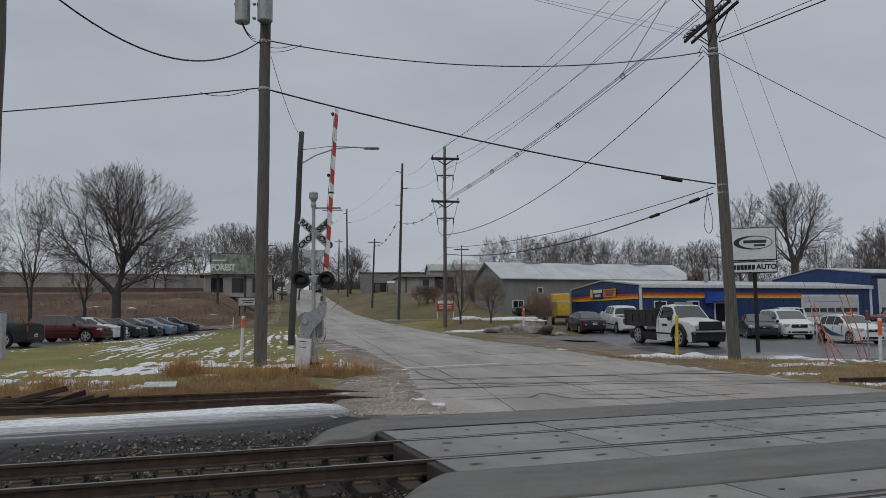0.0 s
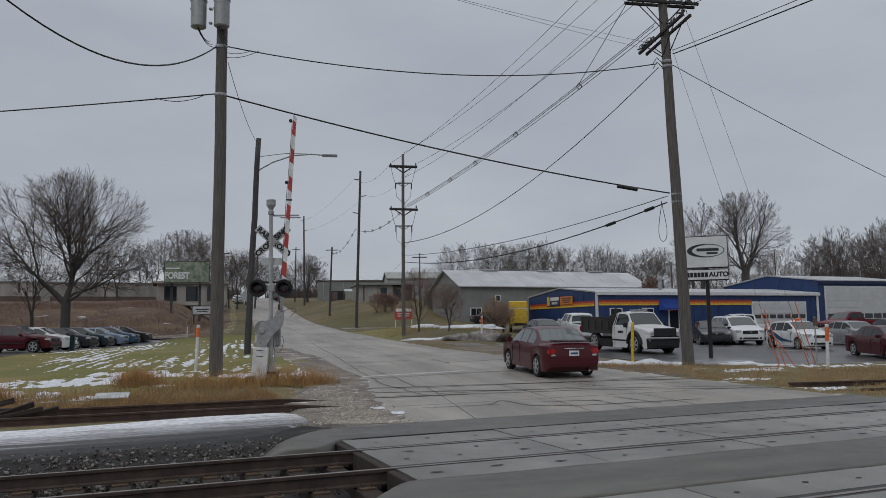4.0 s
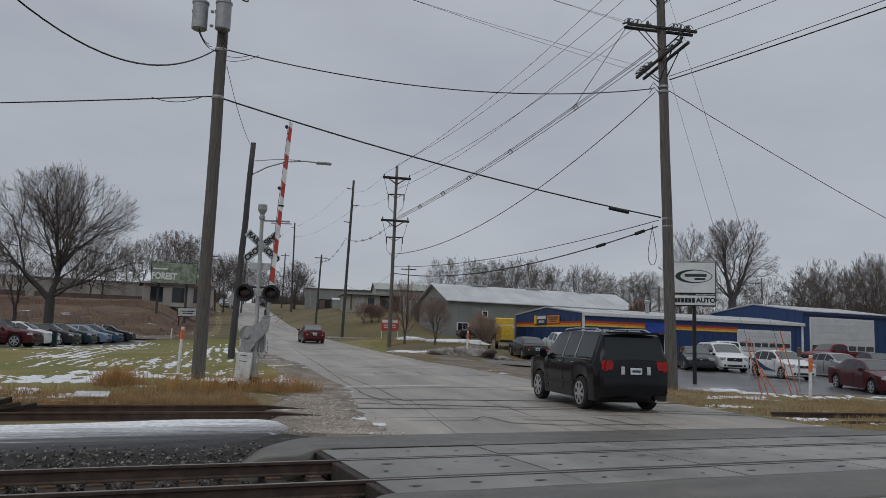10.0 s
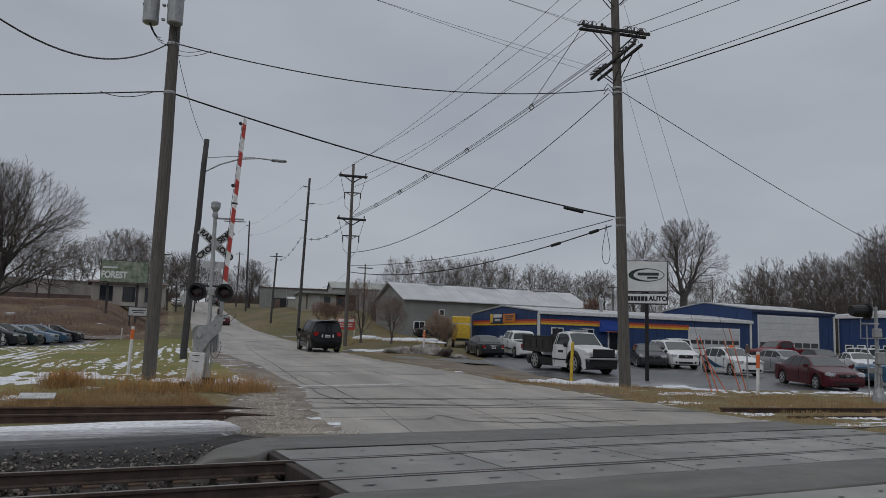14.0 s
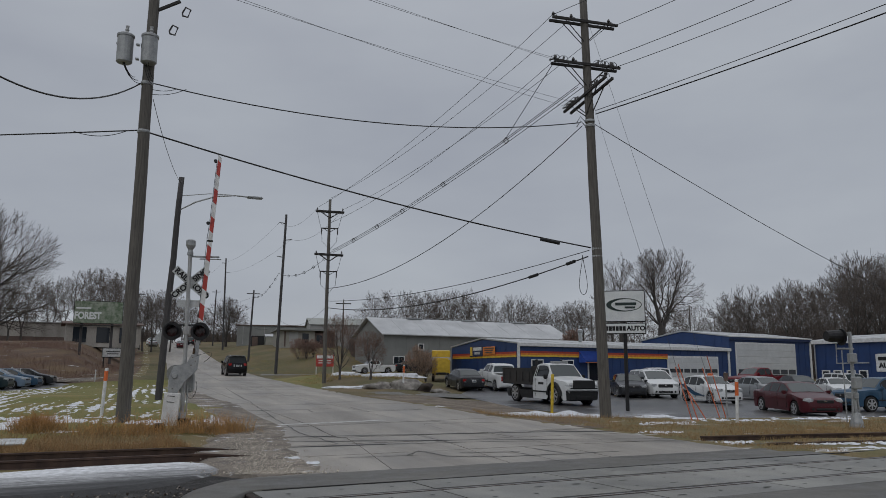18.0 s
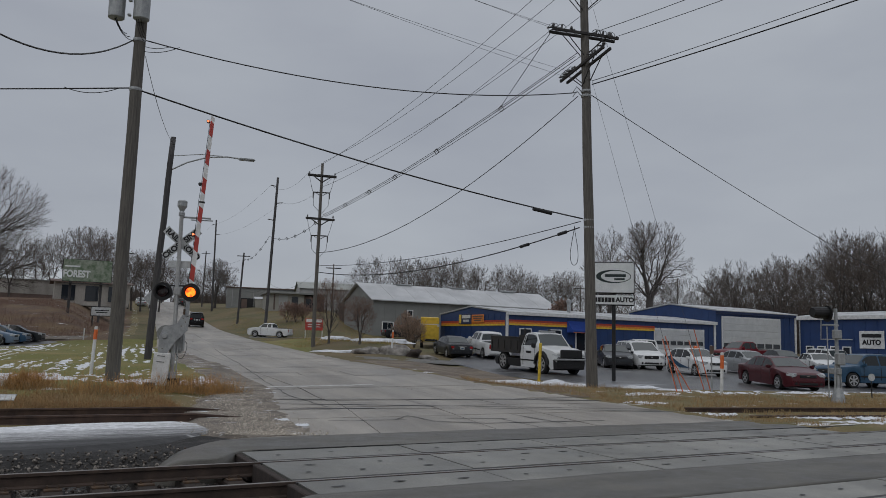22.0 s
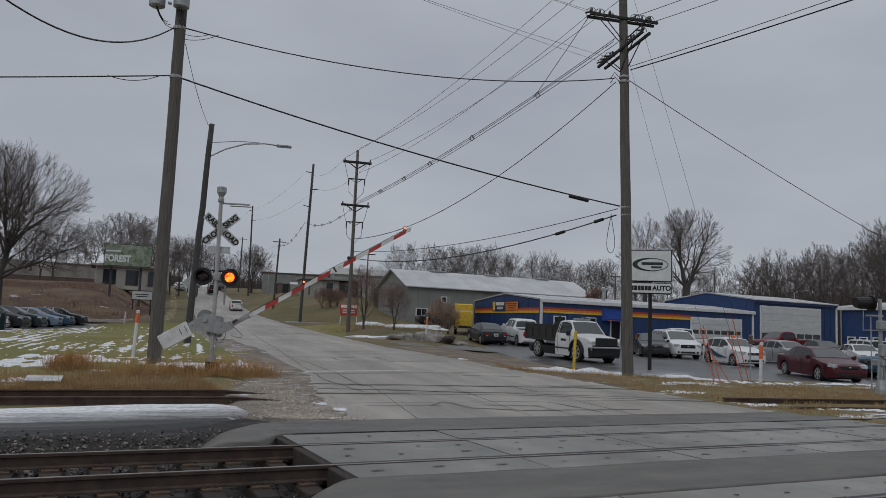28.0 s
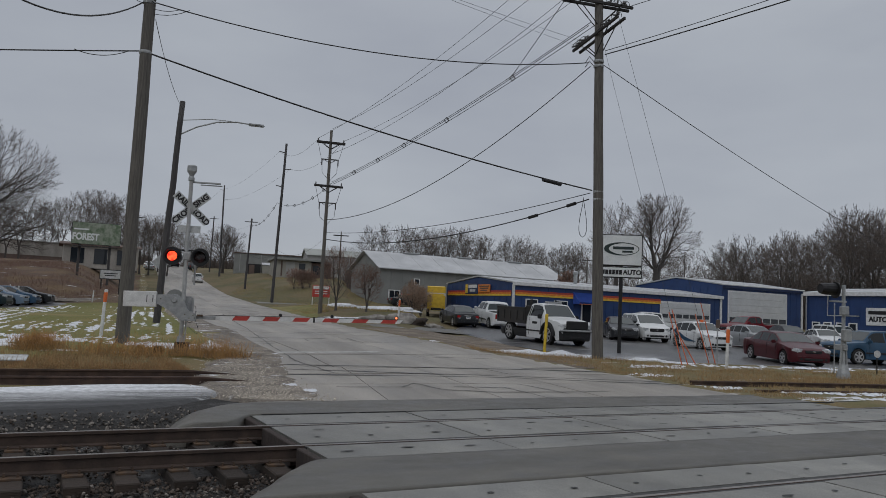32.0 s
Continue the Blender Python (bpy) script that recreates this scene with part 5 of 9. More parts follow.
def build_wires():
    # low heavy cables: foreground pole - left pole - right pole
    wire((-34, 29, 9.0), (-6.0, 24.55, 9.22), 0.25, 0.022, label="heavy black overhead telephone cable")
    wire((-5.85, 24.55, 9.22), (10.42, 28.9, 6.66), 0.25, 0.027, label="heavy black overhead telephone cable")
    wire((-7.45, 13.0, 7.9), (-5.98, 24.5, 10.76), 1.12, 0.022, label="twisted black overhead service cable")
    wire((-5.75, 24.6, 10.85), (10.15, 28.95, 11.85), 0.72, 0.020, label="twisted black overhead service cable")
    wire((-8.0, 24.87, 9.19), (-6.3, 24.60, 9.21), 0.17, 0.012, label="slack black cable loop under the telephone cable")
    wire((-5.7, 24.55, 10.45), (-4.65, 24.9, 10.80), 0.10, 0.010, label="short black tail of a service cable", n=8)
    wire((-5.7, 24.55, 10.62), (-4.9, 24.83, 10.78), 0.08, 0.010, label="short black tail of a service cable", n=8)
    wire((-5.6, 24.6, 10.3), (-6.86, 36.95, 10.5), 0.35, 0.010, label="thin black lamp feed wire")
    # right pole to the blue shop, the sign and beyond
    wire((10.72, 28.8, 11.75), (46.0, 48.8, 5.0), 0.5, 0.018)
    wire((10.75, 28.8, 12.2), (22.4, 4.6, 12.3), 0.3, 0.024, label="heavy black overhead cable")
    wire((10.75, 28.8, 12.35), (22.4, 4.6, 12.7), 0.3, 0.014)
    for k, z0 in ((0, 16.45), (1, 16.1)):
        wire((9.1 + 2.4 * k, 28.8 + 0.25 * k, z0), (21.6 + 1.6 * k, 4.8, 16.4), 0.5, 0.014, "wire_grey", "thin grey overhead conductor wire")
    wire((10.5, 28.9, 14.3), (22.3, 4.6, 14.6), 0.5, 0.014, "wire_grey", "thin grey overhead conductor wire")
    wire((11.7, 29.02, 14.35), (23.2, 4.4, 14.5), 0.5, 0.014, "wire_grey", "thin grey overhead conductor wire")
    # guys
    wire((10.5, 28.9, 16.5), (14.9, 27.7, 0.3), 0.0, 0.006, "wire_grey", "thin steel guy wire", 3)
    wire((10.55, 28.9, 13.2), (12.75, 25.6, 0.2), 0.0, 0.006, "wire_grey", "thin steel guy wire", 3)
    # right pole to the pole in the lawn: primaries and a bundled cable with spacers
    for a, c, drop in (((9.1, 28.8, 16.5), (-0.75, 57.7, 14.15), 0.66), ((9.9, 28.9, 16.4), (0.2, 57.7, 14.9), 0.66), ((11.6, 29.05, 16.3), (1.25, 57.7, 14.1), 0.7)):
        wire(a, c, drop, 0.014, "wire_grey", "thin grey overhead conductor wire", 24)
    A, B = Vector((10.2, 29.0, 13.45)), Vector((0.4, 57.6, 10.75))
    for off in ((0, 0, 0.12), (0.10, 0, -0.05), (-0.10, 0, -0.05)):
        wire(A + Vector(off), B + Vector(off), 0.42, 0.017, label="black covered conductor of a spaced bundle", n=24)
    wire((9.05, 28.76, 14.36), A.lerp(B, 0.19) + Vector((0, 0, -0.12)), 0.0, 0.016, n=4)
    wire((9.05, 28.76, 14.4), (0.3, 57.6, 13.0), 0.7, 0.013, "wire_grey", "thin grey overhead conductor wire", 24)
    for f in (0.19, 0.404, 0.581, 0.712, 0.85):
        p = A.lerp(B, f) - Vector((0, 0, 0.42 * 4 * f * (1 - f)))
        t = thing("cable_spacer", Matrix.Translation(p), "diamond-shaped plastic spacer on a cable bundle", "cable spacer", "cable spacers")
        bm = tube([Vector(q) for q in ((0, 0, 0.16), (0.13, 0, 0.0), (0, 0, -0.14), (-0.13, 0, 0.0), (0, 0, 0.16))], 0.032, 6)
        part("spacer_frame", bm, "porcelain", t)
    # secondary cables
    wire((10.2, 28.95, 11.7), (0.15, 57.7, 8.0), 1.5, 0.022, label="black overhead service cable")
    wire((10.35, 28.9, 6.55), (0.25, 57.7, 7.05), 0.52, 0.016, label="black telephone cable between two wooden poles")
    wire((10.3, 28.92, 6.3), (0.25, 57.7, 6.55), 0.86, 0.026, label="heavy black overhead telephone cable")
    # splice cases on the heavy cables
    for p, q in (((8.2, 28.3, 6.83), (9.0, 28.5, 6.73)), ((8.95, 32.78, 5.92), (9.15, 32.21, 5.97)), ((9.85, 30.20, 6.17), (10.02, 29.72, 6.22))):
        t = thing("splice_case", Matrix.Translation(p), "black splice case on an overhead cable", "splice case", "splice cases")
        v = Vector(q) - Vector(p)
        part("case", rod((0, 0, 0), v, 0.07, 0.07, 10), "wire", t)
    loop = [Vector((10.22 + 0.21 * math.sin(a) * (1 - math.cos(a)) * 0.6, 29.3, 6.42 - 0.80 * (1 - math.cos(a)))) for a in np.linspace(0, 6.283, 25)]
    tagged(part("cable_loop", tube(loop, 0.012), "wire"), "hanging loop of spare black cable", "cable loop")
    # up the road
    for a, c in (((-0.75, 57.7, 14.15), (-5.2, 85.2, 18.3)), ((1.25, 57.7, 14.1), (-3.9, 85.2, 16.4)), ((0.4, 57.6, 10.75), (-5.1, 85.2, 12.6)), ((-5.2, 85.2, 18.3), (-20, 154, 23.3)), ((-3.9, 85.2, 16.4), (-19, 154, 21.4)),
                 ((-5.1, 85.2, 12.6), (-10.5, 115.4, 12.9)), ((-10.5, 115.4, 12.9), (-24.3, 178, 18.5)), ((0.15, 57.7, 6.65), (-4.7, 85.2, 7.4)), ((-4.7, 85.2, 7.4), (-10.6, 115.4, 8.9)), ((-20, 154, 23.3), (-36.4, 196, 21.5))):
        bundle = a in ((0.4, 57.6, 10.75), (-5.1, 85.2, 12.6))
        wire(a, c, 0.9, 0.020 if bundle else 0.010, "wire", "black overhead wire up the road")
        if bundle:
            for f in (0.10, 0.26, 0.42, 0.58, 0.74, 0.90):
                p = Vector(a).lerp(Vector(c), f) - Vector((0, 0, 0.9 * 4 * f * (1 - f)))
                t = thing("cable_spacer", Matrix.Translation(p), "diamond-shaped plastic spacer on a cable bundle", "cable spacer", "cable spacers")
                part("spacer_frame", tube([Vector(q) for q in ((0, 0, 0.14), (0.11, 0, 0.0), (0, 0, -0.13), (-0.11, 0, 0.0), (0, 0, 0.14))], 0.026, 6), "porcelain", t)
    # four thin conductors from the right pole to a pole out of view near the tracks
    for k, (p, q) in enumerate((((9.1, 28.76, 14.4), (-17.0, 12.7, 14.4)), ((9.6, 28.82, 14.4), (-17.0, 12.7, 13.9)), ((10.08, 30.2, 12.95), (-17, 12.7, 13.3)), ((10.2, 29.75, 13.0), (-17, 12.7, 12.8)))):
        wire(p, q, 0.5, 0.007, "wire_grey", "thin grey conductor overhead", 24)


build_wires()


# ---- buildings ----
def frame_of(corner, turn):
    return Matrix.Translation(corner) @ Matrix.Rotation(turn, 4, "Z")


def siding(parent, w, h0, h1, at, axis, mat, name="siding_panel", step=0.9, rib=0.025):
    """Ribbed steel siding over a wall plane: a rib every step."""
    bm = bmesh.new()
    n = int(w / step)
    for i in range(n + 1):
        p = i * w / n
        if axis == "x":
            box((0.05, rib, h1 - h0), (at[0] + p, at[1] - rib / 2, (h0 + h1) / 2), 0, bm=bm)
        else:
            box((rib, 0.05, h1 - h0), (at[0] - rib / 2, at[1] + p, (h0 + h1) / 2), 0, bm=bm)
    return part(name, bm, mat, parent)


def gable_house(name, m, w, d, h, peak, wall, roof, label, category="building", over=0.25):
    """A long shed: ridge along x, front at y=0, gables at x=0 and x=w."""
    t = thing(name, m, label, category)
    th = 0.2
    for nm, sz, at in (("wall", (w, th, h + 0.5), (w / 2, th / 2, h / 2 - 0.25)), ("wall", (w, th, h + 0.5), (w / 2, d - th / 2, h / 2 - 0.25))):
        part(nm, box(sz, at), wall, t)
    for x in (0, w - th):
        bm = bmesh.new()
        pr = [(th, -0.5), (d - th, -0.5), (d - th, h), (d / 2, peak - 0.05), (th, h)]
        a = [bm.verts.new((x, y, z)) for y, z in pr]
        b = [bm.verts.new((x + th, y, z)) for y, z in pr]
        bm.faces.new(a)
        bm.faces.new(b[::-1])
        for i in range(5):
            bm.faces.new((a[i], b[i], b[(i + 1) % 5], a[(i + 1) % 5]))
        bmesh.ops.recalc_face_normals(bm, faces=bm.faces)
        part("gable_wall", bm, wall, t)
    for s in (0, 1):
        bm = bmesh.new()
        y0, y1 = (-over, d / 2) if s == 0 else (d + over, d / 2)
        z0 = h - over * (peak - h) / (d / 2)
        q = [(-over, y0, z0), (w + over, y0, z0), (w + over, y1, peak), (-over, y1, peak)]
        a = [bm.verts.new(v) for v in q]
        b = [bm.verts.new((v[0], v[1], v[2] + 0.09)) for v in q]
        bm.faces.new(a[::-1])
        bm.faces.new(b)
        for i in range(4):
            bm.faces.new((a[i], a[(i + 1) % 4], b[(i + 1) % 4], b[i]))
        seams = []
        k = max(1, int(w / 2.4))
        sl = math.atan2(peak - z0, abs(y1 - y0)) * (1 if s == 0 else -1)
        ln = math.hypot(peak - z0, y1 - y0)
        for i in range(k + 1):
            xx = -over + (w + 2 * over) * i / k
            seams.append(box((0.03, ln, 0.018), (xx, (y0 + y1) / 2, (z0 + peak) / 2 + 0.095), 0, Matrix.Rotation(sl, 4, "X")))
        bmesh.ops.recalc_face_normals(bm, faces=bm.faces)
        rf = part("roof", bm, roof, t)
        for q in seams:
            part("seam", q, roof, rf)
    return t


def window_part(parent, x, z, w, h, y=-0.03, frame_mat="white", panes=2):
    win = part("window", box((w + 0.16, 0.06, h + 0.16), (x, y, z), 0.01), frame_mat, parent)
    for i in range(panes):
        pw = w / panes
        part("pane", box((pw - 0.05, 0.02, h), (x - w / 2 + pw * (i + 0.5), y - 0.03, z), 0), "window", win)
    return win


def garage_door(parent, x0, x1, z0, z1, y=-0.04, windows=True, rows=5):
    door = part("garage_door", box((x1 - x0 + 0.3, 0.06, z1 - z0 + 0.15), ((x0 + x1) / 2, y + 0.01, (z0 + z1) / 2 + 0.07), 0.01), "white", parent, "wide white sectional garage door")
    hh = (z1 - z0) / rows
    for r in range(rows):
        part("door_panel", box((x1 - x0, 0.05, hh - 0.02), ((x0 + x1) / 2, y - 0.03, z0 + hh * (r + 0.5)), 0.012), "door_white", door)
    if windows:
        n = 7
        for i in range(n):
            w = (x1 - x0) / n
            part("pane", box((w - 0.18, 0.02, hh * 0.72), (x0 + w * (i + 0.5), y - 0.06, z0 + hh * (2.5 if z1 - z0 < 3 else 1.75)), 0), "window", door)
    return door


def shop():
    """Blue steel shop with a banded front, parallel to the tracks."""
    g = 0.95
    m = frame_of((16.1, 63.0, g), TURN)
    t = gable_house("auto_shop", m, 24.7, 11.6, 3.35, 3.95, "blue", "metal_roof", "long low blue steel repair shop with red, orange and yellow bands", "shop building", 0.12)
    siding(t, 24.7, 0, 3.3, (0, 0, 0), "x", "blue")
    siding(t, 11.6, 0, 3.2, (0, 0, 0), "y", "blue")
    part("eave_trim", box((25.0, 0.12, 0.30), (12.35, -0.16, 3.28), 0.02), "white", t, "white eave trim")
    for x in (0.0, 24.6):
        part("corner_trim", box((0.24, 0.10, 3.2), (x, -0.06, 1.6), 0.01), "white", t)
    for k, (mat, z, hh) in enumerate((("stripe_red", 2.66, .16), ("stripe_orange", 2.50, .15), ("stripe_yellow", 2.35, .14))):
        part("band", box((16.4, 0.02, hh), (8.4, -0.052, z), 0), mat, t)
        part("band", box((0.02, 11.2, hh), (-0.052, 5.8, z - 0.05), 0), mat, t)
    # sign boards on the gable end: plain shapes
    for y0, y1, mat in ((5.6, 7.9, "blue_dark"), (3.5, 5.55, "stripe_orange")):
        part("gable_sign", box((0.06, y1 - y0, 0.95 if mat != "stripe_orange" else 0.72), (-0.12, (y0 + y1) / 2, 2.86), 0.02), mat, t, "gable sign board in dark blue and yellow shapes")
    part("sign_shape", box((0.03, 0.42, 0.8), (-0.165, 7.6, 2.86), 0.02), "stripe_yellow", t)
    part("sign_shape", box((0.03, 1.5, 0.30), (-0.165, 6.5, 3.06), 0.02), "white", t)
    part("sign_shape", box((0.03, 1.0, 0.22), (-0.165, 6.5, 2.68), 0.02), "white_worn", t)
    for k in range(3):
        part("sign_bar", box((0.03, 1.7 - 0.3 * k, 0.10), (-0.165, 4.5, 3.06 - 0.18 * k), 0), "block_low", t)
    window_part(t, 1.9, 1.45, 1.1, 1.05)
    window_part(t, 5.0, 1.45, 1.3, 1.05)
    bm = bmesh.new()
    q = [(6.3, -0.03, 2.85), (8.5, -0.03, 2.85), (8.5, -0.95, 2.0), (6.3, -0.95, 2.0), (6.3, -0.95, 1.82), (8.5, -0.95, 1.82)]
    vs = [bm.verts.new(v) for v in q]
    bm.faces.new((vs[3], vs[2], vs[1], vs[0]))
    bm.faces.new((vs[4], vs[5], vs[2], vs[3]))
    bmesh.ops.solidify(bm, geom=bm.faces[:], thickness=0.03)
    for x in (6.3, 8.5):
        s = [bm.verts.new(v) for v in ((x, -0.03, 2.83), (x, -0.95, 1.98), (x, -0.95, 1.84), (x, -0.03, 1.84))]
        bm.faces.new(s)
    aw = part("awning", bm, "awning", t, "bright blue sloped awning")
    part("valance_band", box((2.2, 0.02, 0.04), (7.4, -0.99, 1.84), 0), "stripe_orange", aw)
    door = part("entrance_door", box((1.2, 0.06, 2.05), (7.8, -0.05, 1.02), 0.02), "white", t)
    part("pane", box((0.9, 0.03, 1.6), (7.8, -0.09, 1.1), 0), "window", door)
    garage_door(t, 16.7, 23.0, 0.0, 2.45)
    part("vent_pipe", rod((9.0, 3.2, 3.6), (9.0, 3.2, 4.75), 0.17, 0.17, 12), "galv", t)
    part("vent_cap", lathe([(0.17, 4.6), (0.26, 4.7), (0.26, 4.9), (0.1, 5.0)], 12, at=(9.0, 3.2, 0)), "galv", t)
    # taller bay
    m = frame_of((39.6, 71.1, 1.0), TURN)
    t = gable_house("auto_shop", m, 12.0, 12.5, 4.55, 5.35, "blue", "metal_roof", "taller blue steel service bay with one very wide white door", "shop building", 0.12)
    siding(t, 12.0, 0, 4.5, (0, 0, 0), "x", "blue")
    siding(t, 12.5, 0, 4.4, (0, 0, 0), "y", "blue")
    part("eave_trim", box((12.3, 0.12, 0.12), (6, -0.16, 4.58), 0.02), "white", t)
    part("fascia", box((12.3, 0.10, 0.26), (6, -0.15, 4.38), 0.01), "blue_dark", t)
    part("corner_trim", box((0.24, 0.10, 4.4), (11.9, -0.06, 2.2), 0.01), "white", t)
    garage_door(t, 0.9, 9.4, 0, 3.9, rows=6)
    # third building: its long side faces the lot
    m = frame_of((38.6, 56.3, 0.68), TURN - radians(90))
    t = gable_house("auto_shop", m, 22.0, 11.0, 3.75, 4.3, "blue", "metal_roof", "blue steel workshop with a white sign board and a bay door", "shop building", 0.12)
    siding(t, 22.0, 0, 3.7, (0, 0, 0), "x", "blue")
    part("eave_trim", box((22.3, 0.12, 0.30), (11, -0.16, 3.66), 0.02), "white", t)
    garage_door(t, 7.6, 12.0, 0, 2.9)
    for x in (0.9, 1.9, 3.0, 4.0):
        window_part(t, x, 0.95, 0.55, 0.9, panes=1)
    sb = part("sign_board", box((1.9, 0.05, 1.3), (6.0, -0.06, 2.0), 0.02), "white", t, "white sign board with dark lettering")
    lettering("letters", "AUTO", 0.50, Matrix.Translation((6.0, -0.10, 1.80)) @ Matrix.Rotation(radians(90), 4, "X"), "black", sb, 0.01)
    part("bar", box((1.5, 0.02, 0.26), (6.0, -0.095, 2.30), 0), "black", sb)
    part("downpipe", rod((0.12, -0.15, 0.2), (0.12, -0.15, 3.5), 0.05, seg=8), "galv", t)
    part("flood_pipe", tube([(2.0, -0.12, 3.7), (2.0, -0.2, 2.0), (4.6, -0.2, 2.0)], 0.05, 6), "galv", t)
    # tan building in the gap between
    m = frame_of((50, 84, 1.2), TURN)
    gable_house("storage_building", m, 8, 8, 3.2, 4.2, "tan_siding", "metal_roof", "small tan storage building behind the shops", "building")


def far_buildings():
    # grey shed with a long pale roof, beyond the side street
    m = frame_of((7.36, 95.74, 2.24), TURN) @ Matrix.Scale(1.28, 4)
    t = gable_house("storage_shed", m, 22.0, 7.6, 3.55, 5.25, "grey_siding", "metal_roof", "long grey shed with a pale metal roof", "shed", 0.35)
    siding(t, 22.0, 0, 3.5, (0, 0, 0), "x", "grey_siding", step=1.2)
    part("bay_door", box((4.6, 0.08, 3.0), (12.0, -0.05, 1.5), 0.02), "door_white", t)
    window_part(t, 4.0, 2.3, 0.5, 0.5, panes=1)
    w = window_part(t, 1.6, 0.85, 1.1, 0.9)
    part("red_board", box((1.2, 0.04, 0.7), (2.9, -0.05, 0.7), 0.01), "red", t)
    for k in range(3):
        part("ridge_vent", box((1.8, 0.5, 0.16), (5 + 6.5 * k, 3.8, 5.38), 0.03), "galv", t)
    # larger shed behind it
    m = frame_of((-7.7, 134.4, 6.2), radians(10))
    t = thing("office_building", m, "low tan flat-roofed office building above the lawn", "office building")
    part("wall", box((6.2, 8, 4.4), (3.1, 4, 0.75), 0), "tan_siding", t, "tan painted wall")
    part("wall", box((3.6, 8, 4.2), (7.9, 4.1, 0.6), 0), "block_low", t, "dark brick wall")
    part("roof", box((10.6, 9.4, 0.34), (4.9, 3.9, 3.1), 0.03), "grey_siding", t, "flat roof with a grey fascia")
    part("panel", box((0.25, 0.10, 2.6), (1.1, -0.03, 1.5), 0), "block_low", t)
    part("panel", box((1.5, 0.06, 2.4), (2.6, -0.02, 1.5), 0), "pale_block", t)
    part("window", box((1.1, 0.08, 1.8), (4.6, -0.03, 1.6), 0), "window", t)
    part("window", box((1.4, 0.08, 1.5), (7.2, 0.08, 1.5), 0), "window", t)
    m = frame_of((-2.6, 149, 7.0), radians(6))
    t = gable_house("warehouse", m, 15, 11, 4.2, 5.7, "pale_block", "pale_roof", "pale green gabled warehouse behind the office", "warehouse", 0.3)
    m = frame_of((-17.5, 161.0, 7.7), radians(5))
    t = thing("warehouse", m, "long flat grey warehouse near the crest of the road", "warehouse")
    part("wall", box((15.5, 9, 5.0), (7.75, 4.5, 1.3), 0), "grey_siding", t)
    part("roof", box((15.9, 9.4, 0.22), (7.75, 4.5, 3.9), 0.02), "block_low", t)
    for k in range(4):
        part("downpipe", box((0.12, 0.10, 3.6), (1.2 + 4.2 * k, -0.05, 1.9), 0), "pale_block", t)
    m = frame_of((-13.2, 146.0, 6.75), radians(8))
    t = thing("storage_container", m, "dark steel storage container on the rise", "container")
    part("body", box((2.3, 5.0, 2.0), (1.1, 2.5, 1.0), 0.05), "black", t)
    part("door", box((1.0, 0.05, 1.7), (0.6, -0.02, 0.95), 0.02), "block_low", t)
    m = frame_of((-10.7, 146.4, 6.75), radians(8))
    t = gable_house("shed", m, 2.1, 2.6, 1.9, 2.3, "tan_siding", "metal_roof", "small tan garden shed on the rise", "shed", 0.1)
    # long stained block building on the bank
    m = frame_of((-108, 105, 5.6), radians(21.5))
    t = thing("factory", m, "long low stained concrete factory wall on the bank", "factory building")
    part("wall", box((72.5, 14, 2.2), (36.25, 7, 2.9), 0), "block", t)
    part("base_wall", box((72.6, 14.1, 3.0), (36.25, 7, 0.3), 0), "block_low", t)
    part("parapet", box((72.9, 14.4, 0.16), (36.25, 7, 4.06), 0.02), "grey_siding", t)
    for k in range(9):
        part("pilaster", box((0.5, 0.16, 2.2), (4 + 8 * k, -0.06, 2.9), 0.02), "block", t)
    for k, x in enumerate((9, 26, 37, 51, 62)):
        part("rust_stain", box((0.35, 0.02, 1.5 - 0.2 * (k % 3)), (x + 0.6, -0.012, 3.1), 0), "block_low", t)
    part("door", box((1.3, 0.08, 2.2), (55.3, -0.05, 2.1), 0.02), "tan_siding", t)
    for k, x in enumerate((40, 50, 58)):
        part("roof_unit", box((5.5, 3, 0.6), (x, 7, 4.45), 0.05), "metal_roof", t)
    part("annex", box((10, 9, 3.2), (79, 8, 2.6), 0), "tan_siding", t)
    # green-roofed hut under the billboard
    m = frame_of((-33, 106, 5.6), TURN)
    t = gable_house("office_hut", m, 9, 6, 2.5, 2.9, "block", "block_low", "low dark office under the billboard with glazed openings", "building", 0.5)
    for k in range(3):
        part("opening", box((1.6, 0.08, 2.0), (1.6 + 2.8 * k, -0.05, 1.1), 0.02), "window", t)


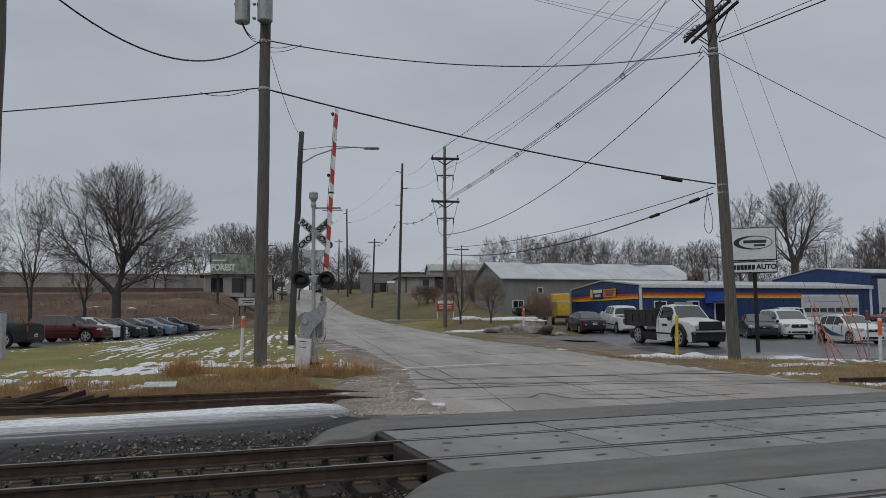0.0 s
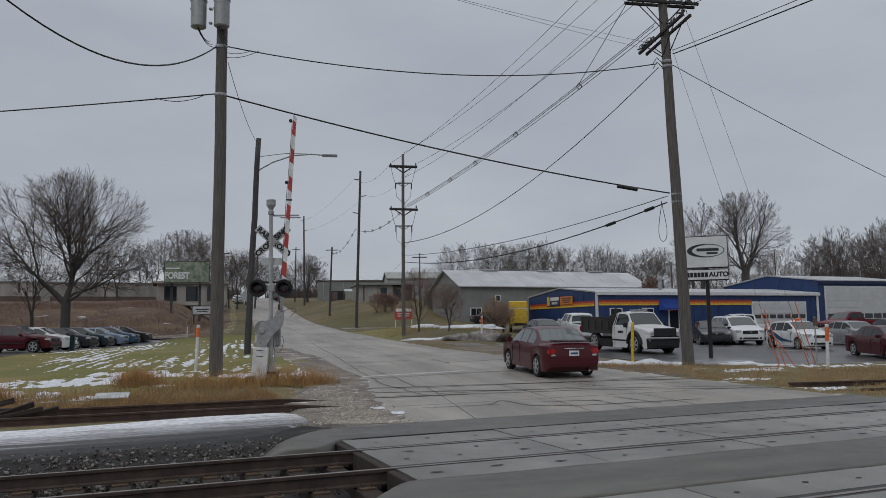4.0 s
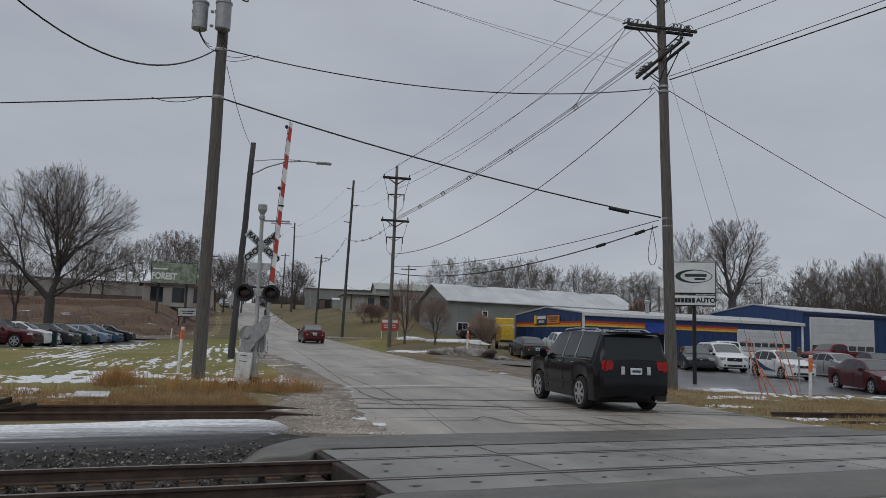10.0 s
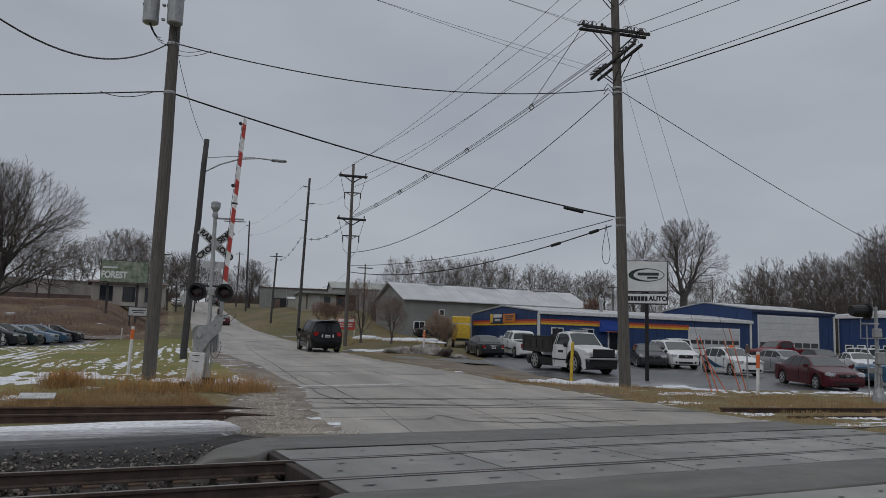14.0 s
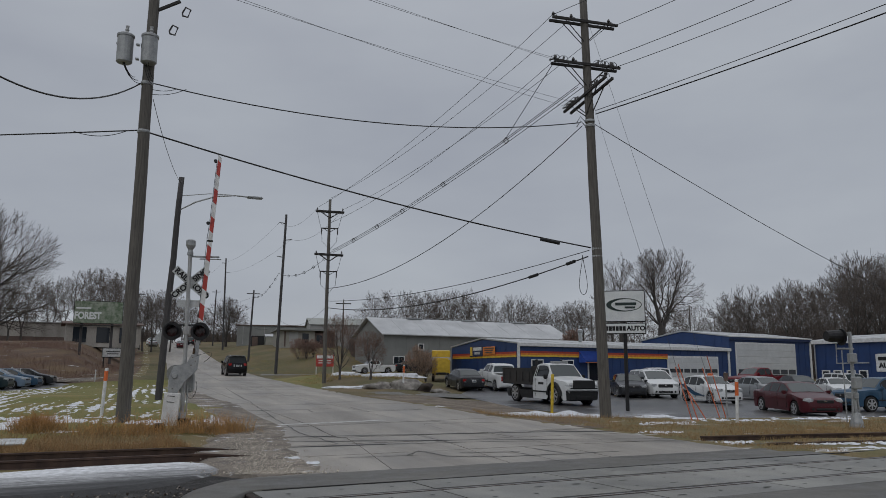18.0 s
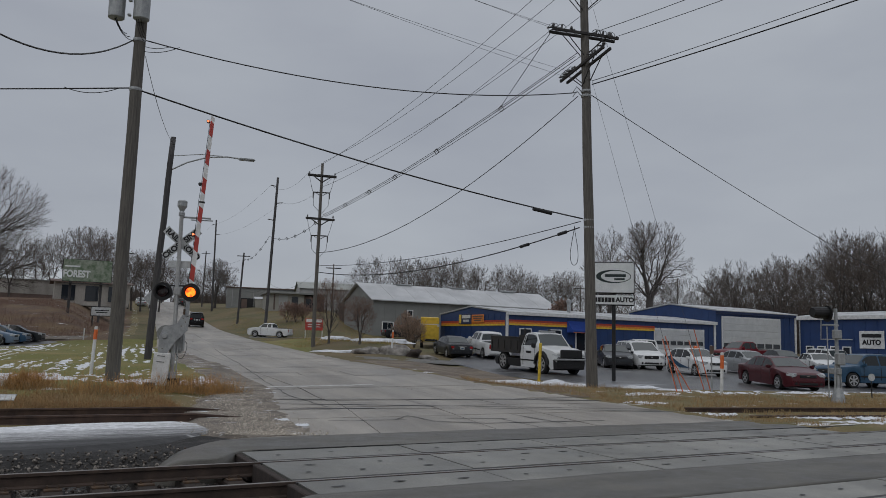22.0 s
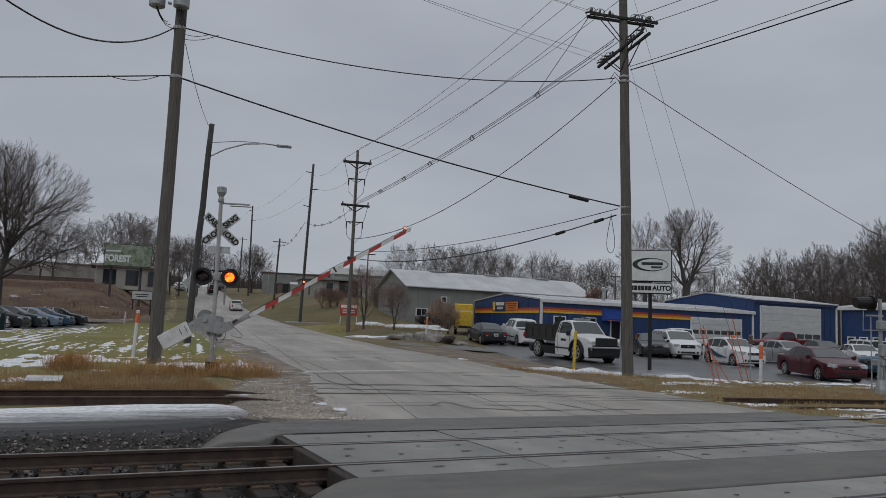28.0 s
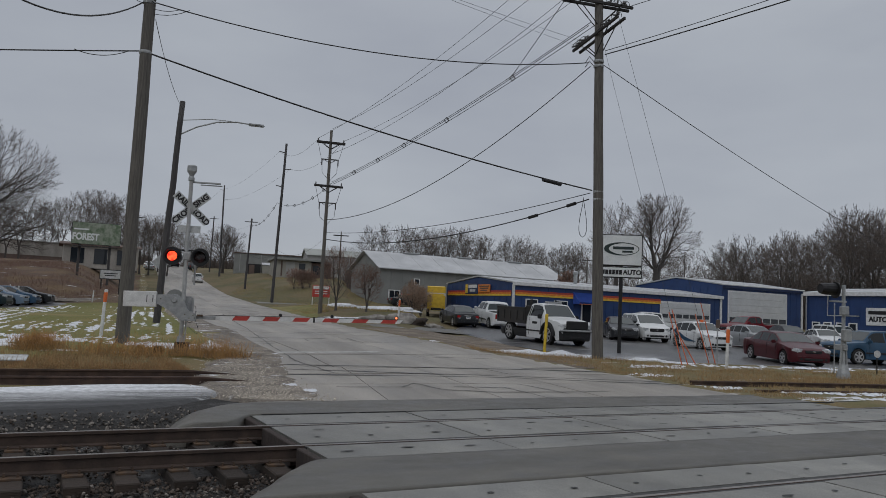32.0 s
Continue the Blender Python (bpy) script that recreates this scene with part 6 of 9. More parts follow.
def signs():
    # tall shop sign: an oval emblem over a name board
    b = Vector((13.4, 33.0, height(13.4, 33.0)))
    t = thing("shop_sign", Matrix.Translation(b) @ Matrix.Rotation(radians(-19), 4, "Z"), "white two-panel shop sign with a dark oval emblem", "shop sign")
    part("post", rod((0, 0, -0.2), (0, 0, 5.4), 0.085, 0.085, 12), "black", t)
    up = part("upper_panel", box((1.86, 0.26, 1.42), (-0.02, 0, 4.66), 0.02), "black", t)
    part("face", box((1.78, 0.02, 1.34), (-0.02, -0.135, 4.66), 0.01), "sign_face", up)
    lo = part("lower_panel", box((1.86, 0.26, 0.50), (-0.02, 0, 3.66), 0.02), "black", t)
    part("face", box((1.78, 0.02, 0.42), (-0.02, -0.135, 3.66), 0.01), "sign_face", lo)
    # emblem: open crescent and ellipse
    bm = bmesh.new()
    o, i = [], []
    for k in range(48):
        a = 2 * math.pi * k / 48
        th = 0.10 * (0.35 + 0.65 * max(0, -math.cos(a)))
        o.append(bm.verts.new((-0.02 + 0.78 * math.cos(a), -0.152, 4.72 + 0.30 * math.sin(a))))
        i.append(bm.verts.new((0.03 + (0.74 - th * 1.3) * math.cos(a), -0.152, 4.72 + (0.285 - th * 0.75) * math.sin(a))))
    for k in range(48):
        bm.faces.new((o[k], o[(k + 1) % 48], i[(k + 1) % 48], i[k]))
    part("emblem", bm, "sign_green", up, "dark green open oval emblem")
    part("emblem_bar", box((0.92, 0.006, 0.13), (0.06, -0.152, 4.76), 0), "sign_green", up)
    part("emblem_bar", box((0.46, 0.006, 0.09), (0.24, -0.152, 4.60), 0), "sign_green", up)
    lettering("letters", "AUTO", 0.285, Matrix.Translation((0.475, -0.15, 3.66)) @ Matrix.Rotation(radians(90), 4, "X"), "black", lo, 0.004)
    for k in range(6):
        part("bar", box((0.130, 0.006, 0.205), (-0.80 + 0.152 * k, -0.15, 3.66), 0), "black", lo)
    # billboard
    b = Vector((-24.0, 87.2, height(-24.0, 87.2)))
    t = thing("billboard", Matrix.Translation(b) @ Matrix.Rotation(radians(12), 4, "Z"), "green forest billboard on dark posts", "billboard")
    z0 = 6.95 - b.z
    part("board", box((4.85, 0.25, 2.4), (0, 0, z0 + 1.2), 0.03), "black", t)
    f = part("poster", box((4.75, 0.02, 2.3), (0, -0.135, z0 + 1.2), 0), "bill_green", t, "printed green forest poster")
    lettering("letters", "FOREST", 1.05, Matrix.Translation((-1.05, -0.15, z0 + 0.80)) @ Matrix.Rotation(radians(90), 4, "X") @ Matrix.Diagonal((0.72, 0.95, 1, 1)), "sign_face", f, 0.004)
    part("bar", box((1.5, 0.006, 0.16), (-1.5, -0.15, z0 + 1.62), 0), "sign_face", f)
    for x in (-1.6, 1.4):
        part("post", rod((x, 0.1, -0.3), (x, 0.1, z0), 0.14, 0.14, 10), "dark_pole", t)
    part("catwalk", box((4.4, 0.5, 0.08), (0, -0.2, z0 - 0.2), 0), "dark_pole", t)
    # small white sign below it
    b = Vector((-21.2, 84, height(-21.2, 84)))
    t = thing("ground_sign", Matrix.Translation(b + Vector((-0.2, 0, 0.55))), "small pale sign board on a dark frame by the lawn", "sign")
    part("board", box((2.2, 0.15, 1.0), (0, 0, 1.35), 0.03), "black", t)
    part("face", box((2.05, 0.02, 0.85), (0, -0.085, 1.35), 0), "white_worn", t)
    for x in (-.9, .9):
        part("post", box((0.12, 0.12, 2.2), (x, 0, 0.2), 0), "black", t)
    for k in range(2):
        part("bar", box((1.4 - .3 * k, 0.01, 0.09), (0, -0.10, 1.45 - 0.22 * k), 0), "black", t)
    # red and white board in the lawn
    b = Vector((0.15, 70, height(0.15, 70)))
    t = thing("yard_sign", Matrix.Translation(b) @ Matrix.Diagonal((0.74, 1, 0.9, 1)), "red and white notice board on two white posts", "sign")
    part("board", box((2.1, 0.1, 1.15), (0, 0, 1.35), 0.02), "red", t)
    part("band", box((1.9, 0.02, 0.30), (0, -0.06, 1.72), 0), "white", t)
    for k in range(2):
        part("bar", box((1.5, 0.02, 0.09), (0, -0.06, 1.35 - 0.22 * k), 0), "white", t)
    for x in (-1.0, 1.0):
        part("post", box((0.09, 0.09, 1.9), (x, 0.02, 0.85), 0), "white", t)


shop()
far_buildings()
signs()


# ---- vehicles ----
SHAPES = dict(
    sedan=dict(top=[(0, .50), (.012, .66), (.03, .70), (.15, .715), (.30, .965), (.37, 1), (.52, 1), (.585, .975), (.745, .70), (.955, .575), (.985, .52), (1, .40)], belt=.66, rear=(.165, .295), front=(.595, .735), side=((.235, .36), (.375, .515), (.53, .68)), wheels=(.195, .805), arch=.36),
    hatch=dict(top=[(0, .42), (.01, .62), (.045, .70), (.14, .93), (.24, .985), (.45, 1), (.55, .975), (.74, .69), (.945, .58), (.985, .5), (1, .38)], belt=.62, rear=(.05, .13), front=(.56, .73), side=((.14, .27), (.285, .46), (.475, .66)), wheels=(.17, .81), arch=.37),
    wagon=dict(top=[(0, .42), (.008, .60), (.03, .68), (.09, .93), (.17, .985), (.42, 1), (.55, .98), (.72, .66), (.95, .57), (.985, .5), (1, .38)], belt=.60, rear=(.035, .085), front=(.56, .71), side=((.11, .25), (.265, .42), (.435, .64)), wheels=(.19, .81), arch=.38),
    suv=dict(top=[(0, .36), (.006, .56), (.02, .64), (.055, .95), (.09, .985), (.40, 1), (.55, .985), (.60, .955), (.725, .665), (.96, .60), (.988, .54), (1, .40)], belt=.63, rear=(.0195, .0545), front=(.605, .715), side=((.085, .275), (.295, .435), (.455, .655)), wheels=(.215, .795), arch=.43),
    van=dict(top=[(0, .36), (.006, .55), (.02, .62), (.06, .94), (.11, .985), (.45, 1), (.60, .975), (.82, .64), (.955, .55), (.988, .47), (1, .36)], belt=.58, rear=(.026, .056), front=(.62, .80), side=((.085, .28), (.295, .47), (.485, .72)), wheels=(.19, .80), arch=.36),
    pickup=dict(top=[(0, .36), (.004, .62), (.02, .635), (.37, .635), (.375, .66), (.405, .95), (.43, .985), (.50, 1), (.58, .985), (.61, .96), (.725, .68), (.955, .62), (.985, .56), (1, .42)], belt=.66, rear=(.378, .402), front=(.612, .715), side=((.415, .495), (.51, .655)), wheels=(.20, .795), arch=.40, bed=(.015, .365)),
    chassis=dict(top=[(0, .26), (.004, .33), (.02, .34), (.485, .34), (.49, .66), (.505, .95), (.53, .985), (.59, 1), (.655, .985), (.68, .96), (.77, .665), (.95, .60), (.985, .545), (1, .44)], belt=.64, rear=(.493, .503), front=(.682, .765), side=((.515, .53), (.54, .715)), wheels=(.19, .82), arch=.40),
    crew=dict(top=[(0, .36), (.004, .62), (.02, .635), (.31, .635), (.315, .66), (.34, .95), (.365, .985), (.46, 1), (.58, .985), (.62, .96), (.735, .68), (.955, .62), (.985, .56), (1, .42)], belt=.66, rear=(.318, .337), front=(.622, .725), side=((.355, .455), (.475, .665)), wheels=(.19, .80), arch=.40, bed=(.015, .305)),
)


def wheel_part(parent, x, y, r, w, side, big=False):
    rows = [(r * 0.68, -w / 2), (r * 0.93, -w / 2), (r, -w * 0.36), (r, w * 0.36), (r * 0.93, w / 2), (r * 0.68, w / 2)]
    wheel = part("wheel", lathe(rows, 22, "Y", at=(x, y, r)), "rubber", parent, smooth=False)
    yo = y + side * (w / 2 - 0.02)
    bm = lathe([(r * 0.70, 0), (r * 0.69, 0.012), (r * 0.57, 0.016)], 20, "Y", at=(x, yo - 0.004, r)) if side > 0 else lathe([(r * 0.70, 0), (r * 0.69, -0.012), (r * 0.57, -0.016)], 20, "Y", at=(x, yo + 0.004, r))
    part("wheel_disc", bm, "trim", wheel)
    n = 7 if big else 6
    sp = bmesh.new()
    for k in range(n):
        a = 2 * math.pi * k / n
        m = Matrix.Translation((x, yo + side * 0.016, r)) @ Matrix.Rotation(a, 4, "Y")
        bmesh.ops.create_cube(sp, size=1, matrix=m @ Matrix.Translation((0, 0, r * 0.33)) @ Matrix.Diagonal((r * 0.19, 0.022, r * 0.62, 1)))
    lathe([(r * 0.12, side * 0.0), (r * 0.16, side * 0.01), (r * 0.10, side * 0.02)], 12, "Y", bm=sp, at=(x, yo + side * 0.012, r))
    ring_o = [(r * 0.72, 0.0), (r * 0.72, side * 0.022), (r * 0.63, side * 0.022), (r * 0.63, 0)]
    rr = []
    for q, h in ring_o:
        rr.append([sp.verts.new((x + q * math.cos(2 * math.pi * i / 20), yo + h, r + q * math.sin(2 * math.pi * i / 20))) for i in range(20)])
    for a, b in zip(rr, rr[1:]):
        for i in range(20):
            sp.faces.new((a[i], a[(i + 1) % 20], b[(i + 1) % 20], b[i]))
    part("rim", sp, "rim", wheel)
    return wheel


def car(name, shape, size, paint, m, label, category="car", wheel_r=None, trim=False, chrome=False, plate_back=True, rack=False, tint="car_glass", screen="screen_glass"):
    L, W, H = size
    S = SHAPES[shape]
    hw = W / 2
    r = wheel_r or (0.325 if H < 1.6 else 0.37 if H < 1.85 else 0.40)
    t = thing(name, m, label, category, "vehicles")
    clear = 0.20 if H < 1.6 else 0.27
    zb = S["belt"] * H
    tu, tz = [p[0] for p in S["top"]], [p[1] * H for p in S["top"]]

    def sect(u):
        x = (u - 0.5) * L
        zt = float(np.interp(u, tu, tz))
        endk = 1 - 0.16 * max(0, 1 - u / 0.07) ** 2 - 0.20 * max(0, 1 - (1 - u) / 0.10) ** 2
        h = hw * endk
        low = clear + 0.16 * max(0, 1 - u / 0.05) + 0.06 * max(0, 1 - (1 - u) / 0.05)
        for wu in S["wheels"]:
            dx = abs(u - wu) * L
            ra = r + 0.075
            if dx < ra:
                low = max(low, r + math.sqrt(ra * ra - dx * dx) * 0.96)
        belt = min(zb, zt - 0.035)
        k = min(1, max(0, (zt - zb) / (H - zb)))
        top = h * (0.90 - 0.17 * k)
        zl = min(low, belt - 0.12)
        mid = max(zl + 0.04, min(belt - 0.05, zl + 0.55 * (belt - zl)))
        return x, [(h * 0.72, zl), (h * 0.955, zl), (h, mid), (h * 0.975, belt), (top, zt - 0.012), (top * 0.5, zt + 0.018 * (1 if k > 0.8 else 0.7)), (0, zt + 0.024)]

    us = set(tu)
    us |= {i / 34 for i in range(35)}
    for wu in S["wheels"]:
        us |= {wu + (r + 0.075) / L * f for f in (-1.0, -.97, -.85, -.65, -.4, -.15, .15, .4, .65, .85, .97, 1.0)}
    us = sorted(u for u in us if 0 <= u <= 1)
    us = [u for i, u in enumerate(us) if i == 0 or u - us[i - 1] > 0.0012]
    bm = bmesh.new()
    rings = []
    for u in us:
        x, pr = sect(u)
        rings.append([bm.verts.new((x, -y, z)) for y, z in pr[:-1]] + [bm.verts.new((x, 0, pr[-1][1]))] + [bm.verts.new((x, y, z)) for y, z in pr[-2::-1]])
    n = len(rings[0])
    for a, b in zip(rings, rings[1:]):
        for i in range(n):
            bm.faces.new((a[i], a[(i + 1) % n], b[(i + 1) % n], b[i]))
    bm.faces.new(rings[0])
    bm.faces.new(rings[-1][::-1])
    bmesh.ops.recalc_face_normals(bm, faces=bm.faces)
    body = part("body", bm, paint, t, smooth=True)
    body.data.set_sharp_from_angle(angle=radians(32))

    def glass(nm, ua, ub, kind):
        g = bmesh.new()
        cols = []
        for i in range(6):
            u = ua + (ub - ua) * i / 5
            x, pr = sect(u)
            if kind in (-1, 1):
                (y3, z3), (y4, z4) = pr[3], pr[4]
                c = []
                for f in (0.10, 0.88):
                    c.append(g.verts.new((x, kind * (y3 + (y4 - y3) * f + 0.006), z3 + (z4 - z3) * f)))
            else:
                c = []
                yy, zz = [p[0] for p in pr[4:]][::-1], [p[1] for p in pr[4:]][::-1]
                for f in (-0.93, -0.5, 0, 0.5, 0.93):
                    y = f * pr[4][0]
                    c.append(g.verts.new((x + (0.004 if u > .5 else -0.004), y, float(np.interp(abs(y), yy, zz)) + 0.007)))
            cols.append(c)
        for a, b in zip(cols, cols[1:]):
            for j in range(len(a) - 1):
                g.faces.new((a[j], a[j + 1], b[j + 1], b[j]))
        bmesh.ops.recalc_face_normals(g, faces=g.faces)
        return part(nm, g, tint if kind else screen or tint, t, smooth=True)

    glass("windscreen", S["front"][0], S["front"][1], 0)
    glass("rear_window", S["rear"][0], S["rear"][1], 0)
    for ua, ub in S["side"]:
        for s in (-1, 1):
            glass("side_window", ua, ub, s)
    # seams, handles, mouldings
    for s in (-1, 1):
        for (ua, ub) in S["side"][-2:]:
            u = ub + 0.004
            x, pr = sect(u)
            part("door_seam", box((0.012, 0.012, pr[3][1] - clear - 0.16), (x, s * (pr[2][0] - 0.001), (pr[3][1] + clear) / 2 + 0.06), 0), "trim", body)
            x, pr = sect(ua + 0.02)
            part("door_handle", box((0.17, 0.03, 0.03), (x, s * (pr[3][0] + 0.006), pr[3][1] - 0.09), 0.008), "chrome" if chrome else paint, body)
        x, pr = sect(S["front"][1] - 0.035)
        part("mirror", box((0.13, 0.22, 0.15 if H < 1.8 else 0.22), (x - 0.05, s * (pr[3][0] + 0.12), zb + 0.07), 0.035, seg=2), paint if not trim else "trim", t)
        if trim or H > 1.6:
            part("side_moulding", box((0.42 * L, 0.02, 0.07), (0.0, s * (hw * 0.998), clear + 0.30 * H * 0.6), 0.006), "trim", t)
        if chrome:
            x0, x1 = (S["side"][0][0] - 0.5) * L, (S["side"][-1][1] - 0.5) * L
            part("window_trim", box((x1 - x0, 0.014, 0.022), ((x0 + x1) / 2, s * (hw * 0.975 + 0.006), zb + 0.015), 0), "chrome", t)
            for u in (S["side"][1][1] + 0.009, S["side"][0][1] + 0.009):
                x, pr = sect(u)
                (y3, z3), (y4, z4) = pr[3], pr[4]
                part("pillar_trim", rod((x, s * (y3 + 0.002), z3 + 0.02), (x - 0.02, s * (y4 + 0.010), z4 - 0.03), 0.022, seg=6), "chrome", t)
    # ends: bumpers, grille, lamps, plates
    xr, xf = -L / 2, L / 2
    zl = zb - 0.20 if H < 1.6 else zb - 0.22
    part("rear_bumper", box((0.16, W * 0.86, 0.17), (xr + 0.06, 0, clear + 0.25), 0.05, seg=2), "trim" if trim else paint, t)
    part("front_bumper", box((0.20, W * 0.80, 0.20), (xf - 0.08, 0, clear + 0.22), 0.05, seg=2), "trim" if trim else paint, t)
    part("underbody", box((L * 0.86, W * 0.74, 0.12), (0, 0, clear + 0.03), 0.02), "trim", t)
    fz = 0.50 * H if H < 1.6 else 0.47 * H
    g = part("grille", box((0.06, W * (0.40 if H < 1.6 else 0.46), 0.13 if H < 1.6 else 0.20), (xf - 0.012, 0, fz - 0.03), 0.02), "trim", t)
    part("badge", box((0.02, 0.13, 0.05), (xf + 0.022, 0, fz - 0.02), 0.008), "chrome", g)
    if chrome:
        part("grille_bar", box((0.03, W * 0.48, 0.03), (xf + 0.012, 0, fz - 0.02), 0.008), "chrome", g)
    part("intake", box((0.06, W * 0.46, 0.12), (xf + 0.0, 0, clear + 0.16), 0.02), "trim", t)
    for s in (-1, 1):
        hl = part("headlight", box((0.36, 0.40, 0.17), (xf - 0.20, s * W * 0.340, fz + 0.015), 0.045, Matrix.Rotation(-s * 0.42, 4, "Z") @ Matrix.Rotation(0.12, 4, "Y"), seg=2), "lamp_clear", t)
        part("lamp_bowl", box((0.02, 0.16, 0.09), (xf - 0.045, s * W * 0.315, fz + 0.005), 0.02, Matrix.Rotation(-s * 0.42, 4, "Z")), "chrome", hl)
        if H < 1.8:
            part("fog_lamp", lathe([(0.0, 0), (0.06, 0.0), (0.07, -0.03)], 12, "X", at=(xf + 0.022, s * W * 0.30, clear + 0.17)), "trim", t)
        tall = shape in ("suv", "van", "wagon")
        if shape in ("pickup", "crew"):
            part("tail_lamp", box((0.10, 0.13, 0.34), (xr + 0.045, s * W * 0.385, 0.50 * H), 0.015), "lamp_red", t)
        else:
            tl = part("tail_lamp", box((0.26, 0.31, 0.26 if tall else 0.20), (xr + 0.125, s * W * 0.365, zl + (0.10 if tall else 0.03)), 0.035, Matrix.Rotation(s * 0.30, 4, "Z"), seg=2), "lamp_red", t)
            if not tall:
                part("reverse_lamp", box((0.05, 0.20, 0.055), (xr + 0.012, s * W * 0.345, zl - 0.075), 0.015, Matrix.Rotation(s * 0.30, 4, "Z")), "lamp_clear", tl)
    pz = zl - 0.02 if shape in ("sedan", "suv") else clear + 0.36
    pt = part("number_plate", box((0.02, 0.31, 0.16), (xr - 0.012, 0, pz), 0.005), "white", t)
    part("bar", box((0.006, 0.22, 0.055), (xr - 0.024, 0, pz), 0), "paint_blue", pt)
    if shape == "sedan":
        part("boot_trim", box((0.02, 0.62, 0.03), (xr - 0.006, 0, pz + 0.14), 0.006), "chrome", t)
    if shape in ("suv", "sedan"):
        part("exhaust_pipe", rod((xr + 0.25, -W * 0.27, clear + 0.04), (xr + 0.01, -W * 0.27, clear + 0.03), 0.035, seg=10), "chrome", t)
    if rack:
        for s in (-1, 1):
            part("roof_rail", tube([((.10 - .5) * L, s * hw * 0.66, H * 0.985), ((.16 - .5) * L, s * hw * 0.66, H + 0.05), ((.42 - .5) * L, s * hw * 0.66, H + 0.06), ((.54 - .5) * L, s * hw * 0.66, H + 0.03), ((.57 - .5) * L, s * hw * 0.66, H * 0.98)], 0.022, 6), "chrome", t)
    if S.get("bed"):
        a, b = ((q - 0.5) * L for q in S["bed"])
        part("cargo_bed", box((b - a, W * 0.80, 0.012), ((a + b) / 2, 0, 0.635 * H + 0.034), 0), "trim", t)
    for u in S["wheels"]:
        for s in (-1, 1):
            wheel_part(t, (u - 0.5) * L, s * (hw - 0.13), r, 0.22 if H < 1.6 else 0.26, s, big=H > 1.8)
    return t


def stand(x, y, heading, dz=0.0):
    """A pose on the ground, nose along heading, level with the land's slope."""
    h = radians(heading)
    c, s = math.cos(h), math.sin(h)
    e = 1.3
    zf, zr = height(x + c * e, y + s * e), height(x - c * e, y - s * e)
    pitch = math.degrees(math.atan2(zf - zr, 2 * e))
    return pose(x, y, (zf + zr) / 2 + dz, 0, -pitch, heading)


MAROON = car("sedan", "sedan", (4.80, 1.80, 1.47), "sedan_maroon", stand(8.8, 15.6, 118), "maroon four-door sedan with a rear lip, driving on the road", tint="sky_toned_glass", screen="sky_toned_glass")
part("rear_spoiler", box((0.20, 1.30, 0.03), (-2.20, 0, 1.10), 0.012, seg=2), "trim", MAROON)
BLACK = car("suv", "suv", (5.27, 2.02, 2.00), "suv_black", stand(10.4, 13.4, 118), "large black sport utility vehicle with chrome window trim", "suv", 0.41, chrome=True, rack=True, screen="")
part("rear_spoiler", box((0.22, 1.35, 0.05), (-2.42, 0, 1.95), 0.02, seg=2), "suv_black", BLACK)
for s in (-0.46, 0.46):
    part("reverse_lamp", box((0.03, 0.10, 0.20), (-2.63, s * 0.75, 1.03), 0.01), "lamp_clear", BLACK)
WHITE = car("pickup_truck", "pickup", (4.60, 1.68, 1.50), "paint_white", stand(1.7, 84.8, 180), "white compact pickup truck, driving out of a side street", "pickup truck", 0.32)


def dump_truck(x, y, heading):
    t = car("dump_truck", "chassis", (6.2, 2.05, 2.06), "paint_white", stand(x, y, heading, 0.0), "white flatbed dump truck with a black steel bed, parked nose out", "truck", 0.49, trim=True)
    body = next(c for c in t.children if c.name.startswith("body"))
    body.data.materials.append(M["trim"])
    for f in body.data.polygons:
        if f.center.x < -0.04 or f.center.z < 0.52 or (f.center.x > 2.95 and f.center.z < 0.8):
            f.material_index = 1
    bed = part("dump_bed", box((3.1, 2.25, 0.22), (-1.62, 0, 1.05), 0.01), "dump_bed", t, "black steel dump bed with ribbed sides")
    for s in (-1, 1):
        side = part("bed_side", box((3.1, 0.06, 0.62), (-1.62, s * 1.10, 1.44), 0.01), "dump_bed", bed)
        for k in range(5):
            part("rib", box((0.07, 0.05, 0.5), (-3.0 + 0.70 * k, s * 1.15, 1.36), 0.008), "dump_bed", bed)
        part("rail_cap", box((3.14, 0.10, 0.06), (-1.62, s * 1.11, 1.77), 0.01), "dump_bed", bed)
    part("bed_front", box((0.06, 2.2, 0.80), (-0.07, 0, 1.5), 0.01), "dump_bed", bed)
    part("bed_gate", box((0.06, 2.2, 0.52), (-3.17, 0, 1.44), 0.01), "dump_bed", bed)
    for s in (-1, 1):
        part("bed_post", box((0.10, 0.10, 1.05), (-0.10, s * 0.75, 1.72), 0.01), "black", bed)
        part("fender_flare", tube([(2.016 + 0.60 * math.cos(a), s * 1.03, 0.49 + 0.60 * math.sin(a)) for a in np.linspace(0.0, 3.14, 12)], 0.085, 6), "trim", t)
    part("grille_frame", box((0.10, 1.25, 0.40), (3.12, 0, 1.06), 0.03), "trim", t)
    part("steel_bumper", box((0.16, 1.95, 0.10), (3.12, 0, 0.78), 0.03), "galv", t)
    part("light_bar", box((0.25, 0.9, 0.09), (0.85, 0, 2.12), 0.02), "galv", t)
    part("door_bar", box((0.5, 0.01, 0.12), (0.75, -1.018, 1.05), 0), "black", t)
    return t


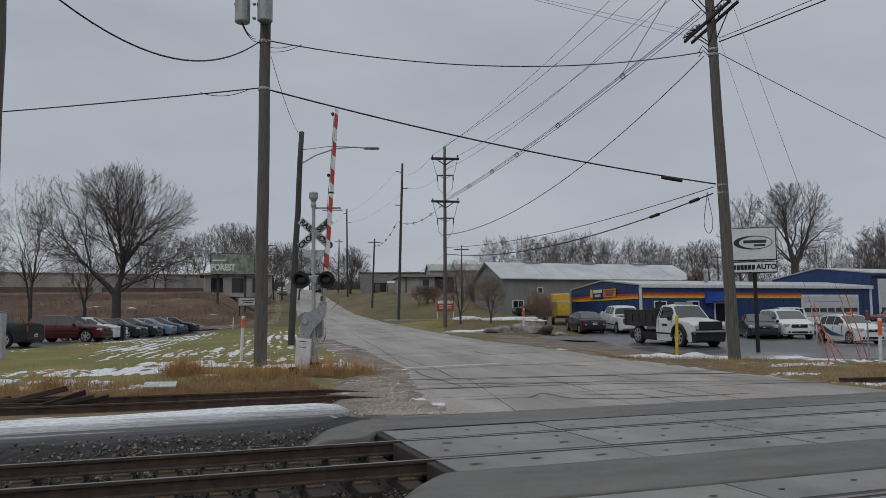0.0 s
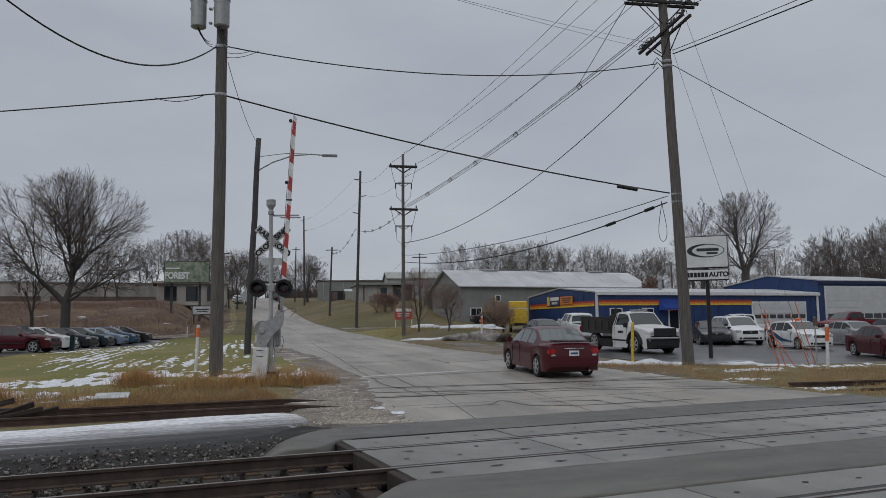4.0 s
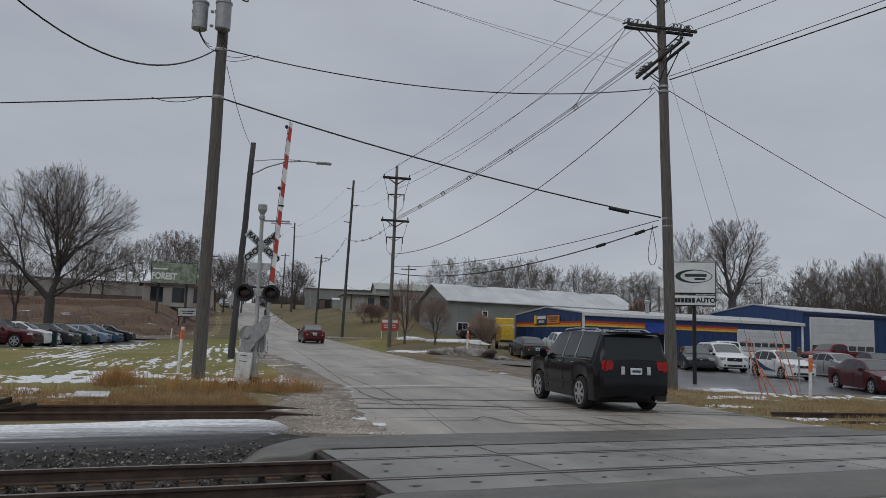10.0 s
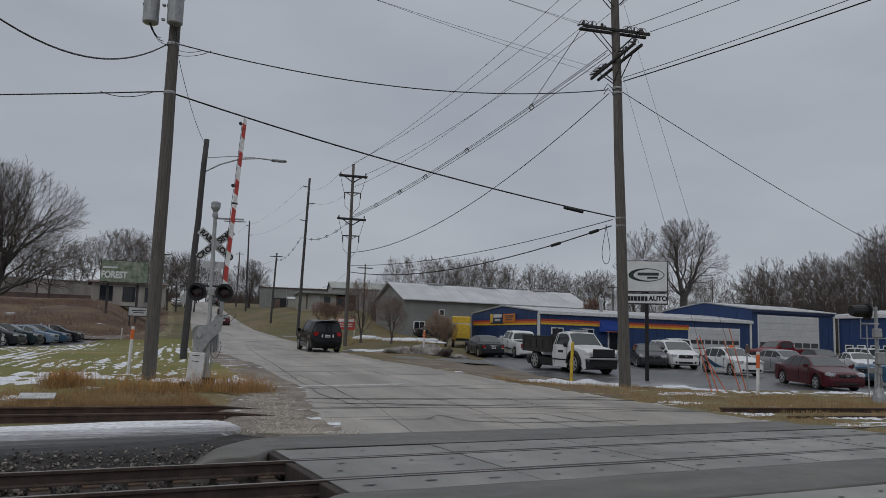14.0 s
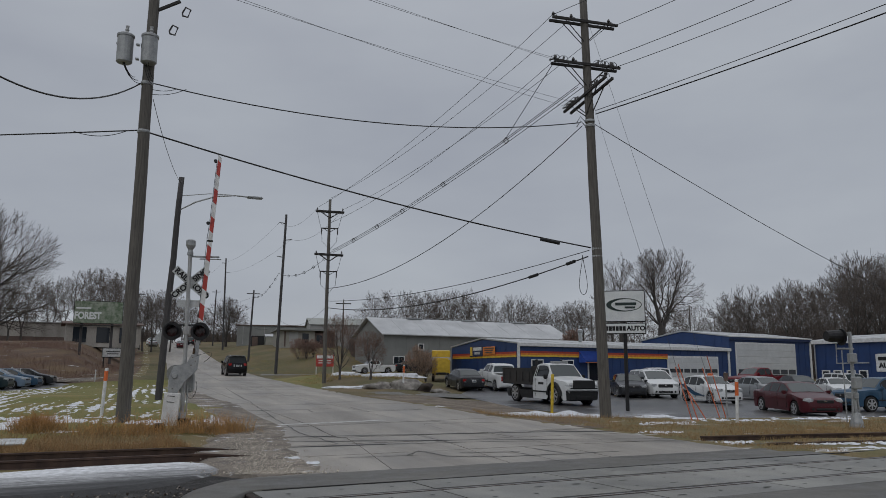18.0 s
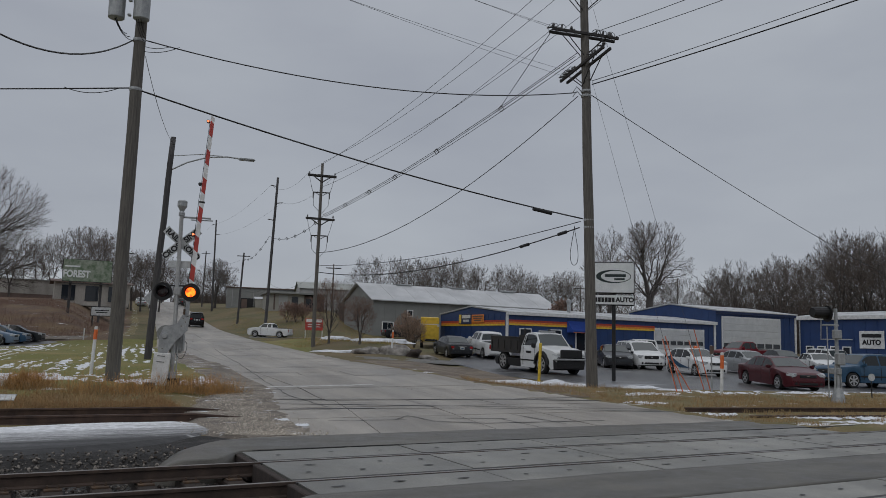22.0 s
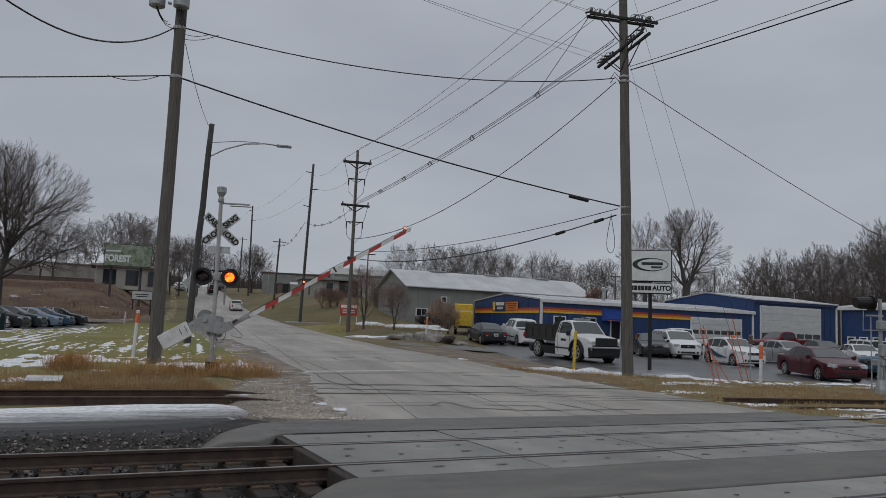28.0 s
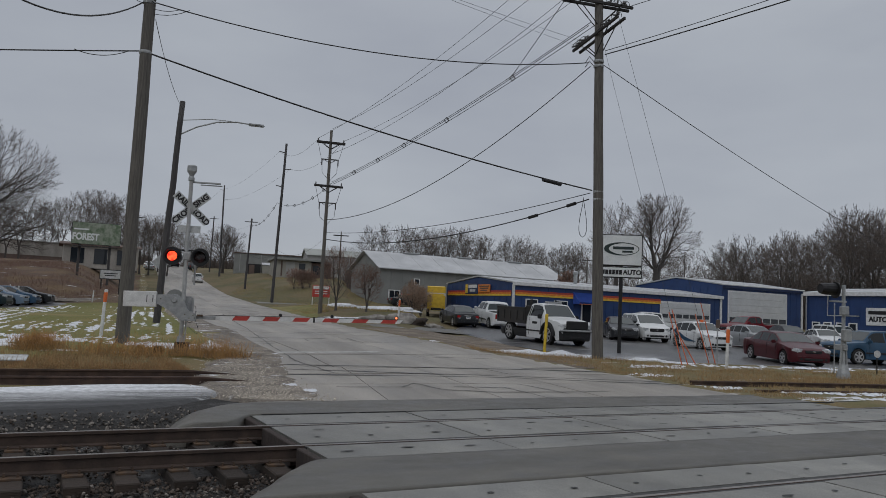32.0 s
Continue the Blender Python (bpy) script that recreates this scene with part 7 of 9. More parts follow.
def parked():
    dump_truck(11.8, 39.5, -75)
    rows = (
        ("sedan", "sedan", (4.75, 1.80, 1.45), "paint_dark", 19.3, 47.5, -103, "dark grey sedan parked in the shop lot behind the sign post", "car"),
        ("minivan", "van", (5.0, 1.98, 1.75), "paint_white", 21.2, 48.0, -95, "white minivan parked nose out in the shop lot", "van"),
        ("pickup_truck", "crew", (5.6, 1.95, 1.85), "paint_white", 24.2, 54.4, 176, "white pickup truck parked before the garage door", "pickup truck"),
        ("hatchback", "hatch", (4.05, 1.72, 1.52), "paint_white", 21.8, 41.5, -86, "white hatchback with a dark side swoosh, parked in the lot", "car"),
        ("sedan", "sedan", (4.7, 1.80, 1.46), "paint_silver", 27.3, 45.5, -84, "silver sedan parked in the shop lot", "car"),
        ("sedan", "sedan", (4.95, 1.86, 1.42), "sedan_maroon", 21.5, 33.0, -95, "dark red sedan parked at the front of the lot", "car"),
        ("pickup_truck", "pickup", (5.4, 1.95, 1.80), "paint_red", 34.3, 57.4, 192, "red pickup truck parked behind other cars", "pickup truck"),
        ("sedan", "sedan", (4.5, 1.8, 1.5), "paint_dark", 34.8, 53.0, -95, "dark grey sedan parked near the workshop", "car"),
        ("sedan", "sedan", (4.6, 1.78, 1.45), "paint_white", 34.5, 48.4, -104, "white sedan parked behind a dark red sedan", "car"),
        ("suv", "suv", (4.7, 1.85, 1.75), "paint_white", 39.0, 53.0, -92, "white sport utility vehicle with tinted windows, parked in the lot", "suv"),
        ("suv", "suv", (4.6, 1.80, 1.68), "paint_blue", 27.4, 35.0, 185, "weathered blue sport utility vehicle parked beside the signal mast", "suv"),
        ("sedan", "sedan", (4.8, 1.82, 1.45), "paint_dark", 10.3, 56.5, 97, "dark sedan parked beside the blue shop", "car"),
        ("pickup_truck", "crew", (5.7, 1.98, 1.88), "paint_white", 12.9, 56.2, 96, "white crew-cab pickup truck parked beside the blue shop", "pickup truck"),
        ("pickup_truck", "crew", (5.8, 2.0, 1.90), "paint_dark", -24.0, 40.0, 178, "black pickup truck parked beside the lawn", "pickup truck"),
        ("station_wagon", "wagon", (4.75, 1.82, 1.62), "sedan_maroon", -22.8, 46.9, -2, "dark red station wagon parked beside the lawn", "car"),
        ("hatchback", "hatch", (4.2, 1.74, 1.50), "paint_white", -23.2, 50.8, 2, "white hatchback parked beside the lawn", "car"),
        ("sedan", "sedan", (4.5, 1.75, 1.45), "paint_dark", -23.5, 54.6, 0, "charcoal sedan parked in the row by the lawn", "car"),
        ("hatchback", "hatch", (4.4, 1.76, 1.50), "paint_teal", -23.8, 58.5, 4, "dark teal hatchback parked in the row by the lawn", "car"),
        ("sedan", "sedan", (4.5, 1.76, 1.46), "paint_lightblue", -24.1, 62.4, 4, "pale blue sedan parked in the row by the lawn", "car"),
        ("hatchback", "hatch", (4.2, 1.74, 1.50), "paint_blue", -24.4, 66.2, 5, "blue hatchback parked in the row by the lawn", "car"),
        ("sedan", "sedan", (4.6, 1.78, 1.45), "paint_dark", -24.7, 70.0, 6, "black sedan parked at the end of the row by the lawn", "car"),
        ("sedan", "sedan", (4.6, 1.78, 1.42), "paint_dark", 10.5, 91.5, 12, "black car parked before the grey shed", "car"),
        ("suv", "suv", (4.6, 1.8, 1.72), "paint_dark", -29.8, 186.0, 78, "dark car waiting near the crest of the road", "suv"),
        ("sedan", "sedan", (4.6, 1.8, 1.5), "paint_silver", -36.8, 176.0, 100, "silver car parked far up the road", "car"),
        ("sedan", "sedan", (4.6, 1.8, 1.5), "paint_white", -38.8, 184.0, 95, "white car parked far up the road", "car"),
    )
    for nm, shape, size, paint, x, y, h, label, cat in rows:
        c = car(nm, shape, size, paint, stand(x, y, h), label, cat)
        if "swoosh" in label:
            for s in (-1, 1):
                bm = bmesh.new()
                vs = [bm.verts.new((a, s * 0.868, z)) for a, z in ((-1.75, 1.02), (-1.2, 1.0), (-0.2, 0.62), (0.9, 0.42), (-0.3, 0.42), (-1.1, 0.7))]
                bm.faces.new(vs if s < 0 else vs[::-1])
                part("side_graphic", bm, "paint_blue", c, "dark blue side swoosh")
            part("roof_beacon", lathe([(0.12, 1.5), (0.12, 1.6), (0.07, 1.64)], 12, at=(0, 0, 0.02)), "orange", c)
    # yellow box truck behind the bush
    t = thing("box_truck", stand(10.9, 71.8, 262), "yellow and white box truck parked behind a bare bush", "truck", "vehicles")
    part("cargo_box", box((3.6, 1.7, 1.5), (-0.6, 0, 2.0), 0.04), "truck_yellow", t)
    part("side_band", box((3.64, 1.74, 0.34), (-0.6, 0, 2.0), 0.01), "white_worn", t)
    part("cab", box((1.5, 1.6, 1.5), (2.2, 0, 1.35), 0.15, seg=2), "truck_yellow", t)
    part("chassis", box((6.4, 0.9, 0.2), (0, 0, 0.75), 0), "trim", t)
    for x in (-1.8, 2.4):
        for s in (-1, 1):
            wheel_part(t, x * 0.85, s * 0.72, 0.42, 0.26, s)


parked()


# ---- bare trees and brush ----
def bough_tree(seed, h, fork, rx, trunk_r, limbs=11, counts=(9, 8, 7), min_r=0.012, rise=(8, 84), stems=((0, 0, 1),), drop=0.3, lobes=0.24, coarse=False):
    """A bare tree: one trunk forks into stems, bold limbs arch from them to an uneven crown,
    and each limb divides three times down to fine twigs. Gives chains of (points, radii, level)."""
    rng = random.Random(seed)
    zc = fork + (h - fork) * 0.40
    up, down = h - zc, zc - fork * (1 - drop)

    def reach(d):
        """How far the crown goes from its middle along d."""
        rz = up if d.z > 0 else down
        k = 1 / math.sqrt((d.x * d.x + d.y * d.y) / (rx * rx) + d.z * d.z / (rz * rz))
        return k * (1 + lobes * noise.noise(d * 1.9 + Vector((seed * 3.7, 0, 0))) + lobes * 0.4 * noise.noise(d * 5 + Vector((0, seed * 2.3, 0))))

    mid = Vector((0, 0, zc))

    def bend(p, c, q, n, jit):
        pts = []
        for i in range(n + 1):
            f = i / n
            v = p * (1 - f) ** 2 + c * 2 * f * (1 - f) + q * f * f
            if 0 < i < n:
                v = v + Vector((rng.gauss(0, jit), rng.gauss(0, jit), rng.gauss(0, jit)))
            pts.append(v)
        return pts

    out = []
    sway = Vector((rng.gauss(0, 0.03), rng.gauss(0, 0.03), 0)) * fork
    foot, top = Vector((0, 0, -0.4)), Vector((0, 0, fork)) + sway
    out.append(([foot, Vector((0, 0, 0.25)), (foot + top) / 2 + sway * 0.3, top], [trunk_r * 1.35, trunk_r * 1.1, trunk_r * 0.95, trunk_r * 0.92], 0))
    rods = []
    for d in stems:
        d = Vector(d)
        ln = (h - fork) * 0.34 * d.length
        q = top + d.normalized() * ln
        pts = bend(top - Vector((0, 0, 0.25)), top + d.normalized() * ln * 0.5 + Vector((0, 0, 0.05 * ln)), q, 5, 0.01 * ln)
        r0 = trunk_r * (0.86 if len(stems) == 1 else 0.66)
        rods.append((pts, r0))
        out.append((pts, [r0 * (1 - 0.5 * i / 5) for i in range(6)], 1))

    def divide(pts, rr, length, level):
        n = len(pts) - 1
        k = counts[level - 1]
        spin = rng.uniform(0, 6.28)
        for i in range(k):
            f = min(0.985, (0.20 if level == 1 else 0.12) + (0.80 if level == 1 else 0.88) * (i + rng.random()) / k)
            j = min(int(f * n), n - 1)
            p = pts[j].lerp(pts[j + 1], f * n - j)
            r = rr[j] + (rr[j + 1] - rr[j]) * (f * n - j)
            tan = (pts[j + 1] - pts[j]).normalized()
            spin += 2.4 + rng.gauss(0, 0.4)
            side = Matrix.Rotation(spin, 3, tan) @ tan.orthogonal().normalized()
            ang = radians(rng.uniform(34, 64) if level == 1 else rng.uniform(28, 58)) * (0.6 if f > 0.93 else 1)
            away = p - mid
            d = tan * math.cos(ang) + side * math.sin(ang) + away.normalized() * 0.18 + Vector((0, 0, 0.10))
            d.normalize()
            ln = length * (rng.uniform(0.34, 0.60) if level == 1 else rng.uniform(0.40, 0.64)) * (1.12 - 0.55 * f)
            e = p + d * ln - mid
            lim = reach(e.normalized()) * rng.uniform(0.96, 1.05)
            if e.length > lim:
                ln *= max(0.3, 1 - (e.length - lim) / ln)
            q = p + d * ln + Vector((0, 0, 0.10 * ln))
            r0 = max(min_r, min(r * 0.66, r * 0.30 + 0.007 * ln))
            if level == 3:
                out.append(([p, q], [r0, min_r * 0.6], 4))
                continue
            m = 4 if level == 1 else 2 if coarse else 3
            pp = bend(p, p + d * ln * 0.5 + side * 0.05 * ln, q, m, 0.022 * ln)
            r2 = [max(min_r, r0 * (1 - 0.72 * t / m)) for t in range(m + 1)]
            out.append((pp, r2, level + 1))
            divide(pp, r2, ln, level + 1)

    for i in range(limbs):
        g = (i + 0.5) / limbs
        el = radians(rise[0] + (rise[1] - rise[0]) * g ** 1.15 + rng.gauss(0, 4))
        az = i * 2.3999 + seed + rng.gauss(0, 0.2)
        d = Vector((math.cos(az) * math.cos(el), math.sin(az) * math.cos(el), math.sin(el)))
        q = mid + Vector((0, 0, -0.15 * (h - fork) * (1 - g))) + d * reach(d) * 0.95
        st, r0 = max(rods, key=lambda w: (w[0][-1] - top).normalized().dot((q - top).normalized()))
        f = min(0.97, 0.02 + 0.95 * g + rng.uniform(-.06, .06)) if len(stems) == 1 else max(0.0, min(0.97, rng.random() * 0.5 + 0.5 * g))
        j = min(int(max(0, f) * 5), 4)
        p = st[j].lerp(st[j + 1], max(0, f) * 5 - j)
        ln = (q - p).length
        c = p.lerp(q, 0.42) + Vector((0, 0, (0.16 if g > 0.25 else 0.05) * ln)) + Vector((rng.gauss(0, .05), rng.gauss(0, .05), 0)) * ln
        pts = bend(p, c, q, 8, 0.014 * ln)
        rl = min(r0 * 0.66, trunk_r * (0.15 + 0.021 * ln * 14 / h))
        rr = [max(min_r, rl * (1 - 0.93 * (t / 8) ** 0.75)) for t in range(9)]
        out.append((pts, rr, 1))
        divide(pts, rr, ln, 1)
    return out


def tubes_mesh(name, branches, mat, sides):
    verts, faces = [], []
    for pts, rr, level in branches:
        n = sides(level)
        prev = None
        for i, p in enumerate(pts):
            d = (pts[min(i + 1, len(pts) - 1)] - pts[max(i - 1, 0)]).normalized()
            a = d.orthogonal().normalized()
            b = d.cross(a)
            if level >= 4 and i == len(pts) - 1:
                verts.append(tuple(p))
                faces += [(prev[k], prev[(k + 1) % n], len(verts) - 1) for k in range(n)]
                break
            ring = []
            for k in range(n):
                ang = 6.2832 * k / n
                ring.append(len(verts))
                verts.append(tuple(p + (a * math.cos(ang) + b * math.sin(ang)) * rr[i]))
            if prev:
                for k in range(n):
                    faces.append((prev[k], prev[(k + 1) % n], ring[(k + 1) % n], ring[k]))
            prev = ring
    me = bpy.data.meshes.new(name)
    me.from_pydata(verts, [], faces)
    me.update()
    me.materials.append(M[mat])
    me.polygons.foreach_set("use_smooth", [True] * len(me.polygons))
    return me


def stand_tree(x, y, label, br, z=None, twig="twig", turn=0.0):
    t = thing("tree", Matrix.Translation((x, y, height(x, y) - 0.1 if z is None else z)) @ Matrix.Rotation(turn, 4, "Z"), label, "tree", "bare trees")
    for nm, mat, sel, sd in (("trunk", "bark", [b for b in br if b[2] == 0], lambda l: 10), ("bough", "bark", [b for b in br if 0 < b[2] <= 2], lambda l: 6 if l < 2 else 4), ("crown", twig, [b for b in br if b[2] > 2], lambda l: 3)):
        if sel:
            o = new(nm, tubes_mesh(nm, sel, mat, sd))
            o.parent = t
    return t


def plant_trees():
    stand_tree(-28.0, 65.8, "wide bare shade tree on the bank behind the parked cars", bough_tree(6, 14.4, 3.7, 7.7, 0.41, 21, (11, 9, 8), 0.0078, (2, 84), ((-0.80, -0.36, 0.80), (0.20, 0.08, 1.0)), 0.4, 0.12))
    for x, y, s, h in ((-37.5, 70, 5, 15.0), (-42, 68, 8, 14.6), (-46, 73, 9, 15.6), (-40.0, 66, 12, 10), (-34.6, 74, 13, 10.5)):
        stand_tree(x, y, "slender bare tree among brush on the bank", bough_tree(s, h, h * 0.22, h * 0.24, 0.19, 12, (8, 7, 6), 0.0065, (20, 86), ((0.1, 0, 1), (-0.3, 0.1, 0.9)), 0.3))
    stand_tree(38.3, 83.6, "tall bare shade tree behind the blue shops", bough_tree(21, 14.9, 5.6, 5.0, 0.46, 16, (10, 9, 8), 0.0075, (4, 84), ((0.55, 0.1, 1), (-0.30, -0.1, 1.0)), 0.3, 0.12))
    stand_tree(34.6, 87.5, "bare tree behind the blue shops", bough_tree(23, 14.2, 6.0, 3.4, 0.27, 12, (8, 8, 7), 0.0075, (10, 86)))
    stand_tree(-20.6, 168.8, "round-crowned bare tree beside the road up the hill", bough_tree(31, 10.6, 1.8, 4.9, 0.32, 16, (9, 8, 7), 0.012, (0, 86), ((0.2, 0, 1), (-0.3, 0, 1), (0, 0.3, 1))))
    stand_tree(1.3, 59.6, "small bare ornamental tree in the lawn", bough_tree(41, 5.0, 0.9, 2.0, 0.09, 15, (9, 8, 6), 0.0042, (15, 88), ((0.2, 0, 1), (-0.2, 0.1, 1))), twig="twig_red")
    stand_tree(3.5, 57.5, "small reddish bare tree in the lawn", bough_tree(43, 3.7, 0.6, 1.35, 0.08, 14, (9, 8, 6), 0.0042, (20, 88), ((0.2, 0, 1), (-0.2, 0.1, 1))), twig="twig_red")
    for x, y, s, h in ((8.0, 66.5, 51, 2.7), (8.9, 67.4, 52, 2.4), (-3.3, 103.2, 54, 2.6), (-2.2, 102.6, 55, 2.3), (-1.3, 103.4, 56, 2.2)):
        stand_tree(x, y, "dense bare brown bush beside the shed", bough_tree(s, h * 1.12, 0.12, h * 0.52, 0.05, 16, (9, 8, 6), 0.005, (25, 88), ((0.3, 0, 1), (-0.3, 0, 1), (0, 0.3, 1), (0, -0.3, 1))), twig="twig_tan" if x > 0 else "twig_red")
    stand_tree(28.0, 85, "small tree holding russet leaves behind the blue shop", bough_tree(71, 5.6, 0.5, 1.5, 0.10, 16, (9, 8, 8), 0.018, (20, 88)), twig="twig_red")
    # a wood behind the buildings: a few kinds, repeated, its top following the lie of the woodland
    rng = random.Random(9)
    kinds, tall = [], (12.0, 11.0, 12.5, 9.0, 11.5, 7.5, 12.0)
    for k, h in enumerate(tall):
        wide, fk, lo = ((0.37, 0.28, 8), (0.40, 0.24, 6), (0.34, 0.32, 12), (0.42, 0.20, 4), (0.39, 0.26, 8), (0.47, 0.12, 6), (0.42, 0.28, 4))[k]
        br = bough_tree(60 + k, h, h * fk, h * wide, 0.17, (10, 10, 9, 10, 10, 9, 11)[k], (7, 6, 6), 0.0105, (lo, 84), ((0.25, 0.05, 1), (-0.3, 0, 0.9)) if k % 2 else ((0.1, 0, 1),), 0.3, 0.16, coarse=True)
        kinds.append(stand_tree(20 + k, 400, "bare winter tree in the wood behind the buildings", br, z=3.0))
    ridge = ((-40, 5.0), (-30, 5.2), (-22, 6.1), (-20, 6.5), (-18, 6.2), (-17, 7.2), (-14.5, 7.2), (-13.5, 5.9), (-11, 5.9), (-9.6, 5.3), (-8, 5.0), (1.5, 4.8), (3.4, 5.8), (4.4, 6.6), (10.4, 6.8), (11, 6.1), (15, 6.3), (15.6, 5.5),
             (18, 5.7), (22, 5.5), (27, 5.1), (28.6, 5.3), (29.4, 6.3), (35.5, 6.7), (36.6, 8.2), (40, 8.5), (48, 8.2))
    spots = []
    for az in np.arange(3.4, 21, 0.8):
        spots.append((az + rng.uniform(-.3, .3), rng.uniform(128, 150), (0, 2, 4, 0, 6)))
    for az in np.arange(1.8, 48, 1.75):
        spots.append((az + rng.uniform(-.4, .4), rng.uniform(152, 172), (1, 3, 4, 0)))
    for az in np.arange(21.5, 48, 0.95):
        spots.append((az + rng.uniform(-.4, .4), rng.uniform(106, 126), (1, 6, 0, 2, 4) if az > 29 else (5, 3, 1)))
    for az in np.arange(29, 48, 1.6):
        spots.append((az + rng.uniform(-.4, .4), rng.uniform(130, 146), (1, 3, 6)))
    for az in np.arange(33, 48, 1.4):
        spots.append((az + rng.uniform(-.4, .4), rng.uniform(96, 104), (3, 5, 3)))
    for az in np.arange(-21.5, -12.4, 0.8):
        spots.append((az, rng.uniform(128, 165), (1, 3, 6, 1)))
    for az in np.arange(-15.5, -10.2, 0.6):
        spots.append((az, rng.uniform(150, 176), (1, 0, 4)))
    for az in np.arange(-30, -19, 1.6):
        spots.append((az + rng.uniform(-.5, .5), rng.uniform(172, 190), (5, 3)))
    for az in np.arange(-12.2, -6.2, 0.45):
        spots.append((az, rng.uniform(270, 330), (1, 3, 6)))
    first = set()
    for az, d, pick in spots:
        k = rng.choice(pick)
        a = radians(az)
        x, y = d * math.sin(a), d * math.cos(a)
        top = d * math.tan(radians(float(np.interp(az, [q[0] for q in ridge], [q[1] for q in ridge])))) + EYE_Z - height(x, y)
        size = top / tall[k] * rng.uniform(0.84, 1.03) * (0.75 if k == 5 else 1)
        if noise.noise((az * 0.35, d * 0.02, 1)) < -0.45 or size < 0.3:
            continue
        m = Matrix.Translation((x, y, height(x, y) - 0.3)) @ Matrix.Rotation(rng.uniform(0, 6.28), 4, "Z") @ Matrix.Diagonal((size ** 0.6, size ** 0.6, size, 1))
        if k not in first:
            first.add(k)
            kinds[k].matrix_world = m
        else:
            q = kinds[k].scale
            copy_thing(kinds[k], m @ Matrix.Diagonal((1 / q.x, 1 / q.y, 1 / q.z, 1)))


def sticks(name, count, place, mat, h0, h1, r, lean, label, category, seed, bent=True):
    """Many thin upright stems as one object of slender three-sided spikes."""
    rng = random.Random(seed)
    verts, faces = [], []
    for _ in range(count):
        x, y, zz = place(rng)
        h = h0 + (h1 - h0) * rng.random() ** 1.7
        a, l = rng.uniform(0, 6.283), abs(rng.gauss(0, lean)) * h
        dx, dy = math.cos(a) * l, math.sin(a) * l
        rr = r * rng.uniform(0.6, 1.3)
        i = len(verts)
        b = rng.uniform(0, 6.283)
        for k in range(3):
            verts.append((x + rr * math.cos(b + 2.094 * k), y + rr * math.sin(b + 2.094 * k), zz - 0.03))
        if not bent:
            verts.append((x + dx, y + dy, zz + h * max(0.35, 1 - 0.45 * (l / h) ** 1.3)))
            faces += [(i, i + 1, i + 3), (i + 1, i + 2, i + 3), (i + 2, i, i + 3)]
            continue
        for k in range(3):
            verts.append((x + dx * 0.4 + rr * 0.7 * math.cos(b + 2.094 * k), y + dy * 0.4 + rr * 0.7 * math.sin(b + 2.094 * k), zz + h * 0.55))
        verts.append((x + dx, y + dy, zz + h * max(0.35, 1 - 0.45 * (l / h) ** 1.3)))
        for k in range(3):
            j = (k + 1) % 3
            faces.append((i + k, i + j, i + 3 + j, i + 3 + k))
            faces.append((i + 3 + k, i + 3 + j, i + 6))
    return tagged(raw(name, verts, faces, mat), label, category, kind="stuff")


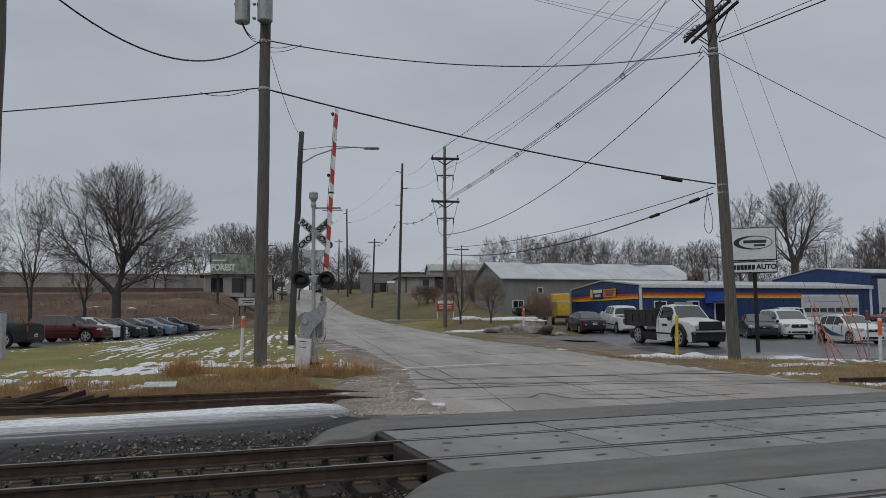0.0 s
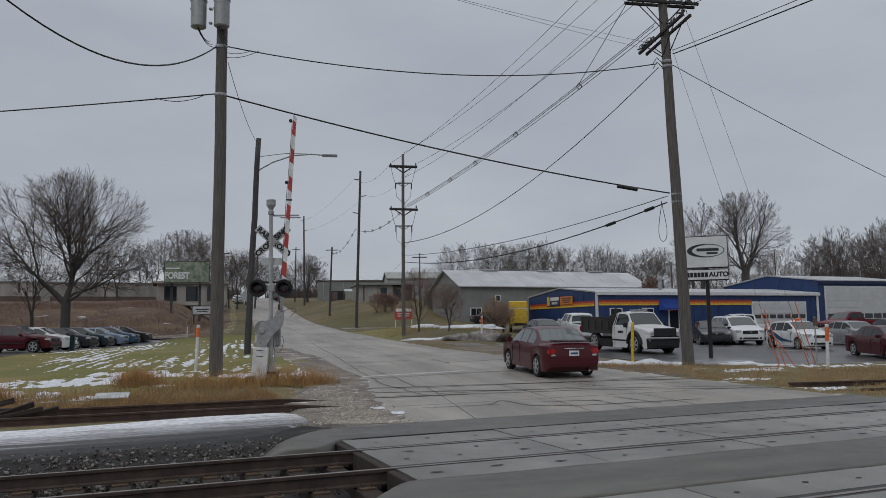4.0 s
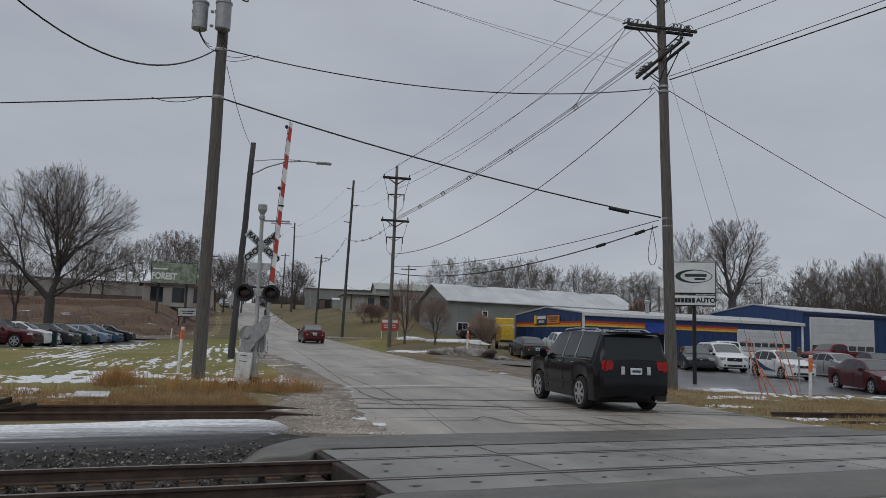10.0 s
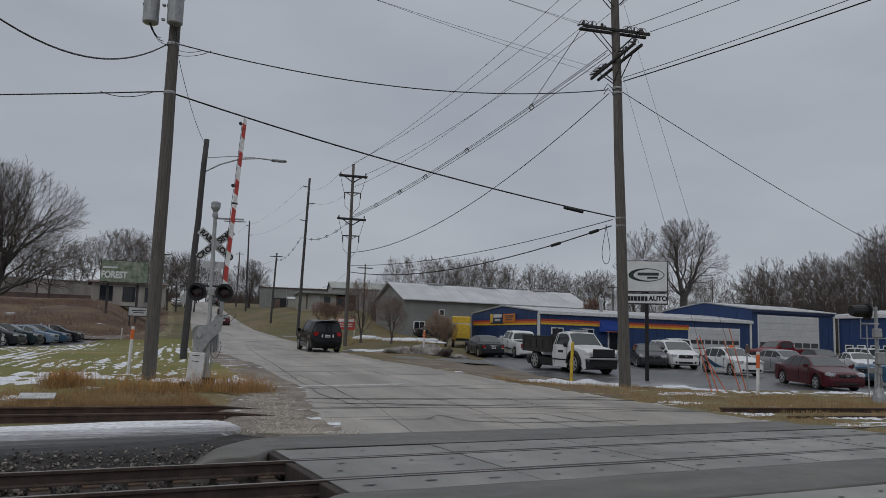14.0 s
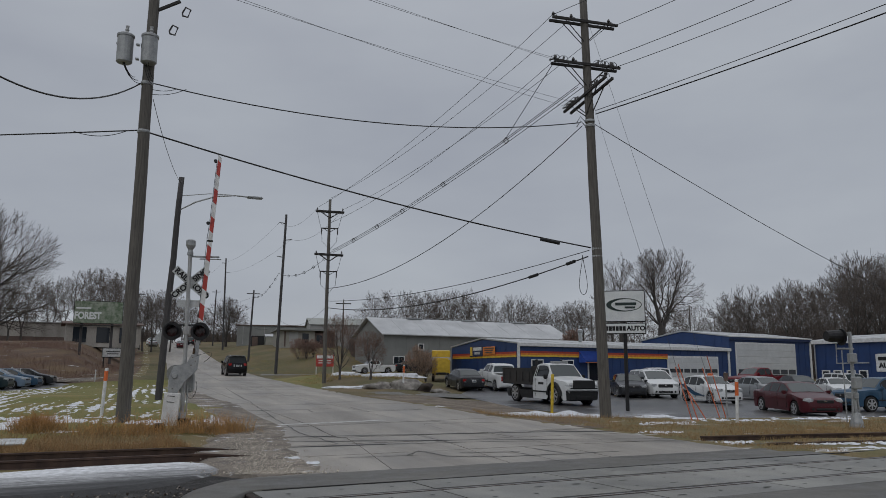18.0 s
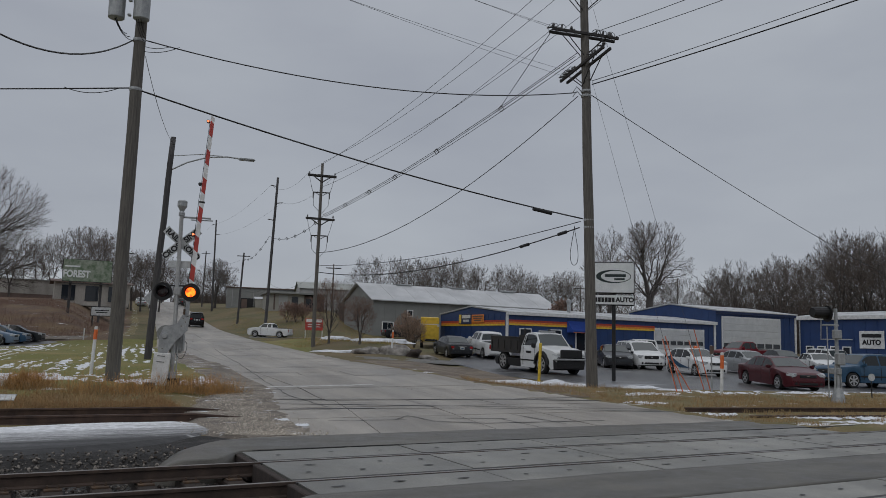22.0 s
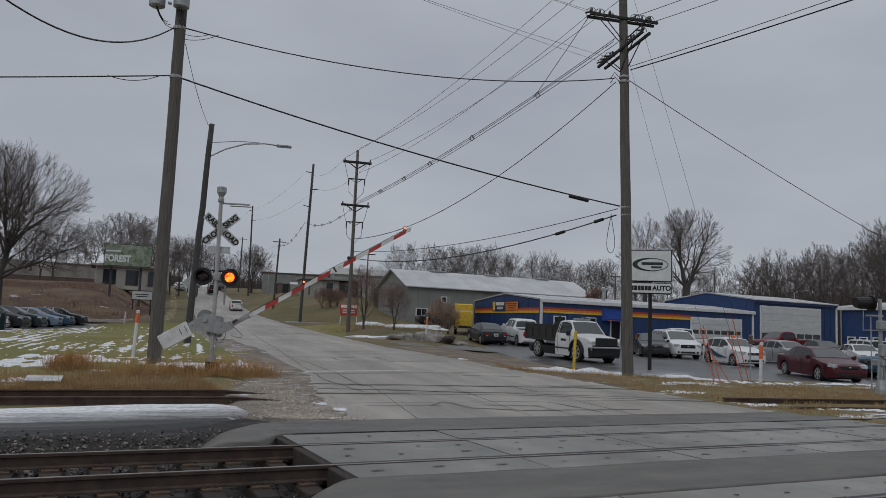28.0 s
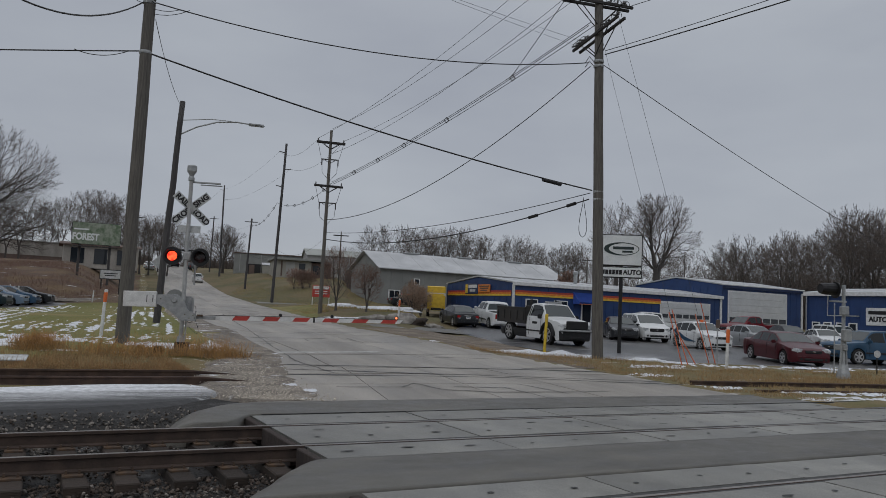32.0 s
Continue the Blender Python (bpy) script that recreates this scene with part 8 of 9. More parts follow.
def undergrowth():
    def bank(rng):
        while True:
            y = rng.uniform(71, 100)
            x = rng.uniform(-78, -19 - (y - 71) * 0.14)
            if noise.noise((x * 0.22, y * 0.22, 4)) > -0.18 - 0.3 * (x < -40):
                return x, y, height(x, y)
    sticks("brush", 36000, bank, "twig_red", 0.2, 1.0, 0.012, 0.9, "dense reddish-brown dead brush on the bank", "brush", 1, False)

    def behind(rng):
        az = rng.uniform(2, 47)
        az, d = radians(az), rng.uniform(98, 126) if az > 18.5 else rng.uniform(120, 138)
        x, y = d * math.sin(az), d * math.cos(az)
        return x, y, height(x, y)
    sticks("brush", 36000, behind, "twig", 0.8, 5.6, 0.056, 0.35, "dark bare understorey of the wood", "brush", 2, False)

    def thicket(rng):
        az, d = radians(28.5 + 19.5 * rng.random() ** 0.8), rng.uniform(108, 132)
        x, y = d * math.sin(az), d * math.cos(az)
        return x, y, height(x, y)
    sticks("brush", 34000, thicket, "twig", 2.0, 8.5, 0.050, 0.30, "dense dark saplings at the edge of the wood", "brush", 22, False)

    def crest(rng):
        az, d = radians(rng.uniform(-15, -4)), rng.uniform(205, 262)
        x, y = d * math.sin(az), d * math.cos(az)
        while on_road(x, y, 1.0):
            x += rng.choice((-6, 6))
        return x, y, height(x, y)
    sticks("brush", 9000, crest, "twig", 0.8, 4.5, 0.10, 0.35, "grey brush beyond the crest of the road", "brush", 23, False)

    # dead grass beyond the siding
    def verge(rng):
        while True:
            u = rng.uniform(-20, 3.2)
            n = 17.6 + abs(rng.gauss(0, 1.25)) if rng.random() < 0.8 else rng.uniform(17.4, 22)
            p = un(u, n)
            c = noise.noise((p.x * 0.55, p.y * 0.8, 0))
            if p.x < -2.6 and c > -0.06 - 0.12 * (n < 18.3) and math.hypot(p.x + 3.78, p.y - 22.48) > 0.25:
                return p.x, p.y, height(p.x, p.y)
    sticks("dead_grass", 34000, verge, "straw_dark", 0.06, 0.24, 0.006, 1.5, "matted brown dead grass along the siding", "dead grass", 3, False)
    sticks("dead_grass", 34000, verge, "straw", 0.06, 0.24, 0.006, 1.5, "pale straw-coloured dead grass along the siding", "dead grass", 4, False)

    def weeds(rng):
        while True:
            p = un(rng.uniform(-20, 3.0), rng.uniform(17.5, 22.6))
            c = noise.noise((p.x * 0.45, p.y * 0.6, 8)) + 0.5 * noise.noise((p.x * 1.6, p.y * 1.6, 3))
            if p.x < -2.7 and c > -0.05 and p.y < 23.0:
                return p.x, p.y, height(p.x, p.y)
    sticks("dead_grass", 15000, weeds, "straw", 0.08, 0.40, 0.005, 0.9, "loose clumps of pale dead weeds along the siding", "dead grass", 33, False)

    def tufts(rng):
        cx, cy, s = rng.choice(((-7.4, 21.9, .30), (-7.1, 22.0, .24), (-7.4, 21.9, .20), (-7.3, 21.8, .26), (-7.3, 21.9, .24), (-3.5, 22.0, .45), (-2.9, 22.3, .40), (-9.4, 18.6, .25), (-2.5, 22.7, .3), (-4.6, 21.4, .4), (-5.6, 21.3, .5)))
        x, y = cx + rng.gauss(0, s), cy + rng.gauss(0, s * 0.6)
        return x, y, height(x, y)
    sticks("grass_tuft", 4200, tufts, "straw_tuft", 0.12, 0.78, 0.0042, 0.8, "orange-brown tufts of tall dead grass", "dead grass", 5)
    sticks("grass_tuft", 3600, tufts, "straw", 0.08, 0.50, 0.0042, 1.0, "pale tufts of tall dead grass", "dead grass", 15)

    # straw along the road's far corner, before the shop lot
    def strip(rng):
        while True:
            x = 6.0 + 24 * rng.random()
            lo = float(np.interp(x, (6, 7.6, 8.6, 9.6, 12, 16, 30), (29.3, 24.8, 22.8, 19.2, 19.4, 20.1, 22)))
            hi = float(np.interp(x, (6, 8, 10, 11.7, 13.5, 16.4, 24.7, 30), (31.2, 30, 28.6, 25.6, 24.4, 24.6, 26.5, 28)))
            y = lo + (hi - lo) * rng.random() ** 1.2
            if noise.noise((x * 0.6, y * 0.8, 3)) > -0.22 - 0.2 * (y < lo + 1.5) and not on_road(x, y, 0.15):
                return x, y, height(x, y) - 0.05

    def gutter(rng):
        while True:
            x = rng.uniform(9.3, 17)
            y = rng.uniform(15.6, 19.2)
            if noise.noise((x * 0.8, y * 0.9, 6)) > 0.0 and not on_road(x, y, 0.1):
                return x, y, height(x, y)
    sticks("dead_grass", 3000, gutter, "straw", 0.04, 0.16, 0.005, 0.9, "thin dead grass in the gravel by the siding", "dead grass", 11)
    sticks("dead_grass", 62000, strip, "straw", 0.06, 0.30, 0.0075, 1.25, "golden dead grass on the verge before the shop lot", "dead grass", 6, False)
    sticks("dead_grass", 16000, strip, "straw_dark", 0.06, 0.26, 0.0075, 1.1, "brown dead weeds on the verge before the shop lot", "dead grass", 7, False)

    # rough dry grass on the rise beside the road
    def rise(rng):
        while True:
            y = 58 + 75 * rng.random() ** 1.3
            x = rng.uniform(-12, 8)
            if not on_road(x, y, 0.8) and noise.noise((x * 0.25, y * 0.12, 5)) > -0.1:
                return x, y, height(x, y)
    sticks("dead_grass", 9000, rise, "straw", 0.06, 0.22, 0.018, 1.2, "rough straw-coloured grass on the rise beside the road", "dead grass", 31, False)
    sticks("lawn_grass", 8000, rise, "grass_blade", 0.06, 0.20, 0.020, 1.2, "rough green grass on the rise beside the road", "grass", 32, False)

    # lawn blades
    def lawn(rng):
        while True:
            x = rng.uniform(-24, -2.6)
            y = rng.uniform(22.5, 44)
            if not on_road(x, y, 1.2) and noise.noise((x * 0.35, y * 0.35, 9)) > -0.35:
                return x, y, height(x, y)
    sticks("lawn_grass", 26000, lawn, "grass_blade", 0.015, 0.06, 0.012, 1.4, "short winter lawn grass", "grass", 8, False)


plant_trees()
undergrowth()


# ---- yards, kerbs and small things ----
def yards():
    front = ((8.6, 45.6), (8.9, 41.6), (8.9, 36.8), (10.6, 32.6), (14.0, 27.8), (18.0, 26.4), (26.0, 28.0), (44.0, 33.0))
    back = ((8.8, 49.6), (11.0, 57.5), (15.0, 62.3), (22.0, 64.8), (32.0, 68.2), (42.0, 70.8), (52.0, 66.0), (64.0, 60.0))
    rows = []
    for k in range(len(front) - 1):
        for i in range(4):
            f = i / 4
            a = tuple(front[k][j] * (1 - f) + front[k + 1][j] * f for j in (0, 1))
            b = tuple(back[k][j] * (1 - f) + back[k + 1][j] * f for j in (0, 1))
            rows.append((a, b))
    rows.append((front[-1], back[-1]))
    sheet("parking_lot", rows, "lot", 0.03, "dark wet asphalt shop lot with thin slush", "parking lot", cols=30)
    sheet("driveway", [((1.4, 42.7), (0.6, 46.4)), ((3.4, 42.9), (3.4, 47.0)), ((6.2, 43.8), (6.6, 48.2)), ((9.8, 44.5), (9.8, 51.0))], "asphalt", 0.012, "grey asphalt driveway into the shop lot", "driveway", cols=8)
    rows = []
    for y, l, r in ((22.4, 7.9, 8.8), (23.4, 7.4, 8.9), (25, 6.6, 9.0), (26.5, 6.1, 9.2), (28, 5.5, 9.6), (29.6, 4.9, 10.0), (31.5, 4.3, 10.0), (33.5, 3.8, 9.8), (36, 3.0, 9.3), (39, 2.3, 9.2), (41.5, 1.9, 9.0), (43.4, 1.7, 8.2)):
        l = road_sides(y)[1] - 0.04
        rows.append(((l + 0.03 * noise.noise((y, 1, 0)), y), (r + 0.2 * noise.noise((y, 5, 0)), y)))
    sheet("gravel_apron", rows, "dirt", 0.014, "muddy tan gravel beside the shop entrance", "gravel", cols=12)
    sheet("side_street", [((-6.9, 81.2), (-8.1, 87.4)), ((-6, 81.8), (-6.6, 86.6)), ((-2, 82.2), (-2, 86.6)), ((4, 83.4), (4, 87.4)), ((12, 86), (12, 90)), ((40, 91), (40, 95)), ((66, 95), (66, 100))], "asphalt", 0.012, "narrow grey side street joining the road", "street", cols=10)
    sheet("cross_lane", [((-42, 72.6), (-42, 75.0)), ((-30, 72.4), (-30, 74.6)), ((-20, 71.6), (-20, 73.8)), ((-13.6, 70.6), (-14.2, 73.0))], "gravel", 0.05, "narrow gravel lane between lawn and bank", "lane", cols=8)
    sheet("parking_lot", [((-48, 36), (-48, 72)), ((-30, 36), (-30, 72)), ((-21.2, 36.5), (-21.6, 71.5)), ((-20.4, 37.5), (-20.9, 70.5))], "lot", 0.03, "grey asphalt car park beside the lawn", "parking lot", cols=30)
    # sidewalk up the left side of the road
    rows = [((float(road_sides(y)[0]) - 3.4, y), (float(road_sides(y)[0]) - 2.1, y)) for y in list(range(74, 200, 6))]
    sheet("sidewalk", rows, "verge", 0.05, "narrow sidewalk under dirt, dead grass and old snow", "sidewalk", cols=2)


def marker(x, y, top_mat, h, label, cap=0.3, r=0.045):
    t = thing("marker_post", pose(x, y, height(x, y), 0, 2, 0), label, "marker post", "marker posts")
    part("post", lathe([(r, -0.2), (r, h - cap), (r * 0.9, h - cap + 0.01)], 10), "white" if top_mat != "yellow" else "yellow", t)
    part("cap", lathe([(r * 1.12, h - cap), (r * 1.12, h - 0.10), (r * 1.05, h - 0.095)], 10), top_mat, t)
    part("tip", lathe([(r * 1.05, h - 0.10), (r * 1.05, h - 0.02), (r * 0.7, h), (0.001, h + 0.003)], 10), "white" if top_mat != "yellow" else "yellow", t)
    return t


def lump(x, y, z, size, mat, seed, name, label, category, seg=3):
    bm = bmesh.new()
    bmesh.ops.create_icosphere(bm, subdivisions=seg, radius=1)
    for v in bm.verts:
        n = 1 + 0.45 * noise.noise(v.co * 1.7 + Vector((seed, 0, 0))) + 0.18 * noise.noise(v.co * 5 + Vector((seed, 3, 0)))
        v.co = Vector((v.co.x * size[0] * n, v.co.y * size[1] * n, max(-0.15, v.co.z) * size[2] * n))
    o = part(name, bm, mat, smooth=True)
    o.location = (x, y, z)
    return tagged(o, label, category)


def snow_bits(x, y, a, c, seed):
    """Thin broken snow: many flat ragged flakes that thin out towards the rim, as one object."""
    rng = random.Random(seed)
    verts, faces = [], []
    for _ in range(int(18 + 18 * a)):
        px, py = x + rng.gauss(0, a * 0.55), y + rng.gauss(0, c * 0.6)
        r = rng.uniform(0.04, 0.19) * (0.6 + 0.5 * a)
        z = height(px, py)
        k = len(verts)
        verts.append((px, py, z + 0.035 + rng.uniform(0, 0.012)))
        ph = rng.uniform(0, 9)
        for i in range(9):
            t = 6.2832 * i / 9
            q = r * (0.75 + 0.5 * noise.noise((math.cos(t) * 1.3 + ph, math.sin(t) * 1.3, seed)))
            qx, qy = px + q * math.cos(t) * 0.8, py + q * math.sin(t) * 1.5
            verts.append((qx, qy, height(qx, qy) + 0.004))
        for i in range(9):
            faces.append((k, k + 1 + i, k + 1 + (i + 1) % 9))
    tagged(raw("snow_patch", verts, faces, "snow", smooth=True), "thin broken patch of melting snow on the grass", "snow", kind="stuff")


def lawn_snow():
    """Old snow left in the mower's lines and in thin patches: a sheet that comes up through the grass where it still lies."""
    turn = radians(102)
    ca, sa = math.cos(turn), math.sin(turn)
    nearby = ((-5.2, 24.6, 1.0, 0.55, 0.9), (-4.1, 24.3, 0.8, 0.7, 0.9), (-3.2, 24.4, 0.5, 1.6, 1.0), (-6.4, 26.8, 1.3, 0.8, 0.6), (-7.9, 25.2, 0.9, 0.45, 1.2), (-8.8, 26.0, 0.8, 0.5, 0.7), (-9.8, 23.0, 1.3, 0.5, 0.55), (-11.4, 23.6, 1.6, 0.6, 0.5),
              (-8.2, 22.6, 0.8, 0.3, 0.6), (-13.5, 22.6, 1.5, 0.5, 0.5), (-9.4, 20.2, 0.7, 0.3, 0.75), (-11.2, 20.6, 1.2, 0.4, 0.7), (-13.6, 20.8, 1.5, 0.5, 0.7), (-7.6, 20.0, 0.35, 0.22, 0.8), (-10.5, 33, 1.6, 3.0, 0.25), (-19.6, 62, 1.0, 5.0, 0.5), (-19.9, 48, 0.5, 6.0, 0.5),
              (-6.8, 21.9, 0.40, 0.22, 1.5), (-7.7, 19.5, 0.40, 0.25, 1.5), (-5.1, 21.9, 0.40, 0.16, 1.2), (-3.7, 19.5, 0.35, 0.16, 1.4), (-9.8, 19.5, 0.70, 0.28, 1.6), (-10.4, 22.3, 0.80, 0.28, 1.3), (-12.2, 19.7, 0.9, 0.3, 1.4), (-9.0, 24.3, 0.9, 0.4, 1.1), (-8.8, 30.0, 0.8, 1.2, 0.5), (-5.7, 27.6, 0.9, 1.0, 0.5), (-9.9, 26.0, 0.9, 0.5, 0.8))
    verts, faces = [], []
    along, across = np.arange(-6, 52, 0.22), np.arange(-1.5, 19.5, 0.075)
    for a in along:
        for c in across:
            x, y = -2.6 + a * ca - c * sa, 19.6 + a * sa + c * ca
            wob = noise.noise((x * 0.13, y * 0.09, 2))
            broad = noise.noise((c * 0.30, a * 0.10, 5)) + 0.35 * noise.noise((c * 0.9, a * 0.28, 9))
            line = math.cos(6.2832 * (c + 0.30 * wob) / 0.52)
            fine = noise.noise((c * 2.6, a * 0.30, 1)) + 1.1 * noise.noise((c * 6.0, a * 2.2, 4))
            m = (0.30 * line + 0.62 * broad + 0.46 * fine - 0.52) * (smooth(25.5, 30, y)) - 0.3 * smooth(30, 25.5, y)
            for px, py, ax, ay, s in nearby:
                d = ((x - px) / ax) ** 2 + ((y - py) / ay) ** 2
                if d < 6:
                    m += 0.60 * s * math.exp(-d) + 0.62 * fine * math.exp(-d * 0.5)
            if x > road_sides(y)[0] - 0.7 or x < -20.6 or math.hypot(x + 3.78, y - 22.48) < 0.3 or y < 18.9:
                m = -1
            verts.append((x, y, (surface(x, y) if 8 < y < 80 else 0) + max(-0.08, min(0.032 + 0.05 * smooth(22.4, 20.5, y), 0.10 * m + 0.010))))
    w = len(across)
    for j in range(len(along) - 1):
        for i in range(w - 1):
            q = (j * w + i, j * w + i + 1, (j + 1) * w + i + 1, (j + 1) * w + i)
            if any(verts[v][2] - surface(verts[v][0], verts[v][1]) > -0.03 for v in q):
                faces.append(q[::-1])
    tagged(raw("lawn_snow", verts, faces, "snow", smooth=True), "thin old snow lying in mower lines across the lawn", "snow", kind="stuff")


def small_things():
    lawn_snow()
    marker(-7.05, 26.9, "orange", 1.55, "white plastic marker post with an orange top", 0.42, 0.055)
    marker(13.86, 24.6, "orange", 1.45, "white plastic marker post with an orange top", 0.55, 0.055)
    marker(5.1, 49.6, "orange", 1.5, "white marker post with an orange top beside a rubble pile", 0.5, 0.06)
    marker(9.75, 32.4, "yellow", 1.65, "bright yellow plastic marker post", 0.2, 0.065)
    for x, y, h in ((-24.4, 66.0, 2.13 - height(-24.4, 66.0)), (-23.75, 66.0, 2.06 - height(-23.75, 66.0)), (-19.5, 71.2, 1.0)):
        marker(x, y, "white", h, "short white marker stake by the car park", 0.1, 0.05)
    t = thing("sign_post", pose(13.95, 25.4, height(13.95, 25.4)), "thin grey post with a small faded red tag", "sign post")
    part("post", box((0.05, 0.03, 1.75), (0, 0, 0.8), 0.005), "galv", t)
    part("tag", box((0.16, 0.02, 0.28), (0, -0.025, 1.5), 0.005), "block_low", t)
    t = thing("sign_post", pose(19.6, 24.6, height(19.6, 24.6)), "small round dark-rimmed sign on a thin stake", "sign post")
    part("post", rod((0, 0, -0.1), (0, 0, 0.75), 0.02, seg=8), "black", t)
    part("disc", lathe([(0.0, 0), (0.13, 0.0), (0.13, 0.02), (0, 0.02)], 14, "Y", at=(0, -0.03, 0.72)), "white_worn", t)
    # guy guards
    for a, b in (((12.75, 25.6, 0.05), (12.42, 26.05, 1.95)), ((12.95, 25.55, 0.05), (12.55, 26.1, 2.05)), ((14.9, 27.7, 0.05), (14.36, 27.85, 1.95)), ((15.1, 27.6, 0.05), (14.55, 27.8, 2.4)), ((13.6, 26.2, 0.05), (12.9, 26.4, 1.3))):
        t = thing("guy_guard", Matrix.Translation(a), "faded orange plastic guy wire guard", "guy guard", "guy guards")
        part("sleeve", rod((0, 0, 0), Vector(b) - Vector(a), 0.020, 0.017, 8), "guy_orange", t)
    # back of a stop sign near the street lamp
    t = thing("road_sign", pose(-9.88, 50.0, height(-9.88, 50.0), 0, 0, 4), "bare aluminium back of a diamond road sign", "road sign")
    part("post", box((0.05, 0.05, 3.2), (0, 0, 1.5), 0.005), "galv", t)
    part("plate", box((0.76, 0.01, 0.76), (0, 0.03, 3.15), 0.0, Matrix.Rotation(radians(45), 4, "Y")), "galv", t)
    # green utility box in the lawn
    t = thing("utility_box", pose(-20.6, 49.5, height(-20.6, 49.5)), "small dark green utility pedestal", "utility box")
    part("case", box((0.26, 0.26, 1.0), (0, 0, 0.5), 0.03, seg=2), "paint_teal", t)
    # junk by the siding
    t = thing("metal_sheet", pose(-6.6, 18.05, 0.16, 14, 0, 12), "pale discarded panel lying against the rail", "panel")
    part("sheet", box((0.72, 0.36, 0.03), (0, 0, 0), 0.006), "white_worn", t)
    part("edge", box((0.74, 0.03, 0.04), (0, 0.18, 0), 0.006), "galv", t)
    rng = random.Random(5)
    for k in range(9):
        t = thing("old_tie_piece", pose(-8.1 + rng.uniform(-1.0, 1.3), 14.7 + rng.uniform(-.5, .6) + k * 0.05, -0.02 + 0.05 * (k % 3), rng.uniform(-8, 8), rng.uniform(-14, 6), rng.uniform(5, 65)), "splintered dark piece of old railway tie", "timber", "old tie pieces")
        part("timber", box((rng.uniform(0.7, 1.7), rng.uniform(0.06, 0.16), rng.uniform(0.05, 0.12)), (0, 0, 0.05), 0.012), "tie", t)
    # rubble and snow heaps
    for k, (x, y, s, mat) in enumerate(((3.9, 50.4, (1.2, .8, .55), "rubble"), (5.2, 50.2, (1.5, .9, .75), "rubble"), (6.4, 50.1, (.8, .7, .65), "tie"), (7.2, 50.4, (1.0, .7, .35), "rubble"), (2.3, 51.0, (.9, .5, .22), "snow"), (1.4, 52.0, (1.4, .5, .2), "snow"), (3.0, 51.7, (.6, .5, .25), "rubble"))):
        lump(x, y, height(x, y) - 0.05, (s[0], s[1], s[2] * 0.72), mat, k * 3.1, "rubble_mound" if mat != "snow" else "snow_heap", "grey heap of broken concrete and dirt" if mat != "snow" else "low heap of old dirty snow", "heap")
    k = 20
    for x, y, a, b in ((7.6, 30.6, 1.1, .30), (8.7, 30.3, 1.0, .35), (9.7, 30.0, 1.0, .38), (10.6, 29.6, .8, .26), (12.6, 28.4, .9, .2), (13.0, 26.4, .8, .10)):
        k += 1
        lump(x, y, height(x, y) - 0.03, (a, 0.36, b * 0.62), "snow", k * 1.7, "snow_patch", "ridge of old plowed snow on the verge", "snow")
    for x, y, a, c in ((10.2, 18.2, 0.5, 0.2), (12.4, 17.6, 1.0, 0.25), (14.6, 17.6, 1.4, 0.3), (16.8, 17.8, 1.6, 0.3), (19.4, 18.0, 1.8, 0.35), (13.2, 16.4, 0.8, 0.2), (16.0, 16.6, 1.2, 0.25), (9.9, 21.6, 0.5, 0.3), (11.4, 24.6, 0.9, 0.3), (14.6, 25.4, 1.2, 0.3), (18.0, 26.0, 1.4, 0.3), (22, 27, 1.5, 0.3), (-0.1, 14.7, 0.1, 0.16), (-0.5, 15.6, 0.08, 0.16)):
        k += 1
        snow_bits(x, y, a, c, k)
    # snow piles by the shed
    for x, y, a in ((4.6, 62.5, 1.6), (6.4, 63.2, 1.8), (2.0, 66.5, 1.5)):
        k += 1
        lump(x, y, height(x, y) - 0.05, (a, .6, .3), "snow", k * 1.3, "snow_patch", "melting snow bank in the lawn", "snow")


